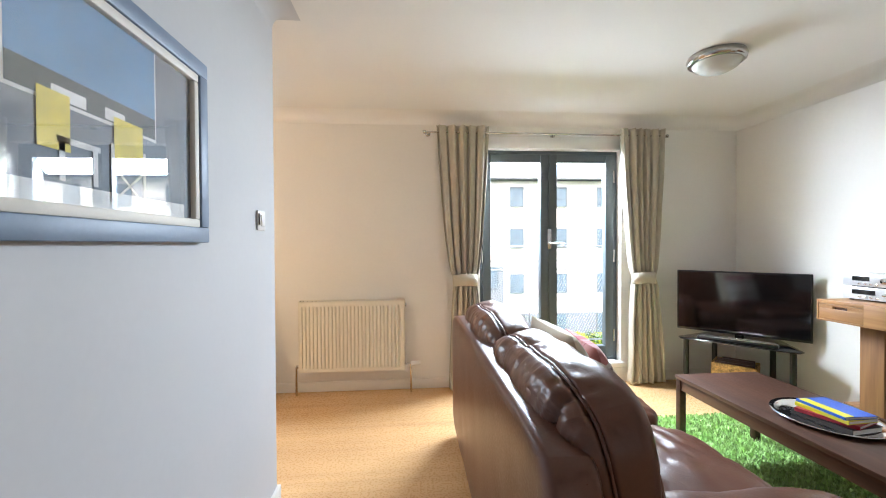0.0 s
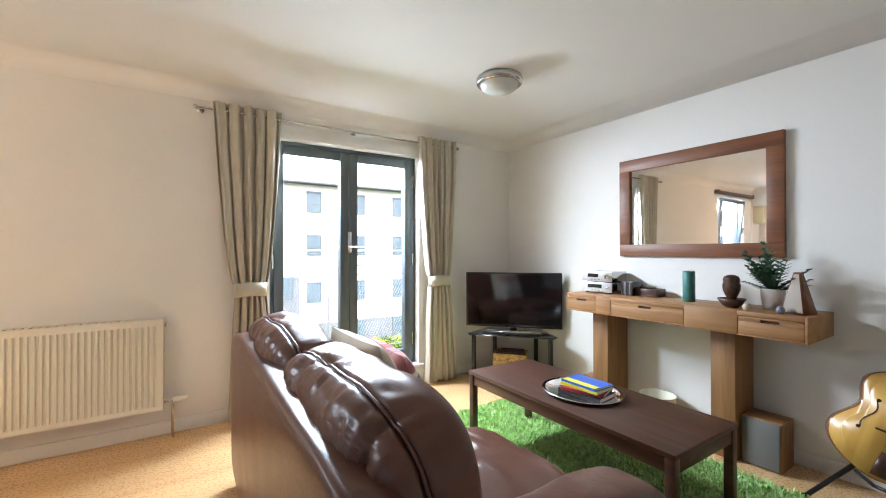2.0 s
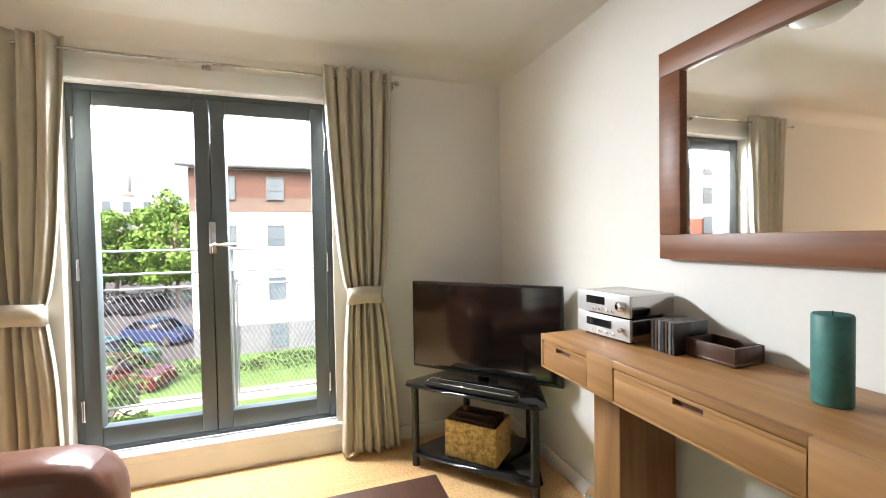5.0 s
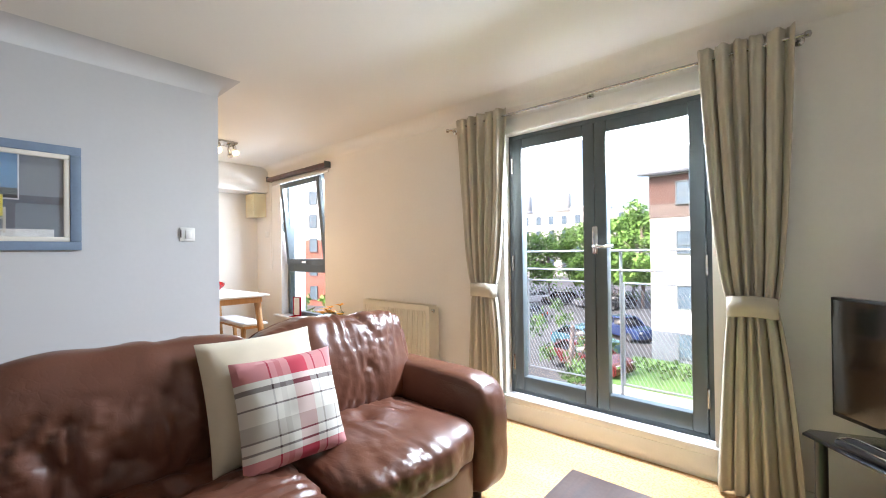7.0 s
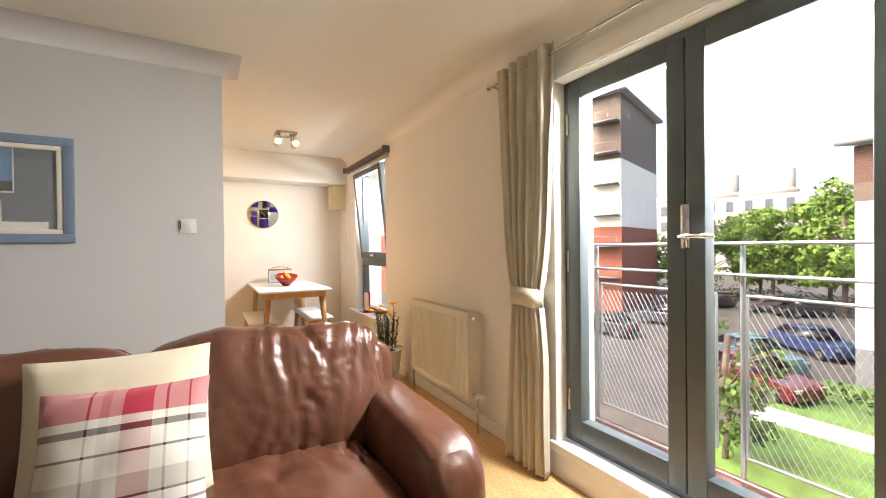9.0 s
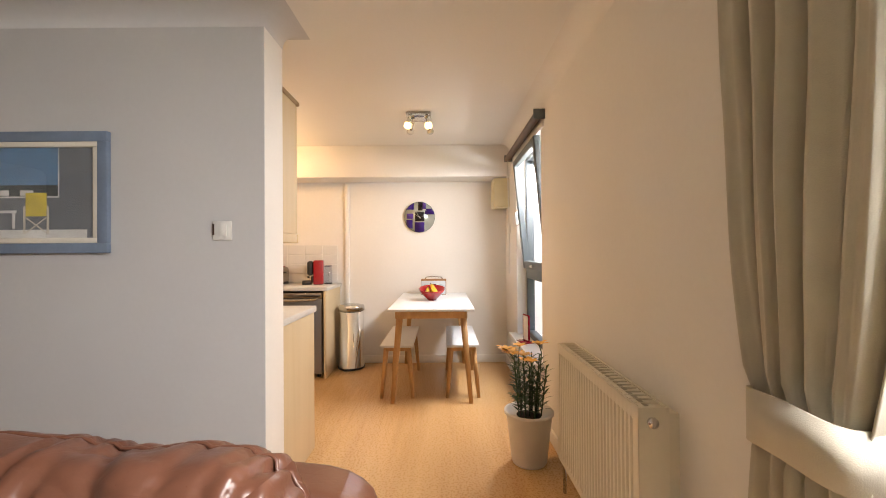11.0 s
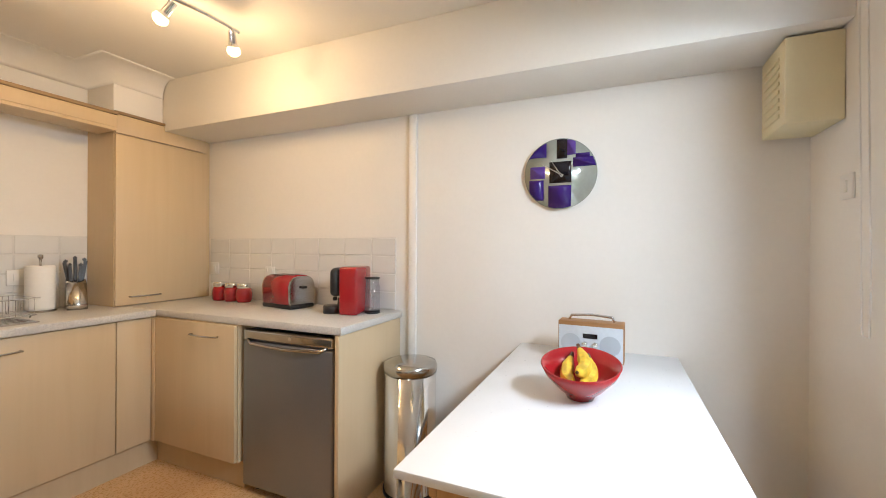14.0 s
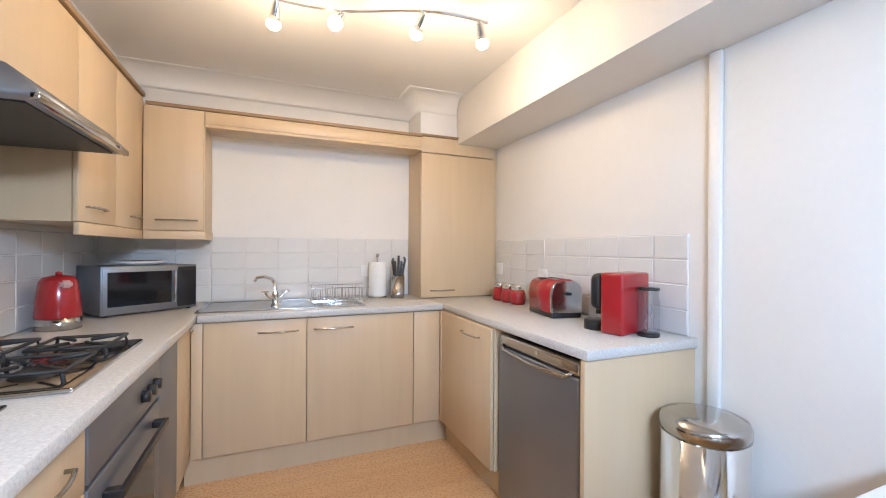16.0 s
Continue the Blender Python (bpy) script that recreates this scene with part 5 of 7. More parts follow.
hob = thing("gas_hob", (-0.93, 1.585, WT + 0.0005), "four-burner steel gas hob with black iron grates", "hob")
Geo().box(-0.255, -0.29, 0, 0.255, 0.29, 0.014, 0.006).done("plate", STEEL, hob)
for x in (-0.12, 0.12):
    for y in (-0.14, 0.14):
        Geo().lathe([(0, 0.03), (0.035, 0.03), (0.04, 0.026), (0.045, 0.022), (0.05, 0.014)], (x, y, 0), 20).done("burner", IRON, hob)
        g = Geo()
        for k in range(4):
            a = k * math.pi / 2 + math.pi / 4
            c, s = math.cos(a), math.sin(a)
            g.tube([(x + 0.03 * c, y + 0.03 * s, 0.046), (x + 0.13 * c, y + 0.13 * s, 0.046), (x + 0.14 * c, y + 0.14 * s, 0.013)], 0.0055, 6)
        g.tube([(x - 0.098, y - 0.098, 0.044), (x + 0.098, y - 0.098, 0.044), (x + 0.098, y + 0.098, 0.044), (x - 0.098, y + 0.098, 0.044), (x - 0.098, y - 0.098, 0.044)], 0.0055, 6)
        g.done("grate", IRON, hob)
g = Geo()
for k in range(4):
    g.cyl((0.225, -0.15 + 0.1 * k, 0.013), (0.225, -0.15 + 0.1 * k, 0.035), 0.018, 0.016, 14)
done_each(g, "knob", BLACK, hob)
cb = thing("glass_board", (-0.93, 2.06, WT + 0.0005), "patterned glass worktop saver", "board", turn=4)
Geo().box(-0.17, -0.12, 0, 0.17, 0.12, 0.006, 0.002).done("board", BLACK_GLASS, cb)
Geo().box(-0.15, -0.10, 0.0062, 0.15, 0.10, 0.007).done("print", paint("leafy print", (0.36, 0.42, 0.17), 0.2, var=0.6, scale=18), cb, "pale green leafy print")

# wall units
wu = thing("wall_units", (0, 0, 0), "beech-effect wall cupboards with steel handles", "cupboard")
XF = -0.955
Geo().box(XF + 0.02, SOUTH + 0.002, 1.36, PX0 - 0.002, 1.20, 2.10).box(XF + 0.02, 1.20, 1.72, PX0 - 0.002, 1.86, 2.10).box(XF + 0.02, 1.86, 1.36, PX0 - 0.002, 2.32, 2.10).done("carcass", UNIT, wu)
Geo().box(-1.255, SOUTH + 0.002, 1.36, XF, 0.385, 2.06).done("carcass", UNIT, wu)
door(wu, XF, 0.405, 1.362, XF + 0.018, 0.80, 2.095, ((XF, 0.45, 1.42), (XF, 0.60, 1.42)), (-0.025, 0, 0))
door(wu, XF, 0.804, 1.362, XF + 0.018, 1.198, 2.095, ((XF, 0.95, 1.42), (XF, 1.13, 1.42)), (-0.025, 0, 0))
door(wu, XF, 1.202, 1.722, XF + 0.018, 1.858, 2.095)
door(wu, XF, 1.862, 1.362, XF + 0.018, 2.32, 2.095, ((XF, 1.95, 1.42), (XF, 2.13, 1.42)), (-0.025, 0, 0))
door(wu, -1.25, 0.387, 1.362, XF - 0.003, 0.405, 2.055, ((-1.22, 0.405, 1.42), (-1.02, 0.405, 1.42)), (0, 0.025, 0))
g = Geo().box(XF - 0.004, 0.40, 1.31, XF + 0.014, 1.20, 1.358, 0.003).box(XF - 0.004, 1.86, 1.31, XF + 0.014, 2.325, 1.358, 0.003)
g.box(XF + 0.014, 2.31, 1.31, PX0 - 0.002, 2.325, 1.358, 0.002).box(-1.262, 0.39, 1.31, XF - 0.005, 0.408, 1.358, 0.003).box(-1.262, SOUTH + 0.002, 1.31, -1.246, 0.389, 1.358, 0.003)
done_each(g, "light_pelmet", UNIT, wu)
g = Geo().box(XF - 0.012, 0.40, 2.10, XF + 0.02, 2.332, 2.122, 0.004).box(XF + 0.02, 2.31, 2.10, PX0 - 0.002, 2.332, 2.122, 0.004)
g.box(-2.60, 0.39, 2.061, XF - 0.013, 0.412, 2.08, 0.003)
g.done("cornice", paint("dark edge", (0.30, 0.20, 0.10), 0.5), wu, "darker cornice strip")
Geo().box(-2.598, SOUTH + 0.12, 1.968, -1.257, 0.40, 1.986, 0.002).box(-2.598, 0.383, 1.987, -1.257, 0.40, 2.06, 0.002).done("bridging_shelf", UNIT, wu)

tc_ = thing("tall_wall_cupboard", (0, 0, 0), "tall beech-effect boiler cupboard standing on the worktop", "cupboard")
Geo().box(WEST + 0.002, SOUTH + 0.002, WT + 0.001, -2.602, 0.36, 2.095).done("carcass", UNIT, tc_)
door(tc_, -3.19, 0.362, WT + 0.004, -2.604, 0.38, 1.955, ((-2.86, 0.38, 0.965), (-2.68, 0.38, 0.965)), (0, 0.025, 0))
Geo().box(-3.19, 0.362, 1.962, -2.604, 0.38, 2.075, 0.002).done("top_panel", UNIT, tc_)
Geo().box(-3.19, 0.362, 2.078, -2.60, 0.386, 2.094, 0.002).done("cornice", paint("dark cornice", (0.26, 0.17, 0.08), 0.5), tc_)

hd = thing("cooker_hood", (-0.65, 1.53, 1.62), "grey steel cooker hood with a slanted visor", "cooker hood")
g = Geo()
side = [(-0.002, 0.0), (-0.45, 0.0), (-0.455, 0.02), (-0.40, 0.075), (-0.30, 0.098), (-0.002, 0.098)]
up = Matrix(((1, 0, 0, 0), (0, 0, -1, 0), (0, 1, 0, 0), (0, 0, 0, 1)))
g.prism(side, -0.325, 0.325, up)
g.done("body", DULL_STEEL, hd)
Geo().box(-0.42, -0.29, -0.006, -0.05, 0.29, -0.001).done("filter", paint("dark grey mesh", (0.06, 0.06, 0.06), 0.5, metal=0.5, bump=0.6, bscale=200), hd)
Geo().box(-0.462, -0.325, -0.004, -0.44, 0.325, 0.016, 0.004).cyl((-0.465, -0.22, 0.008), (-0.455, -0.22, 0.008), 0.006).done("visor_edge", STEEL, hd)

# fridge
fr = thing("fridge", (-2.667, 1.652, 0), "silver-grey undercounter fridge with a moulded grip", "fridge")
Geo().box(-0.50, -0.285, 0.03, -0.045, 0.285, 0.845, 0.006).done("cabinet", paint("dark grey casing", (0.05, 0.05, 0.055), 0.5), fr)
Geo().box(-0.04, -0.288, 0.04, 0.0, 0.288, 0.79, 0.012, 3).done("door", DULL_STEEL, fr)
g = Geo().box(-0.04, -0.288, 0.795, 0.0, 0.288, 0.85, 0.012, 3)
g.tube([(0.0, -0.25, 0.80), (0.010, -0.22, 0.782), (0.014, 0.0, 0.772), (0.010, 0.22, 0.782), (0.0, 0.25, 0.80)], 0.008, 8)
g.done("grip", STEEL, fr)
Geo().cyl((0.0, 0.03, 0.825), (0.002, 0.03, 0.825), 0.01).done("badge", CHROME, fr)
g = Geo()
for x in (-0.45, -0.07):
    for y in (-0.24, 0.24):
        g.cyl((x, y, 0), (x, y, 0.035), 0.02)
done_each(g, "foot", BLACK, fr)

# pedal bin
bn = thing("pedal_bin", (-3.045, 2.15, 0), "tall polished steel pedal bin", "bin")
Geo().lathe([(0, 0.002), (0.138, 0.002), (0.14, 0.02), (0.136, 0.022), (0.136, 0.622), (0.13, 0.623)], seg=40).done("drum", CHROME, bn)
Geo().lathe([(0.128, 0.623), (0.141, 0.627), (0.142, 0.659), (0.134, 0.677), (0.08, 0.689), (0, 0.692)], seg=40).done("lid", STEEL, bn)
Geo().lathe([(0.139, 0.0), (0.143, 0.003), (0.143, 0.018), (0.139, 0.022)], seg=40).done("base_ring", BLACK, bn)
Geo().box(0.12, -0.045, 0.006, 0.175, 0.02, 0.02, 0.005).box(-0.155, -0.03, 0.60, -0.138, 0.03, 0.65, 0.004).done("pedal", BLACK, bn)

# table and benches
tb = thing("dining_table", (-2.585, 3.055, 0), "white-topped dining table on splayed oak legs", "table")
Geo().box(-0.67, -0.355, 0.765, 0.67, 0.355, 0.787, 0.005).done("top", WHITE_TOP, tb)
Geo().box(-0.60, -0.30, 0.70, 0.60, -0.28, 0.764, 0.002).box(-0.60, 0.28, 0.70, 0.60, 0.30, 0.764, 0.002).box(-0.60, -0.28, 0.70, -0.58, 0.28, 0.764, 0.002).box(
    0.58, -0.28, 0.70, 0.60, 0.28, 0.764, 0.002).done("apron", TABLE_LEG, tb)
for x in (-1, 1):
    for y in (-1, 1):
        Geo().leg((x * 0.555, y * 0.262, 0.764), (x * 0.60, y * 0.325, 0), 0.055, 0.032).done("leg", TABLE_LEG, tb)
bench = thing("bench", (-2.52, 2.755, 0), "small white-topped bench on oak legs", "bench", "benches at the dining table")
Geo().box(-0.45, -0.14, 0.438, 0.45, 0.14, 0.46, 0.004).done("seat", WHITE_TOP, bench)
Geo().box(-0.38, -0.10, 0.40, 0.38, -0.085, 0.437).box(-0.38, 0.085, 0.40, 0.38, 0.10, 0.437).box(-0.40, -0.10, 0.40, -0.38, 0.10, 0.437).box(0.38, -0.10, 0.40, 0.40, 0.10, 0.437).done("apron", TABLE_LEG, bench)
for x in (-1, 1):
    for y in (-1, 1):
        Geo().leg((x * 0.37, y * 0.095, 0.437), (x * 0.405, y * 0.135, 0), 0.042, 0.027).done("leg", TABLE_LEG, bench)
copy_thing(bench, pose(-2.52, 3.32, 0))

TT = 0.7875
rd = thing("radio", (-3.035, 3.05, TT), "wood-cased table radio with a silver front", "radio", turn=-3)
Geo().box(-0.05, -0.135, 0, 0.035, 0.135, 0.17, 0.004).done("case", OAK, rd)
Geo().box(0.0355, -0.131, 0.006, 0.039, 0.131, 0.152, 0.001).done("front", paint("silver grille", (0.56, 0.61, 0.66), 0.35, metal=0.2), rd)
for y in (-0.08, 0.08):
    Geo().cyl((0.039, y, 0.075), (0.0415, y, 0.075), 0.042, seg=24).done("speaker_grille", paint("grey perforated grille", (0.42, 0.46, 0.51), 0.5, metal=0.3, bump=0.6, bscale=500), rd)
Geo().box(0.0392, -0.03, 0.10, 0.041, 0.03, 0.12).done("display", BLACK_GLASS, rd)
g = Geo()
for y in (-0.022, 0.022):
    g.cyl((0.039, y, 0.075), (0.052, y, 0.075), 0.011, seg=14)
for k in range(4):
    g.cyl((0.039, -0.027 + 0.018 * k, 0.045), (0.043, -0.027 + 0.018 * k, 0.045), 0.004, seg=8).cyl((0.039, -0.027 + 0.018 * k, 0.028), (0.043, -0.027 + 0.018 * k, 0.028), 0.004, seg=8)
done_each(g, "knob", CHROME, rd)
Geo().tube([(-0.01, -0.095, 0.17), (-0.01, -0.085, 0.19), (-0.01, 0, 0.197), (-0.01, 0.085, 0.19), (-0.01, 0.095, 0.17)], 0.006, 8).done("carry_handle", CHROME, rd)

bo = thing("fruit_bowl", (-2.535, 3.045, TT), "red glazed fruit bowl on the table", "bowl")
g = Geo().lathe([(0, 0), (0.045, 0), (0.05, 0.012), (0.075, 0.03), (0.12, 0.075), (0.135, 0.105), (0.13, 0.106), (0.11, 0.075), (0.06, 0.033), (0, 0.024)], seg=44, sx=0.94, sy=0.94)
for v in g.bm.verts:
    v.co.z *= 1.08 - 1.9 * v.co.x
g.done("dish", RED_GLOSS, bo)
YEL = paint("ripe banana skin", (0.62, 0.40, 0.035), 0.5, var=0.3, scale=25)


def banana(at, turn, bow):
    t = thing("banana", at, "ripe yellow banana with brown flecks", "banana", "bananas in the bowl", turn=turn)
    n, sides = 16, 8
    g = Geo()
    mid = [Vector((-0.085 + 0.16 * f, bow * math.sin(math.pi * f), 0.055 * (1 - f) ** 2 + 0.02 * f * f)) for f in [i / n for i in range(n + 1)]]
    rings = []
    for i, c in enumerate(mid):
        f = i / n
        r = 0.021 * min(1.0, 0.42 + 2.6 * f, 0.38 + 3.4 * (1 - f))
        d = (mid[min(n, i + 1)] - mid[max(0, i - 1)]).normalized()
        s = d.cross(Vector((0, 0, 1))).normalized()
        u = s.cross(d)
        rings.append([g.bm.verts.new(c + r * (1 + 0.06 * (q % 2)) * (math.cos(q * math.pi / 4) * s + math.sin(q * math.pi / 4) * u)) for q in range(sides)])
    for a, b in zip(rings, rings[1:]):
        for k in range(sides):
            g.bm.faces.new((a[k], a[(k + 1) % sides], b[(k + 1) % sides], b[k]))
    g.bm.faces.new(rings[0][::-1])
    g.bm.faces.new(rings[-1])
    bmesh.ops.recalc_face_normals(g.bm, faces=g.bm.faces)
    g.done("skin", YEL, t)
    d = (mid[0] - mid[1]).normalized()
    Geo().cyl(mid[0] - d * 0.002, mid[0] + d * 0.022, 0.0085, 0.006, 8).done("stalk", DARK_WOOD, t, "dark brown stalk")
    d = (mid[-1] - mid[-2]).normalized()
    Geo().cyl(mid[-1] - d * 0.001, mid[-1] + d * 0.005, 0.006, 0.004, 8).done("tip", DARK_WOOD, t, "dark tip")


banana((-2.520, 3.017, TT + 0.056), 6, -0.014)
banana((-2.520, 3.062, TT + 0.056), -4, 0.016)
banana((-2.515, 3.040, TT + 0.088), 2, 0.020)

# wall clock
ck = thing("wall_clock", (WEST, 2.89, 1.647), "round glass clock with purple and black panels", "clock")
R = 0.175
to_wall = Matrix(((0, 0, 1, 0), (1, 0, 0, 0), (0, 1, 0, 0), (0, 0, 0, 1)))
Geo().prism([(R * math.cos(a * math.pi / 32), R * math.sin(a * math.pi / 32)) for a in range(64)], 0.012, 0.018, to_wall).done("disc", paint("silver mirror disc", (0.55, 0.60, 0.57), 0.12, metal=0.6), ck)
Geo().cyl((0.0, 0, 0), (0.013, 0, 0), 0.07, seg=24).done("movement", BLACK, ck)
PURPLE, VIOLET, INK = paint("deep purple glass", (0.035, 0.012, 0.16), 0.1), paint("violet glass", (0.09, 0.045, 0.26), 0.1), paint("black printed glass", (0.006, 0.005, 0.009), 0.1)


def panel(x0, y0, x1, y1, mat):
    pts = []
    m = 10
    for (ax, ay), (bx, by) in (((x0, y0), (x1, y0)), ((x1, y0), (x1, y1)), ((x1, y1), (x0, y1)), ((x0, y1), (x0, y0))):
        for i in range(m):
            x, y = ax + (bx - ax) * i / m, ay + (by - ay) * i / m
            k = min(1.0, (R - 0.004) / max(1e-6, math.hypot(x, y)))
            pts.append((x * k, y * k))
    Geo().prism(pts, 0.0182, 0.0195, to_wall).done("panel", mat, ck)


for x0, y0, x1, y1, mt in ((-0.16, 0.085, -0.065, 0.16, PURPLE), (-0.015, 0.075, 0.035, 0.172, INK), (0.035, 0.09, 0.075, 0.165, VIOLET), (0.062, 0.03, 0.175, 0.075, PURPLE),
                           (0.075, 0.075, 0.14, 0.095, PURPLE), (-0.145, -0.02, -0.072, 0.04, VIOLET), (-0.05, -0.045, 0.055, 0.06, INK), (-0.15, -0.13, -0.078, -0.028, PURPLE),
                           (-0.055, -0.17, 0.055, -0.058, PURPLE)):
    panel(x0, y0, x1, y1, mt)
g = Geo()
for a, ln in ((122, 0.075), (150, 0.10)):
    c, s = math.cos(radians(a)), math.sin(radians(a))
    g.prism([(-0.004 * s - 0.02 * c, 0.004 * c - 0.02 * s), (0.004 * s - 0.02 * c, -0.004 * c - 0.02 * s), (ln * c + 0.001 * s, ln * s), (ln * c - 0.001 * s, ln * s)], 0.022, 0.024, to_wall)
g.cyl((0.0195, 0, 0), (0.026, 0, 0), 0.005)
g.done("pointer", CHROME, ck)

# heater box and small fittings
vb = thing("fan_unit", (-3.075, NORTH, 1.88), "cream boxy extractor fan unit with louvres", "fan unit")
Geo().box(-0.125, -0.17, -0.155, 0.125, -0.001, 0.155, 0.006).done("case", CREAM, vb)
for k in range(8):
    Geo().box(-0.08, -0.176, -0.12 + 0.03 * k, 0.08, -0.1705, -0.105 + 0.03 * k, 0.001).done("louvre", CREAM, vb)
wall_plate("fan_switch", pose(-2.93, NORTH, 1.49), "small white fan switch on the wall", "switch", [(-0.012, -0.02, 0.012, 0.02, WHITE_PLASTIC)])
wall_plate("wall_socket", pose(WEST + 0.011, 0.98, 1.10, 0, 0, 90), "white socket on the tiles", "socket", [(-0.03, 0.01, -0.018, 0.03, WHITE_PLASTIC), (0.018, 0.01, 0.03, 0.03, WHITE_PLASTIC)])
wall_plate("wall_socket", pose(WEST + 0.011, 0.44, 1.12, 0, 0, 90), "white socket on the tiles", "socket", [(-0.015, -0.02, 0.015, 0.02, WHITE_PLASTIC)])
wall_plate("wall_socket", pose(-2.27, SOUTH + 0.011, 1.10, 0, 0, 180), "white socket on the tiles", "socket", [(-0.015, -0.02, 0.015, 0.02, WHITE_PLASTIC)])
pf = thing("photo_frame", (-2.19, 3.87, KZ0 + 0.0055), "red and clear acrylic photo stand", "photo frame", turn=12)
Geo().box(-0.075, -0.05, 0, 0.075, 0.05, 0.008, 0.002).box(-0.07, 0.01, 0.008, 0.07, 0.018, 0.24, 0.002).done("stand", paint("red acrylic", (0.35, 0.01, 0.03), 0.12), pf)
Geo().box(-0.045, 0.006, 0.02, 0.045, 0.0095, 0.23).done("print", PAPER, pf)

# spot lamps
tk = thing("spot_track", (-2.06, 1.42, CEIL), "wavy steel spot track with four lit bulbs", "lamp")
Geo().lathe([(0, -0.001), (0.05, -0.001), (0.05, -0.022), (0.035, -0.032), (0, -0.033)], seg=24).done("rose", CHROME, tk)
d = Vector((-0.81, 0.17, 0)).normalized()
s = Vector((0.17, 0.81, 0)).normalized()
bar = [d * (0.46 * f) + s * (0.035 * math.sin(f * math.pi)) + Vector((0, 0, -0.095)) for f in [i / 14 - 1 for i in range(29)]]
g = Geo().tube(bar, 0.008, 8).cyl((0, 0, -0.03), (0, 0, -0.097), 0.008)
g.done("bar", CHROME, tk)
aims = [Vector((0.15, -0.35, -0.9)), Vector((0.35, 0.45, -0.6)), Vector((0.25, -0.5, -0.75)), Vector((-0.25, -0.15, -0.9))]


def spot_head(parent, p, aim, lit=True):
    aim = aim.normalized()
    g = Geo().cyl(p, p + Vector((0, 0, -0.03)), 0.006, seg=8)
    q = p + Vector((0, 0, -0.035))
    g.cyl(q - aim * 0.02, q + aim * 0.035, 0.016, 0.019, 16)
    g.cyl(q + aim * 0.035, q + aim * 0.05, 0.019, 0.03, 16)
    g.done("spot_head", CHROME, parent)
    b = Geo()
    b.lathe([(0.0, 0.0), (0.024, 0.0), (0.03, 0.018), (0.027, 0.03), (0.014, 0.04), (0, 0.043)], seg=16)
    m = Matrix.Translation(q + aim * 0.046) @ aim.to_track_quat("Z", "Y").to_matrix().to_4x4()
    bmesh.ops.transform(b.bm, verts=b.bm.verts, matrix=m)
    b.done("bulb", BULB if lit else FROSTED, parent, "lit warm bulb" if lit else "unlit bulb")
    return q + aim * 0.11, aim


for f, aim in zip((-0.95, -0.4, 0.35, 0.92), aims):
    p = d * (0.46 * f) + s * (0.035 * math.sin(f * math.pi)) + Vector((0, 0, -0.095))
    q, a = spot_head(tk, p, aim)
    e = Vector((-2.06, 1.42, CEIL)) + q
    bare_bulb(e, 1.2)
sq = thing("spot_plate", (-1.96, 2.965, CEIL), "square steel ceiling plate with four spot bulbs", "lamp")
Geo().box(-0.10, -0.10, -0.022, 0.10, 0.10, -0.001, 0.006).done("plate", STEEL, sq)
for x, y, aim in ((0.07, -0.075, Vector((0.35, -0.15, -0.9))), (0.07, 0.075, Vector((0.3, 0.1, -0.9))), (-0.06, -0.06, Vector((-0.3, -0.3, -0.9))), (-0.06, 0.07, Vector((-0.3, 0.35, -0.9)))):
    q, a = spot_head(sq, Vector((x, y, -0.02)), aim, x > 0)
    if x > 0:
        e = Vector((-1.96, 2.965, CEIL)) + q
        bulb_lamp(e, e + a, 2.5)

# sink
sk = thing("sink", (-1.70, 0.38, WT + 0.0005), "inset steel sink with one and a half bowls and a drainer", "sink")
g = Geo()
g.box(-0.46, -0.235, 0, 0.46, -0.20, 0.006, 0.002).box(-0.46, 0.215, 0, 0.46, 0.24, 0.006, 0.002).box(-0.46, -0.20, 0, -0.20, 0.215, 0.005, 0.001)
g.box(0.43, -0.20, 0, 0.46, 0.215, 0.006, 0.002).box(0.02, -0.20, 0, 0.06, 0.215, 0.006, 0.002).box(-0.20, -0.20, 0, -0.16, 0.215, 0.005, 0.001)
g.done("rim", STEEL, sk)
g = Geo()
for i in range(9):
    g.box(-0.44, -0.17 + 0.042 * i, 0.005, -0.19, -0.158 + 0.042 * i, 0.009, 0.001)
g.done("drainer_rib", STEEL, sk)
Geo().box(0.06, -0.20, 0.0005, 0.43, 0.215, 0.002).box(-0.16, -0.20, 0.0005, 0.02, 0.215, 0.002).done("bowl", paint("shaded steel", (0.4, 0.4, 0.4), 0.3, metal=1.0), sk)
tp = thing("mixer_tap", (-1.64, 0.50, WT + 0.0065), "chrome mixer tap with two crosshead levers", "tap")
g = Geo().lathe([(0, 0), (0.026, 0), (0.024, 0.01), (0.018, 0.02), (0.017, 0.06), (0.02, 0.075), (0.012, 0.09), (0, 0.09)], seg=18)
g.tube([(0, 0, 0.085), (0.0, -0.005, 0.13), (0.02, -0.01, 0.165), (0.06, -0.02, 0.178), (0.10, -0.03, 0.172), (0.115, -0.034, 0.15)], 0.010, 10)
for sx in (-1, 1):
    g.tube([(0, 0, 0.045), (sx * 0.035, 0, 0.06), (sx * 0.055, 0, 0.085)], 0.010, 8)
    for a in range(2):
        g.cyl((sx * 0.058 - 0.022 * (1 - a), -0.022 * a, 0.092), (sx * 0.058 + 0.022 * (1 - a), 0.022 * a, 0.092), 0.007, seg=8)
g.done("body", CHROME, tp)
dr = thing("dish_rack", (-2.03, 0.36, WT + 0.010), "chrome wire dish rack, empty", "dish rack")
g = Geo()
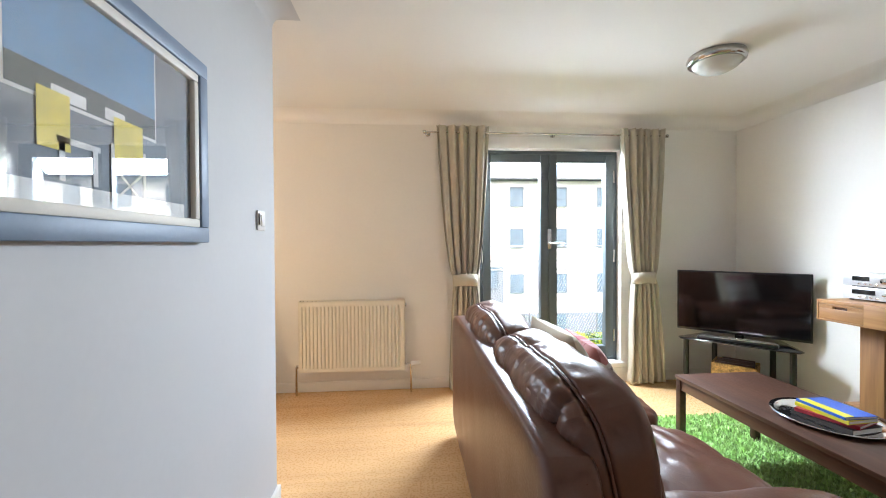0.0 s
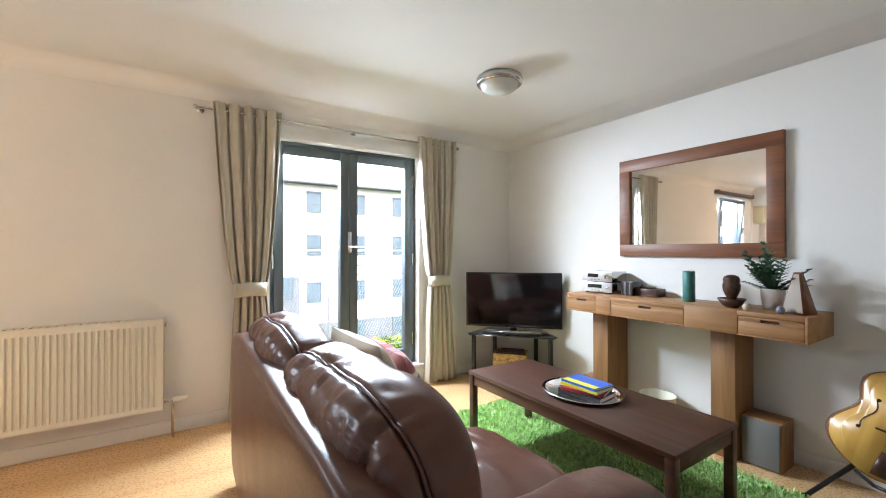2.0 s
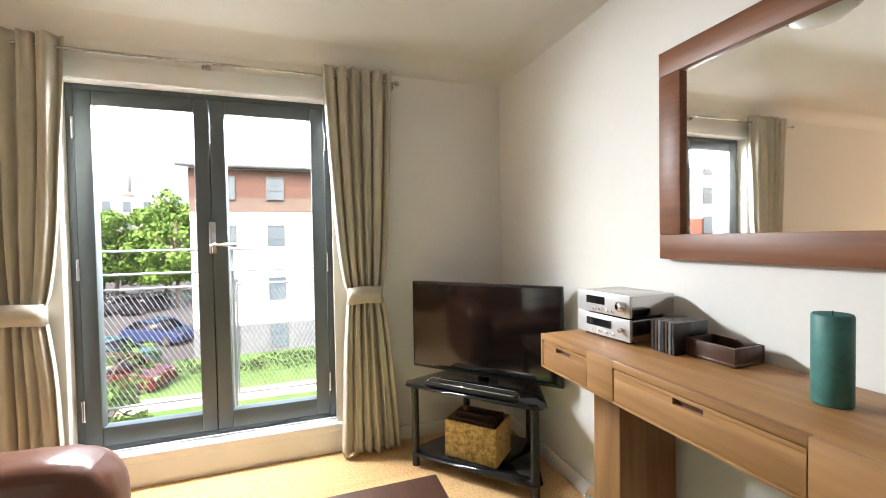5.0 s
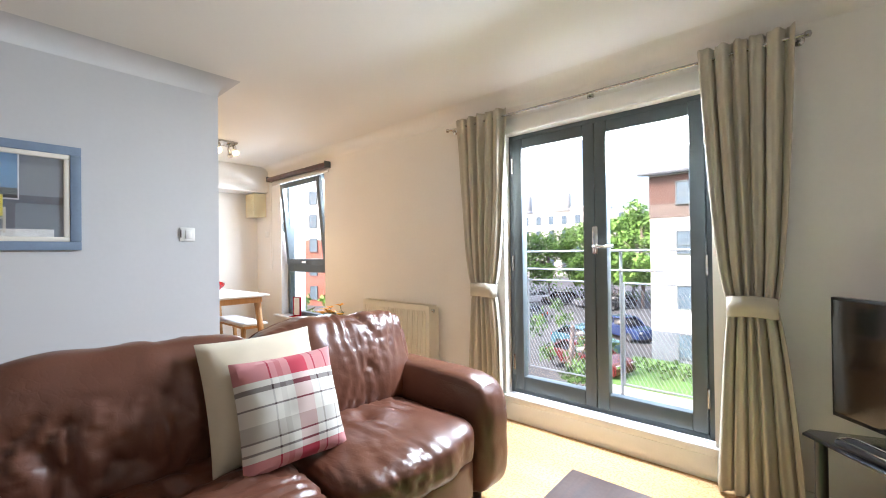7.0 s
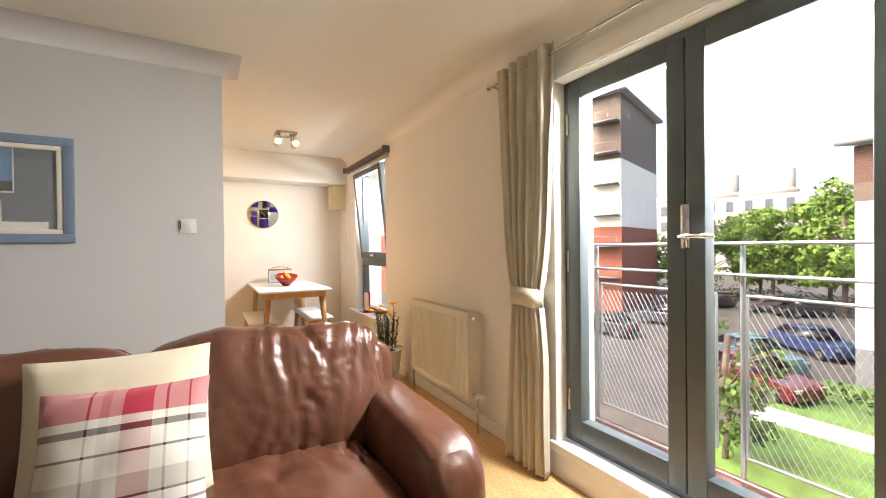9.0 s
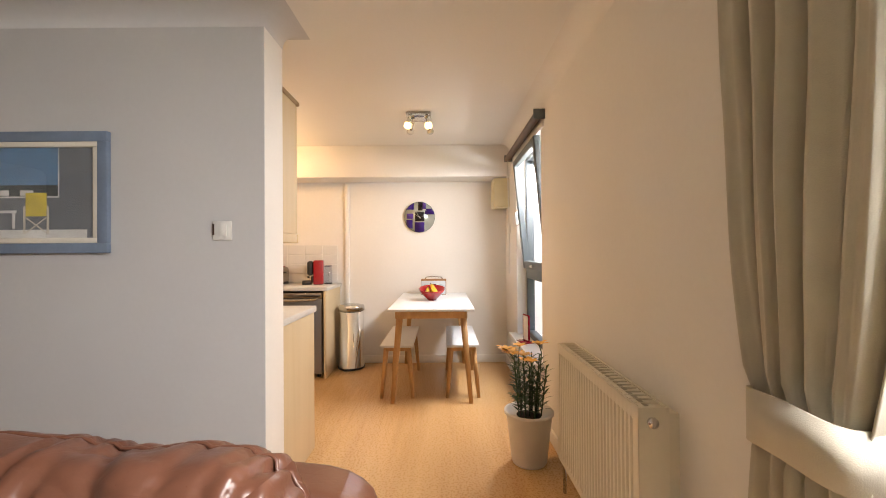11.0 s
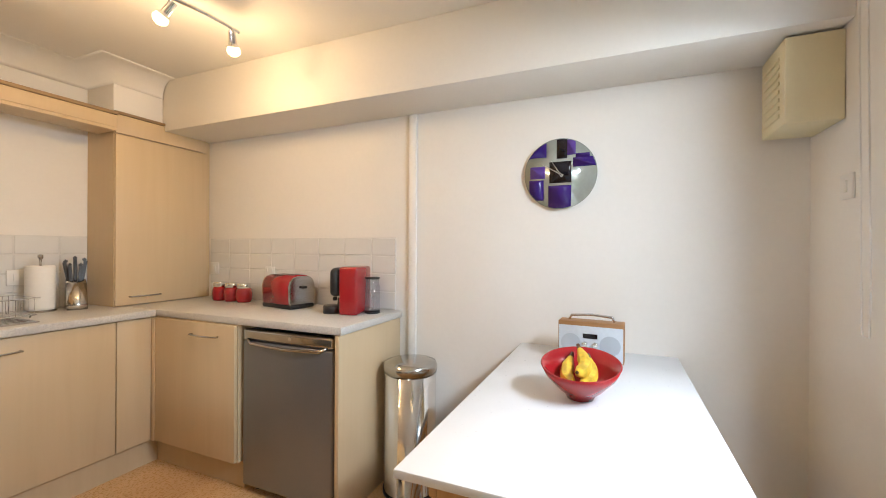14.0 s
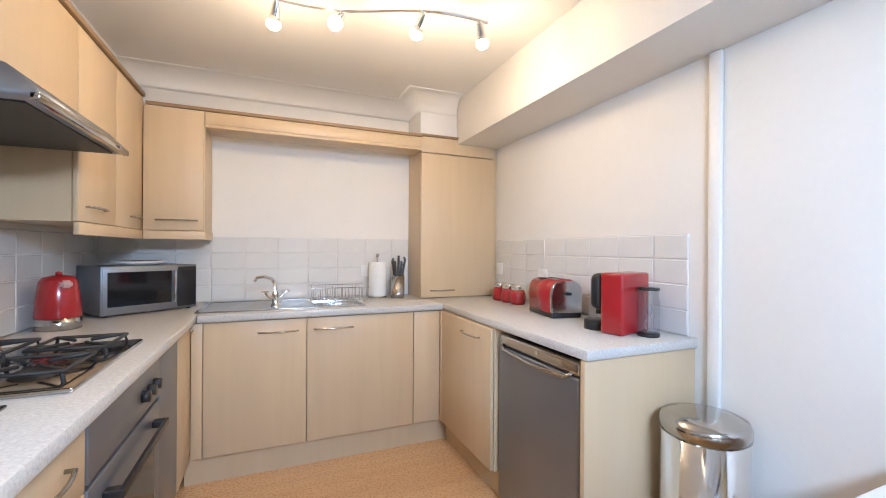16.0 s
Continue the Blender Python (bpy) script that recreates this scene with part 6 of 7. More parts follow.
for z in (0.012, 0.095):
    k = 0.0 if z < 0.05 else 0.012
    g.tube([(-0.17 - k, -0.13, z), (0.17 + k, -0.13, z), (0.17 + k, 0.13, z), (-0.17 - k, 0.13, z), (-0.17 - k, -0.13, z)], 0.0028, 6)
for i in range(15):
    x = -0.16 + 0.32 * i / 14
    g.tube([(x, -0.13, 0.095), (x, -0.13, 0.012), (x, 0.13, 0.012), (x, 0.13, 0.095)], 0.0016, 5)
    if i % 2 == 0:
        g.tube([(x, -0.03, 0.012), (x, -0.03, 0.075), (x, 0.0, 0.075), (x, 0.0, 0.012)], 0.0016, 5)
for x in (-0.15, 0.15):
    for y in (-0.12, 0.12):
        g.cyl((x, y, 0.0), (x, y, 0.014), 0.005, seg=8)
g.done("wires", CHROME, dr)

pr = thing("paper_towel", (-2.33, 0.20, WT + 0.0005), "white paper towel roll on a steel stand", "paper towel")
Geo().lathe([(0, 0), (0.07, 0), (0.07, 0.008), (0.006, 0.01), (0.006, 0.29), (0.012, 0.30), (0.012, 0.315), (0, 0.32)], seg=24).done("stand", STEEL, pr)
Geo().lathe([(0.02, 0.011), (0.060, 0.011), (0.062, 0.02), (0.062, 0.25), (0.060, 0.256), (0.02, 0.256)], seg=28).done("roll", PAPER, pr)
kb = thing("knife_block", (-2.475, 0.24, WT + 0.0005), "steel and black knife block with five knives", "knife block", turn=-20)
wedge = [(-0.075, 0.0), (0.075, 0.0), (0.075, 0.03), (0.02, 0.15), (-0.045, 0.17), (-0.075, 0.06)]
Geo().prism(wedge, -0.045, 0.045, Matrix(((0, 0, 1, 0), (1, 0, 0, 0), (0, 1, 0, 0), (0, 0, 0, 1)))).done("block", STEEL, kb)
for i, (x, y, h) in enumerate(((-0.03, -0.035, 0.13), (0.0, -0.035, 0.14), (0.03, -0.035, 0.12), (-0.016, -0.002, 0.10), (0.018, -0.002, 0.10))):
    g = Geo().tilted(pose(x * 1.3, y - 0.02, 0.155 + h / 2, 12, x * 300), 0.017, 0.024, h, 0.006)
    g.tilted(pose(x * 1.4, y - 0.022 - h * 0.1, 0.155 + h, 12, x * 300), 0.019, 0.028, 0.02, 0.006)
    g.done("knife", BLACK, kb, "black knife grip")

for k in range(3):
    cn = thing("canister", (-3.10, 0.645 + 0.112 * k, WT + 0.0005), "small red storage jar with a steel lid", "jar", "jars on the worktop")
    Geo().lathe([(0, 0), (0.043, 0), (0.050, 0.015), (0.052, 0.05), (0.047, 0.082), (0.040, 0.092), (0, 0.093)], seg=24).done("jar", RED_GLOSS, cn)
    Geo().lathe([(0.041, 0.0925), (0.044, 0.097), (0.044, 0.118), (0.040, 0.124), (0.012, 0.128), (0, 0.128)], seg=24).done("lid", CHROME, cn)
to = thing("toaster", (-3.06, 1.29, WT + 0.0005), "red toaster with polished steel ends", "toaster", turn=-10)
Geo().box(-0.085, -0.14, 0.0, 0.085, 0.14, 0.028, 0.008).done("base", BLACK, to)
arch = [(-0.088, 0.028), (-0.092, 0.12), (-0.086, 0.16), (-0.068, 0.186), (-0.04, 0.197), (0.04, 0.197), (0.068, 0.186), (0.086, 0.16), (0.092, 0.12), (0.088, 0.028)]
along_y = Matrix(((1, 0, 0, 0), (0, 0, 1, 0), (0, 1, 0, 0), (0, 0, 0, 1)))
Geo().prism(arch, -0.118, 0.118, along_y).done("shell", RED_GLOSS, to)
for y0, y1 in ((-0.142, -0.1185), (0.1185, 0.142)):
    g = Geo().prism([(a * 0.975, 0.028 + (b - 0.028) * 0.975) for a, b in arch], y0, y1, along_y)
    bmesh.ops.bevel(g.bm, geom=g.bm.edges[:], offset=0.005, segments=2, affect="EDGES")
    g.done("end_cap", STEEL, to, "polished steel end")
for x in (-0.031, 0.031):
    Geo().box(x - 0.013, -0.10, 0.1972, x + 0.013, 0.10, 0.1985).done("slot", BLACK, to)
Geo().box(-0.018, 0.1425, 0.12, 0.018, 0.158, 0.135, 0.004).done("lever", BLACK, to)

cm = thing("coffee_machine", (-3.03, 1.80, WT + 0.0005), "slim red and black capsule coffee machine with a water tank", "coffee machine", turn=14)
Geo().box(-0.12, -0.05, 0.0, 0.10, 0.055, 0.26, 0.014, 3).done("body", RED_GLOSS, cm)
Geo().box(-0.03, -0.115, 0.095, 0.085, -0.051, 0.255, 0.03, 4).box(-0.01, -0.078, 0.02, 0.05, -0.051, 0.09, 0.004).done("head", BLACK, cm)
Geo().lathe([(0, 0), (0.052, 0), (0.052, 0.04), (0.046, 0.044), (0, 0.044)], (0.02, -0.118, 0), 24).done("drip_tray", BLACK, cm)
Geo().cyl((0.02, -0.105, 0.07), (0.02, -0.105, 0.09), 0.012).done("spout", BLACK, cm)
Geo().lathe([(0.038, 0.012), (0.041, 0.016), (0.043, 0.15), (0.038, 0.155), (0.036, 0.19)], (-0.02, 0.10, 0), 24).done("tank", CLEAR, cm, "clear water tank")
done_each(Geo().lathe([(0, 0), (0.043, 0), (0.043, 0.012), (0, 0.012)], (-0.02, 0.10, 0), 24).lathe([(0, 0.19), (0.042, 0.19), (0.042, 0.2), (0, 0.202)], (-0.02, 0.10, 0), 24), "tank_lid", BLACK, cm)
g = Geo()
for z in (0.05, 0.105):
    g.tube([(-0.02 + 0.03 * math.cos(q * 0.6), 0.10, z + 0.024 * math.sin(q * 0.6)) for q in range(11)], 0.002, 5)
done_each(g, "whisk", CHROME, cm)

ke = thing("kettle", (-0.775, 0.87, WT + 0.0005), "red and steel electric kettle", "kettle", turn=-75)
Geo().lathe([(0, 0), (0.078, 0), (0.078, 0.05), (0, 0.05)], seg=32).done("base", STEEL, ke)
Geo().lathe([(0.078, 0.051), (0.080, 0.055), (0.074, 0.13), (0.064, 0.205), (0.055, 0.222), (0.02, 0.232), (0, 0.233)], seg=32).done("jug", RED_GLOSS, ke)
g = Geo().tube([(0.06, 0.03, 0.20), (0.09, 0.05, 0.205), (0.10, 0.055, 0.15), (0.085, 0.045, 0.08)], 0.010, 8)
g.lathe([(0, 0.23), (0.012, 0.232), (0.01, 0.245), (0, 0.248)], seg=12)
g.done("grip", RED_GLOSS, ke)
Geo().tilted(pose(-0.062, -0.03, 0.195, 0, -20, 20), 0.03, 0.04, 0.03, 0.008).done("spout", paint("pale spout", (0.55, 0.35, 0.32), 0.4), ke)
mw = thing("microwave", (-0.935, 0.365, WT + 0.0005), "steel microwave oven with a dark glass door", "microwave", turn=217)
Geo().box(-0.23, -0.15, 0.008, 0.23, 0.15, 0.255, 0.004).done("case", DULL_STEEL, mw)
Geo().box(-0.225, -0.158, 0.02, 0.12, -0.151, 0.245, 0.002).done("door", DULL_STEEL, mw)
Geo().box(-0.205, -0.161, 0.05, 0.09, -0.1585, 0.225).done("window", BLACK_GLASS, mw)
Geo().box(0.125, -0.157, 0.02, 0.225, -0.151, 0.245, 0.002).box(0.14, -0.1595, 0.19, 0.21, -0.1575, 0.225).done("panel", BLACK, mw)
Geo().cyl((0.105, -0.17, 0.05), (0.105, -0.17, 0.225), 0.007, seg=10).box(0.10, -0.17, 0.05, 0.11, -0.157, 0.06).box(0.10, -0.17, 0.215, 0.11, -0.157, 0.225).done("handle", CHROME, mw)
g = Geo()
for x in (-0.2, 0.2):
    for y in (-0.12, 0.12):
        g.cyl((x, y, 0), (x, y, 0.01), 0.012)
done_each(g, "foot", BLACK, mw)
pt = thing("plate", (-0.935, 0.365, WT + 0.256), "white plate lying on the microwave", "plate")
Geo().lathe([(0, 0), (0.08, 0), (0.13, 0.018), (0.128, 0.022), (0.08, 0.006), (0, 0.005)], seg=36).done("dish", POT_WHITE, pt)
wb = thing("wooden_jar", (-0.74, 1.26, WT + 0.0005), "pale turned wooden pepper mill", "mill")
Geo().lathe([(0, 0), (0.03, 0), (0.03, 0.03), (0.022, 0.05), (0.026, 0.09), (0.02, 0.12), (0.024, 0.15), (0.012, 0.17), (0, 0.175)], seg=20).done("body", TABLE_LEG, wb)

# glazed tiles above the worktops
tile_mesh = {}


def splashback(name, m, length, rows=4, tw=0.198, th=0.1035):
    t = tagged(new(name), "white glazed tiled splashback", "tiles", kind="structure")
    t.matrix_basis = m
    Geo().box(0, -0.006, 0, length, -0.0005, rows * (th + 0.003), 0.0).done("grout", GROUT, t)
    for r in range(rows):
        x = 0.0
        while x < length - 0.02:
            w = round(min(tw, length - x), 4)
            if w not in tile_mesh:
                g = Geo().box(0.0015, -0.0105, 0.0015, w - 0.0015, -0.0005, th - 0.0015, 0.0018, 1)
                o = g.done("tile", TILE, t)
                tile_mesh[w] = o.data
            else:
                o = new("tile", tile_mesh[w])
                o.parent = t
            o.location = (x, 0, r * (th + 0.003))
            x += tw + 0.003
    return t


splashback("splashback_back", pose(PX0 - 0.002, SOUTH, WT + 0.001, 0, 0, 180), 1.948)
splashback("splashback_end", pose(WEST, 0.385, WT + 0.001, 0, 0, 90), 1.57)
splashback("splashback_hob", pose(PX0, 2.33, WT + 0.001, 0, 0, -90), 2.24)

# outside ------------------------------------------------------------------
GZ = -4.8
ASPHALT = material("asphalt", (0.055, 0.055, 0.057), 0.85, var=0.25, scale=0.6, bump=0.3, bscale=30)
GRASS = material("grass", (0.07, 0.15, 0.03), 0.9, var=0.4, scale=1.5, bump=0.5, bscale=20)
RENDER_WHITE = material("white render", (0.74, 0.73, 0.70), 0.85, var=0.04, scale=0.7)
RENDER_GREY = material("grey render", (0.12, 0.135, 0.155), 0.85, var=0.08, scale=0.7)
SLATE = material("grey roofing", (0.16, 0.17, 0.19), 0.6, var=0.12, scale=2)
CLADDING = wood("red cedar cladding", (0.065, 0.030, 0.022), (0.11, 0.05, 0.036), 0, rough=0.6, ring=3)
CLAD_DARK = wood("weathered cladding", (0.08, 0.06, 0.055), (0.16, 0.12, 0.10), 0, rough=0.7, ring=3)
BRICK = material("red brick", (0.24, 0.08, 0.055), 0.85, var=0.2, scale=2.5, bump=0.3, bscale=14)
OLD_STONE = material("old sandstone", (0.42, 0.40, 0.37), 0.9, var=0.12, scale=0.5)
PANE_FAR = material("far window pane", (0.09, 0.125, 0.16), 0.2, var=0.3, scale=2)
CANOPY = material("fresh foliage", (0.095, 0.19, 0.028), 0.7, var=0.5, scale=1.2)
HEDGE = material("shrub foliage", (0.05, 0.10, 0.02), 0.8, var=0.5, scale=2)
structure(Geo().box(-400, 5.2, GZ - 1, 400, 900, GZ), "ground", ASPHALT, "grey tarmac car park and road", "ground")

# balcony rail
rl = thing("balcony_rail", (0, 4.30, 0), "steel guard rail with two expanded-mesh panels", "railing")
g = Geo()
for z in (1.22, 1.08):
    g.cyl((0.55, 0, z), (2.42, 0, z), 0.008, seg=8)
for x in (0.72, 1.50, 2.30):
    g.cyl((x, 0.02, 0.139), (x, 0.02, 1.22), 0.012, seg=8)
for x0, x1 in ((0.77, 1.40), (1.525, 2.24)):
    for z in (0.99, 0.28):
        g.cyl((x0, 0, z), (x1, 0, z), 0.007, seg=8)
    for x in (x0, x1):
        g.cyl((x, 0, 0.28), (x, 0, 0.99), 0.007, seg=8)
g.cyl((0.55, 0, 0.17), (2.42, 0, 0.17), 0.007, seg=8)
for x in (0.55, 2.42):
    g.tube([(x, 0, 0.139), (x, 0, 1.22), (x, -0.14, 1.22)], 0.01, 8)
GALV = paint("galvanised steel", (0.35, 0.36, 0.37), 0.45, metal=0.7)
g.done("bars", GALV, rl)
for x0, x1 in ((0.77, 1.40), (1.525, 2.24)):
    g = Geo()
    p, q = 0.028, 0.052
    nx, nz = int((x1 - x0) / p), int(0.71 / q)
    for i in range(nx):
        for j in range(nz):
            a, z = x0 + p * i, 0.28 + q * j
            for (ax, az), (bx, bz) in (((a, z), (a + p / 2, z + q / 2)), ((a + p / 2, z + q / 2), (a + p, z)), ((a, z + q), (a + p / 2, z + q / 2)), ((a + p / 2, z + q / 2), (a + p, z + q))):
                w = 0.0011
                g.quad((ax, -0.002, az - w), (bx, -0.002, bz - w), (bx, 0.002, bz + w), (ax, 0.002, az + w))
    g.done("mesh_panel", GALV, rl, smooth=False)["kind"] = "stuff"
structure(Geo().box(0.5, OUT, 0.0, 2.45, 4.40, 0.14, 0.01), "ledge", BRICK, "reddish outer ledge under the french window", "ledge")
structure(Geo().box(WEST - 0.15, OUT + 0.001, GZ, EAST + 0.15, OUT + 0.03, -0.13), "outer_wall_below", RENDER_WHITE, "white rendered outer wall", "wall")
structure(Geo().box(-3.35, OUT, -0.10, KX0, 4.21, 2.9, 0.004), "outer_reveal", RENDER_WHITE, "white rendered reveal beside the kitchen window", "wall")


def window_unit(w, h, mat=GREY_PAINT, split=0.62):
    """A far window: frame, mid rail and panes, in one small mesh each."""
    f = Geo().box(-w / 2, -0.06, 0, -w / 2 + 0.07, 0.02, h).box(w / 2 - 0.07, -0.06, 0, w / 2, 0.02, h).box(-w / 2 + 0.07, -0.06, h - 0.07, w / 2 - 0.07, 0.02, h)
    f.box(-w / 2 + 0.07, -0.06, 0, w / 2 - 0.07, 0.02, 0.07).box(-w / 2 + 0.07, -0.05, h * (1 - split), w / 2 - 0.07, 0.02, h * (1 - split) + 0.06)
    return f


def block(name, label, m, length, depth, z1, bands_, wins, roof, group="buildings outside"):
    """A building: its front along local x, at y 0; stacked wall bands; windows by (x, z, w, h)."""
    t = tagged(new(name), label, "building", group)
    t.matrix_basis = m
    for z0, zz, x0, x1, mat, out in bands_:
        Geo().box(x0, -out, z0, x1, depth, zz).done("wall", mat, t)
    protos = {}
    for x, z, w, h, out in wins:
        if (w, h) not in protos:
            a = window_unit(w, h).done("window", GREY_PAINT, t)
            b = Geo().box(-w / 2 + 0.06, -0.02, 0.06, w / 2 - 0.06, 0.0, h - 0.06).done("pane", PANE_FAR, a)
            protos[(w, h)] = (a.data, b.data)
        else:
            a = new("window", protos[(w, h)][0])
            a.parent = t
            b = new("pane", protos[(w, h)][1])
            b.parent = a
        a.location = (x, -out - 0.02, z)
    roof(t)
    return t


def shed_roof(x0, x1, depth, z, over=0.5, rise=1.6):
    def make(t):
        g = Geo()
        a = [(x0 - over, -over, z), (x1 + over, -over, z), (x1 + over, depth + over, z + rise), (x0 - over, depth + over, z + rise)]
        lo = [g.bm.verts.new(p) for p in a]
        hi = [g.bm.verts.new((x, y, zz + 0.18)) for x, y, zz in a]
        for i in range(4):
            g.bm.faces.new((lo[i], lo[(i + 1) % 4], hi[(i + 1) % 4], hi[i]))
        g.bm.faces.new(lo[::-1])
        g.bm.faces.new(hi)
        g.done("roof", SLATE, t)
    return make


wins = []
for cx in (-1.9, 0.5, 3.8, 6.95, 9.75, 12.6, 15.4, 18.2, 21, 24, 27):
    for z in (3.55, 0.95, -1.9, -4.45):
        if cx in (3.8,) and z < -1:
            continue
        wins.append((cx + 3.6, z - GZ, 0.9, 1.25, 0.04 if (z > 3 and cx < 3) else 0.0))
for z in (-1.55, -4.2):
    wins.append((8.6, z - GZ, 1.5, 1.35, 0.05))
E_ = -GZ
block("apartment_block", "white rendered four-storey apartment block with a dark base", pose(-3.6, 25.4, GZ), 36, 11, 10,
      [(0, 1.65, 0, 36, RENDER_GREY, 0.0), (1.65, 10.0, 0, 36, RENDER_WHITE, 0.0), (7.7, 8.45, -0.02, 6.5, CLAD_DARK, 0.03), (8.45, 9.95, -0.02, 6.5, CLADDING, 0.03),
       (0.02, 4.6, 7.4, 9.7, RENDER_GREY, 0.04)],
      wins, shed_roof(0, 36, 11, 10.0))
wins = []
for k, cx in enumerate((1.5, 4.5, 8.5, 11.5, 16, 20, 24, 28)):
    for f in range(7):
        wins.append((cx, 0.7 + 2.75 * f, 1.1 if k % 2 else 1.3, 1.6, 0.05))


def hip(t):
    g = Geo().prism([(-0.6, -0.6), (32.6, -0.6), (32.6, 12.6), (-0.6, 12.6)], 19.3, 19.5)
    lo = [g.bm.verts.new(p) for p in ((-0.6, -0.6, 19.5), (32.6, -0.6, 19.5), (32.6, 12.6, 19.5), (-0.6, 12.6, 19.5))]
    hi = [g.bm.verts.new(p) for p in ((5, 5, 21.4), (27, 5, 21.4), (27, 7, 21.4), (5, 7, 21.4))]
    for i in range(4):
        g.bm.faces.new((lo[i], lo[(i + 1) % 4], hi[(i + 1) % 4], hi[i]))
    g.bm.faces.new(hi)
    g.done("roof", SLATE, t)
    for f in range(1, 7):
        done_each(Geo().box(29.6, -0.9, 2.75 * f + 0.3, 31.9, -0.06, 2.75 * f + 0.42).box(29.6, -0.9, 2.75 * f + 1.2, 31.9, -0.86, 2.75 * f + 1.26).box(29.6, -0.9, 2.75 * f + 0.42, 29.66, -0.86, 2.75 * f + 1.2).box(31.84, -0.9, 2.75 * f + 0.42, 31.9, -0.86, 2.75 * f + 1.2), "balcony", SLATE, t)


block("apartment_block", "seven-storey block, brick base, white walls, timber-clad top", pose(-50.8, 23.2, GZ, 0, 0, 19), 32, 12, 19,
      [(0, 7.6, 0, 32, BRICK, 0.0), (7.6, 13.6, 0, 32, RENDER_WHITE, 0.03), (13.6, 16.4, 0, 20, RENDER_WHITE, 0.03), (13.6, 16.4, 20, 32, CLAD_DARK, 0.03), (16.4, 19.3, 0, 32, CLAD_DARK, 0.03)],
      wins, hip)


def tenement(t):
    g = Geo()
    for x in (3, 12, 22, 31):
        g.box(x, 3, 15, x + 1.6, 6, 20).box(x - 6, 0.5, 15, x + 2, 7, 16.2)
    done_each(g, "chimney", OLD_STONE, t)


block("tenement", "pale old stone tenement with chimney stacks", pose(-62, 88, GZ, 0, 0, 8), 40, 9, 15, [(0, 15, 0, 40, OLD_STONE, 0)],
      [(2 + 3.1 * i, 2 + 3.4 * f, 1.2, 2.0, 0.03) for i in range(12) for f in range(4)], tenement)


def tree(at, height, spread, seed, crown=CANOPY, low=0.28, n=5600):
    t = thing("tree", at, "broad leafy tree in fresh green leaf", "tree", "trees by the car park")
    rnd = random.Random(seed)
    g = Geo()
    g.tube([(0, 0, 0), (0.1, 0.05, height * 0.25), (-0.05, 0.1, height * 0.5), (0.1, 0, height * 0.8)], height * 0.018, 7)
    tips = []
    for k in range(9):
        a, z = k * 2.4, height * rnd.uniform(low, 0.6)
        p1 = Vector((math.cos(a) * spread * 0.7, math.sin(a) * spread * 0.7, z + height * rnd.uniform(0.1, 0.28)))
        g.tube([(0, 0, z), p1 * 0.5 + Vector((0, 0, z * 0.5 + 0.3)), p1], height * 0.007, 5)
        tips.append(p1)
    g.done("trunk", CLAD_DARK, t)
    g = Geo()
    clumps = []
    for k in range(34):
        a, r = rnd.uniform(0, 6.28), spread * rnd.uniform(0.1, 0.95) ** 0.6
        z = height * rnd.uniform(low, 0.97)
        r *= math.sqrt(max(0.08, 1 - ((z / height - 0.55) / 0.47) ** 2))
        clumps.append((Vector((math.cos(a) * r, math.sin(a) * r, z)), spread * rnd.uniform(0.18, 0.36)))
    for _ in range(n):
        c, r = rnd.choice(clumps)
        d = Vector((rnd.gauss(0, 1), rnd.gauss(0, 1), rnd.gauss(0, 0.8))).normalized() * r * rnd.uniform(0.5, 1.05)
        p = c + d
        s = height * rnd.uniform(0.012, 0.028)
        u = Vector((rnd.gauss(0, 1), rnd.gauss(0, 1), rnd.gauss(0, 1))).normalized()
        v = u.cross(d).normalized()
        g.quad(p - u * s, p + v * s * 0.6, p + u * s, p - v * s * 0.6)
    g.done("crown", crown, t, smooth=False)["kind"] = "stuff"
    return t


tree((-9.6, 46, GZ), 10.5, 3.4, 1)
tree((-15.5, 49, GZ), 9.2, 3.8, 2)
tree((-21.5, 49, GZ), 8.2, 4.0, 3)
tree((-27.5, 47, GZ), 8.0, 4.0, 8)
tree((-12.5, 53, GZ), 10.0, 4.2, 5)
tree((-18.5, 54, GZ), 9.0, 4.2, 6)
tree((-3.4, 14.5, GZ), 4.4, 1.4, 7, HEDGE, 0.15, 1200)
tree((-13.2, 10.2, GZ), 4.6, 1.5, 9, CANOPY, 0.15, 1500)


def shrubs(name, x0, y0, x1, y1, h, seed, n=3000, mat=HEDGE):
    rnd = random.Random(seed)
    g = Geo()
    for _ in range(n):
        x, y = rnd.uniform(x0, x1), rnd.uniform(y0, y1)
        top = h * (0.6 + 0.4 * noise.noise(Vector((x * 0.9, y * 0.9, seed))))
        p = Vector((x, y, GZ + rnd.uniform(0, 1) ** 0.5 * max(0.1, top)))
        u = Vector((rnd.gauss(0, 1), rnd.gauss(0, 1), rnd.gauss(0, 1))).normalized()
        v = u.cross(Vector((0.3, 0.5, 0.8))).normalized()
        s = rnd.uniform(0.06, 0.15)
        g.quad(p - u * s, p + v * s * 0.7, p + u * s, p - v * s * 0.7)
    return tagged(g.done(name, mat, smooth=False), "low mixed green shrubs along the car park", "shrubs", kind="stuff")


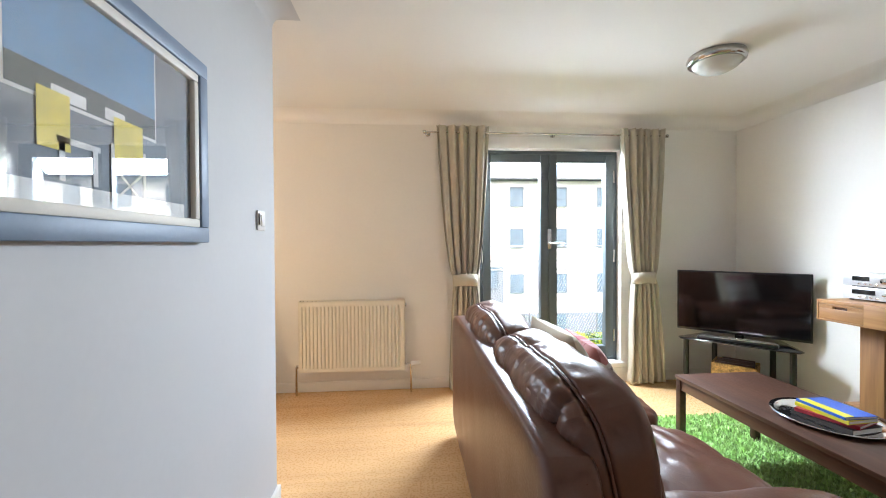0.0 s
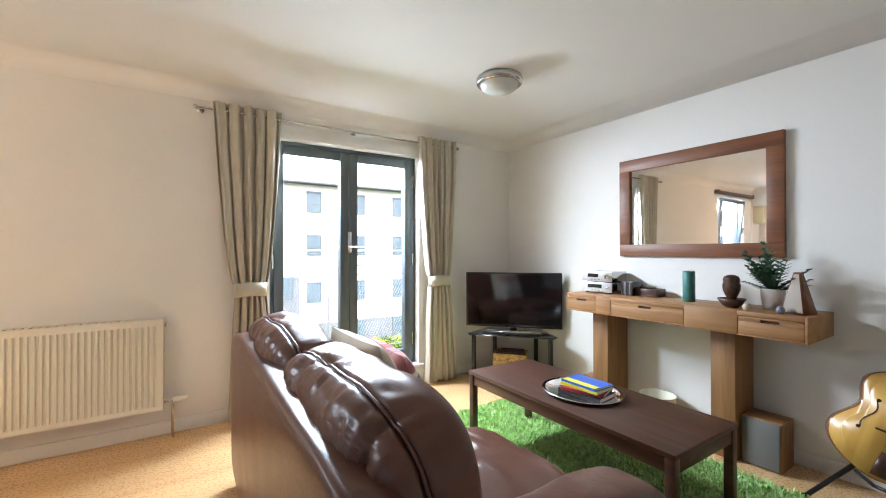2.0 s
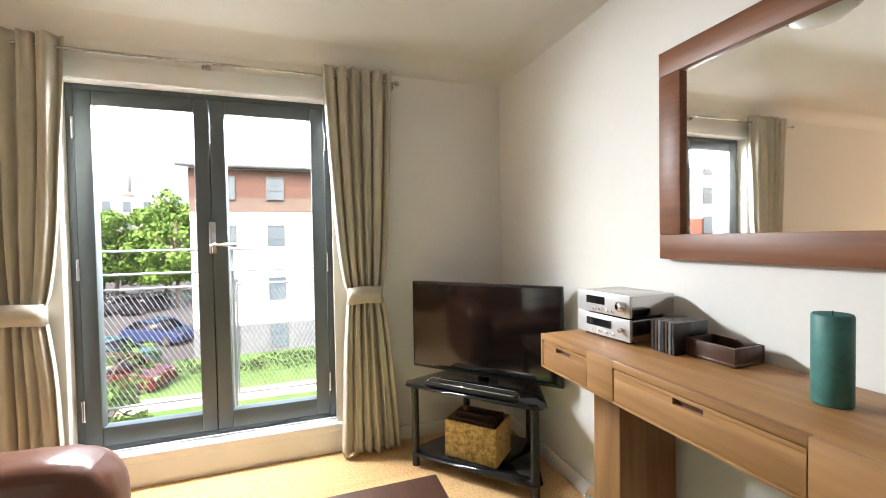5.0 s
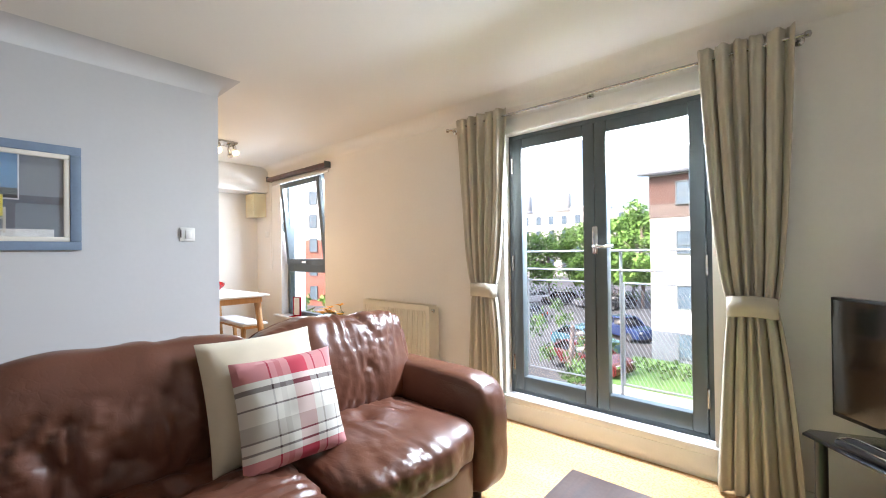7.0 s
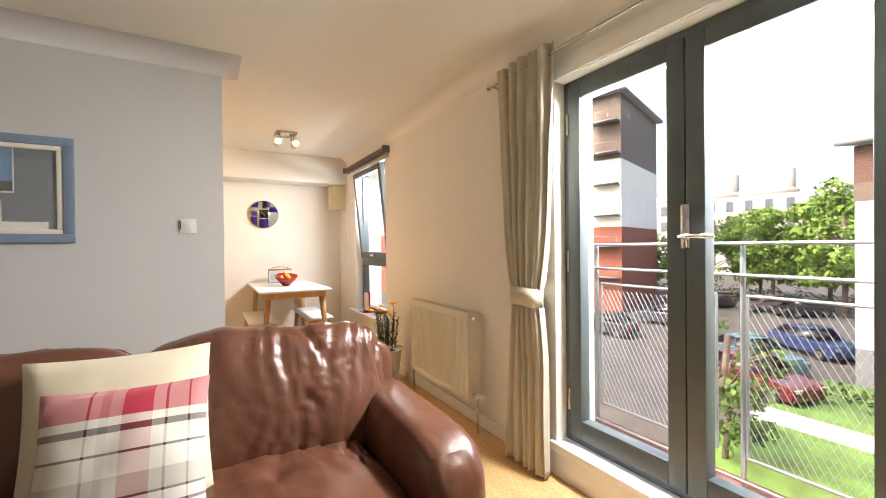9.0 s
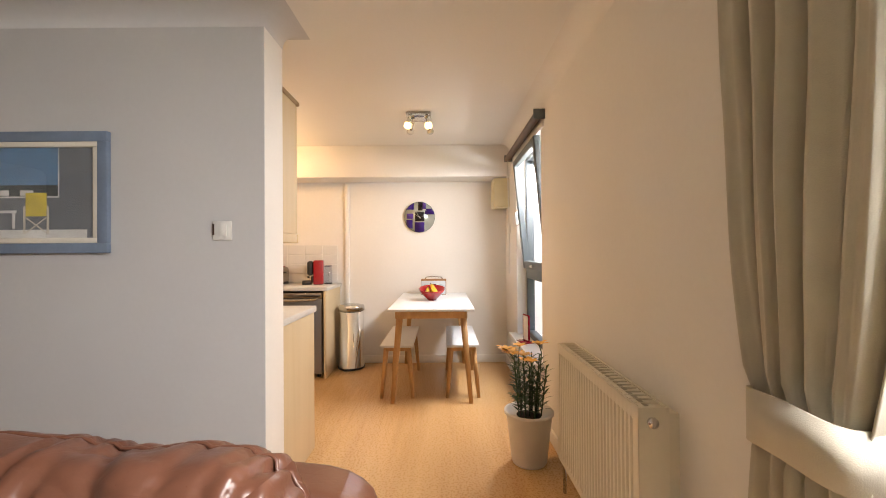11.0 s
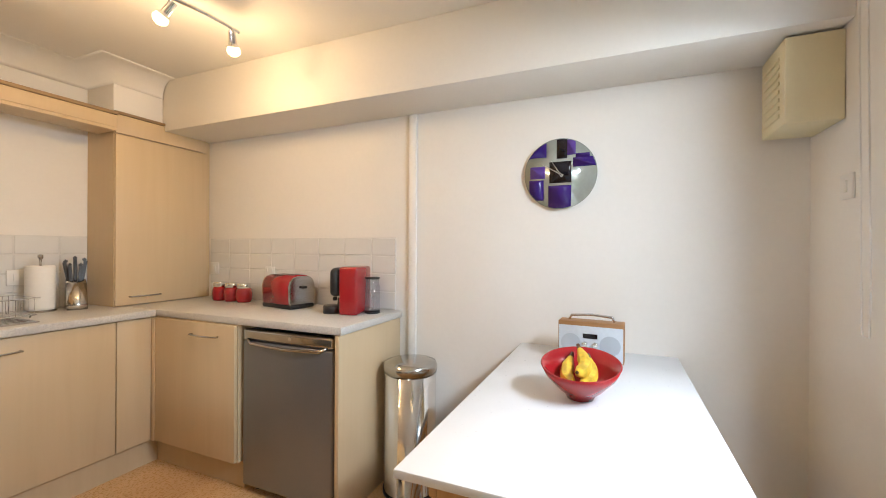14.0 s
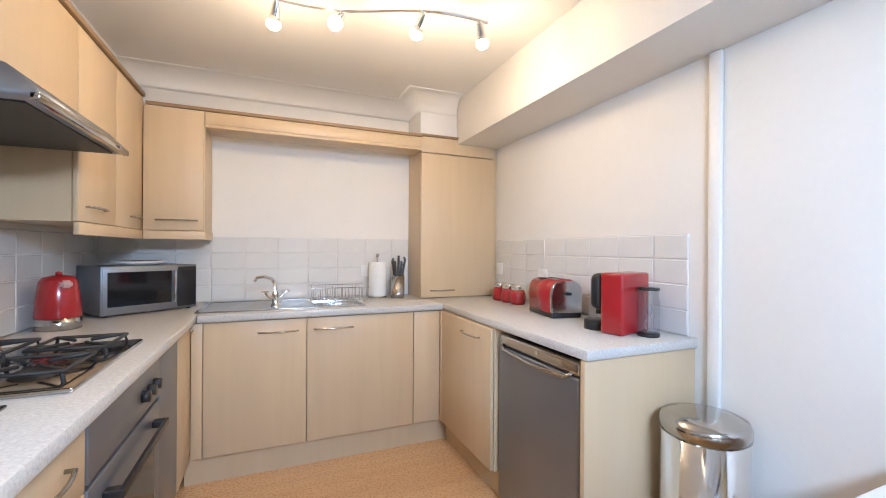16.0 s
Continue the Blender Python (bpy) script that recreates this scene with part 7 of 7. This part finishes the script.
shrubs("shrubs", -3.5, 21.5, 26, 23.2, 1.2, 1)
shrubs("shrubs", -34, 50, -4, 51.5, 2.2, 2)
shrubs("shrubs", -30, 9.0, -18, 12, 1.6, 3, mat=CANOPY)
structure(Geo().box(-4.5, 11, GZ + 0.01, 40, 25.3, GZ + 0.12, 0.03), "lawn", GRASS, "mown green lawn in front of the block", "lawn")
structure(Geo().box(-4.5, 18.2, GZ + 0.122, 40, 19.6, GZ + 0.14), "footpath", paint("pale paving", (0.36, 0.35, 0.33), 0.9, var=0.15), "pale paved footpath", "path")
yb = shrubs("shrubs", -24, 29, -20.5, 30.5, 1.0, 4, 900, paint("yellow green shrub", (0.42, 0.42, 0.02), 0.8, var=0.3))
yb["label"] = "bright yellow-green shrub beside the brick block"
yb2 = shrubs("shrubs", 8.5, 22.0, 13, 23.4, 1.3, 6, 1200, paint("golden shrub", (0.38, 0.42, 0.02), 0.8, var=0.3))
yb2["label"] = "golden green shrub against the dark base wall"


def car(at, turn, col, nm):
    t = thing("car", at, nm + " parked hatchback car", "car", "parked cars", turn=turn)
    m = paint("car paint " + nm, col, 0.25, metal=0.2, coat=0.6)
    up = Matrix(((1, 0, 0, 0), (0, 0, -1, 0), (0, 1, 0, 0), (0, 0, 0, 1)))
    low = [(-2.05, 0.25), (-2.1, 0.55), (-2.0, 0.82), (-1.0, 0.95), (1.75, 0.98), (2.02, 0.85), (2.08, 0.4), (1.95, 0.25)]
    b = Geo().prism(low, -0.85, 0.85, up)
    bmesh.ops.bevel(b.bm, geom=b.bm.edges[:], offset=0.07, segments=2, affect="EDGES")
    b.done("body", m, t)
    cab = [(-1.05, 0.93), (-0.35, 1.40), (0.9, 1.45), (1.65, 1.0), (1.7, 0.93)]
    Geo().prism(cab, -0.72, 0.72, up).done("windows", BLACK_GLASS, t)
    g = Geo().box(-0.38, -0.70, 1.40, 0.92, 0.70, 1.47, 0.03)
    for s in (-0.73, 0.73):
        g.tube([(-1.08, s, 0.94), (-0.37, s * 0.97, 1.42), (0.9, s * 0.97, 1.46), (1.66, s, 1.0)], 0.035, 6).cyl((0.25, s, 0.95), (0.2, s * 0.98, 1.43), 0.04, seg=6)
    g.done("roof", m, t)
    for x in (-1.3, 1.3):
        for s in (-1, 1):
            w = Geo().cyl((x, s * 0.68, 0.31), (x, s * 0.87, 0.31), 0.31, seg=20).done("wheel", BLACK, t)
            Geo().cyl((x, s * 0.86, 0.31), (x, s * 0.885, 0.31), 0.19, seg=14).done("rim", STEEL, w)
    done_each(Geo().box(-2.11, -0.75, 0.62, -2.02, -0.45, 0.76, 0.02).box(-2.11, 0.45, 0.62, -2.02, 0.75, 0.76, 0.02), "headlamp", CHROME, t)
    done_each(Geo().box(2.0, -0.78, 0.65, 2.07, -0.5, 0.85, 0.02).box(2.0, 0.5, 0.65, 2.07, 0.78, 0.85, 0.02), "tail_lamp", paint("red lamp " + nm, (0.4, 0.01, 0.01), 0.2), t)


car((-17.5, 44, GZ), 60, (0.03, 0.03, 0.035), "black")
car((-14.2, 44.5, GZ), 60, (0.12, 0.12, 0.13), "grey")
car((-20.8, 43.5, GZ), 60, (0.35, 0.35, 0.36), "silver")
car((-11.6, 44, GZ), 65, (0.02, 0.02, 0.025), "dark")
car((-6.6, 30.5, GZ), 150, (0.02, 0.04, 0.12), "blue")
car((-7.2, 25.2, GZ), 160, (0.05, 0.12, 0.15), "teal")
car((-5.6, 21.5, GZ), 165, (0.10, 0.015, 0.015), "dark red")
car((-16.0, 25.5, GZ), 10, (0.03, 0.03, 0.035), "charcoal")
car((-15.5, 32.0, GZ), 10, (0.05, 0.06, 0.08), "navy")
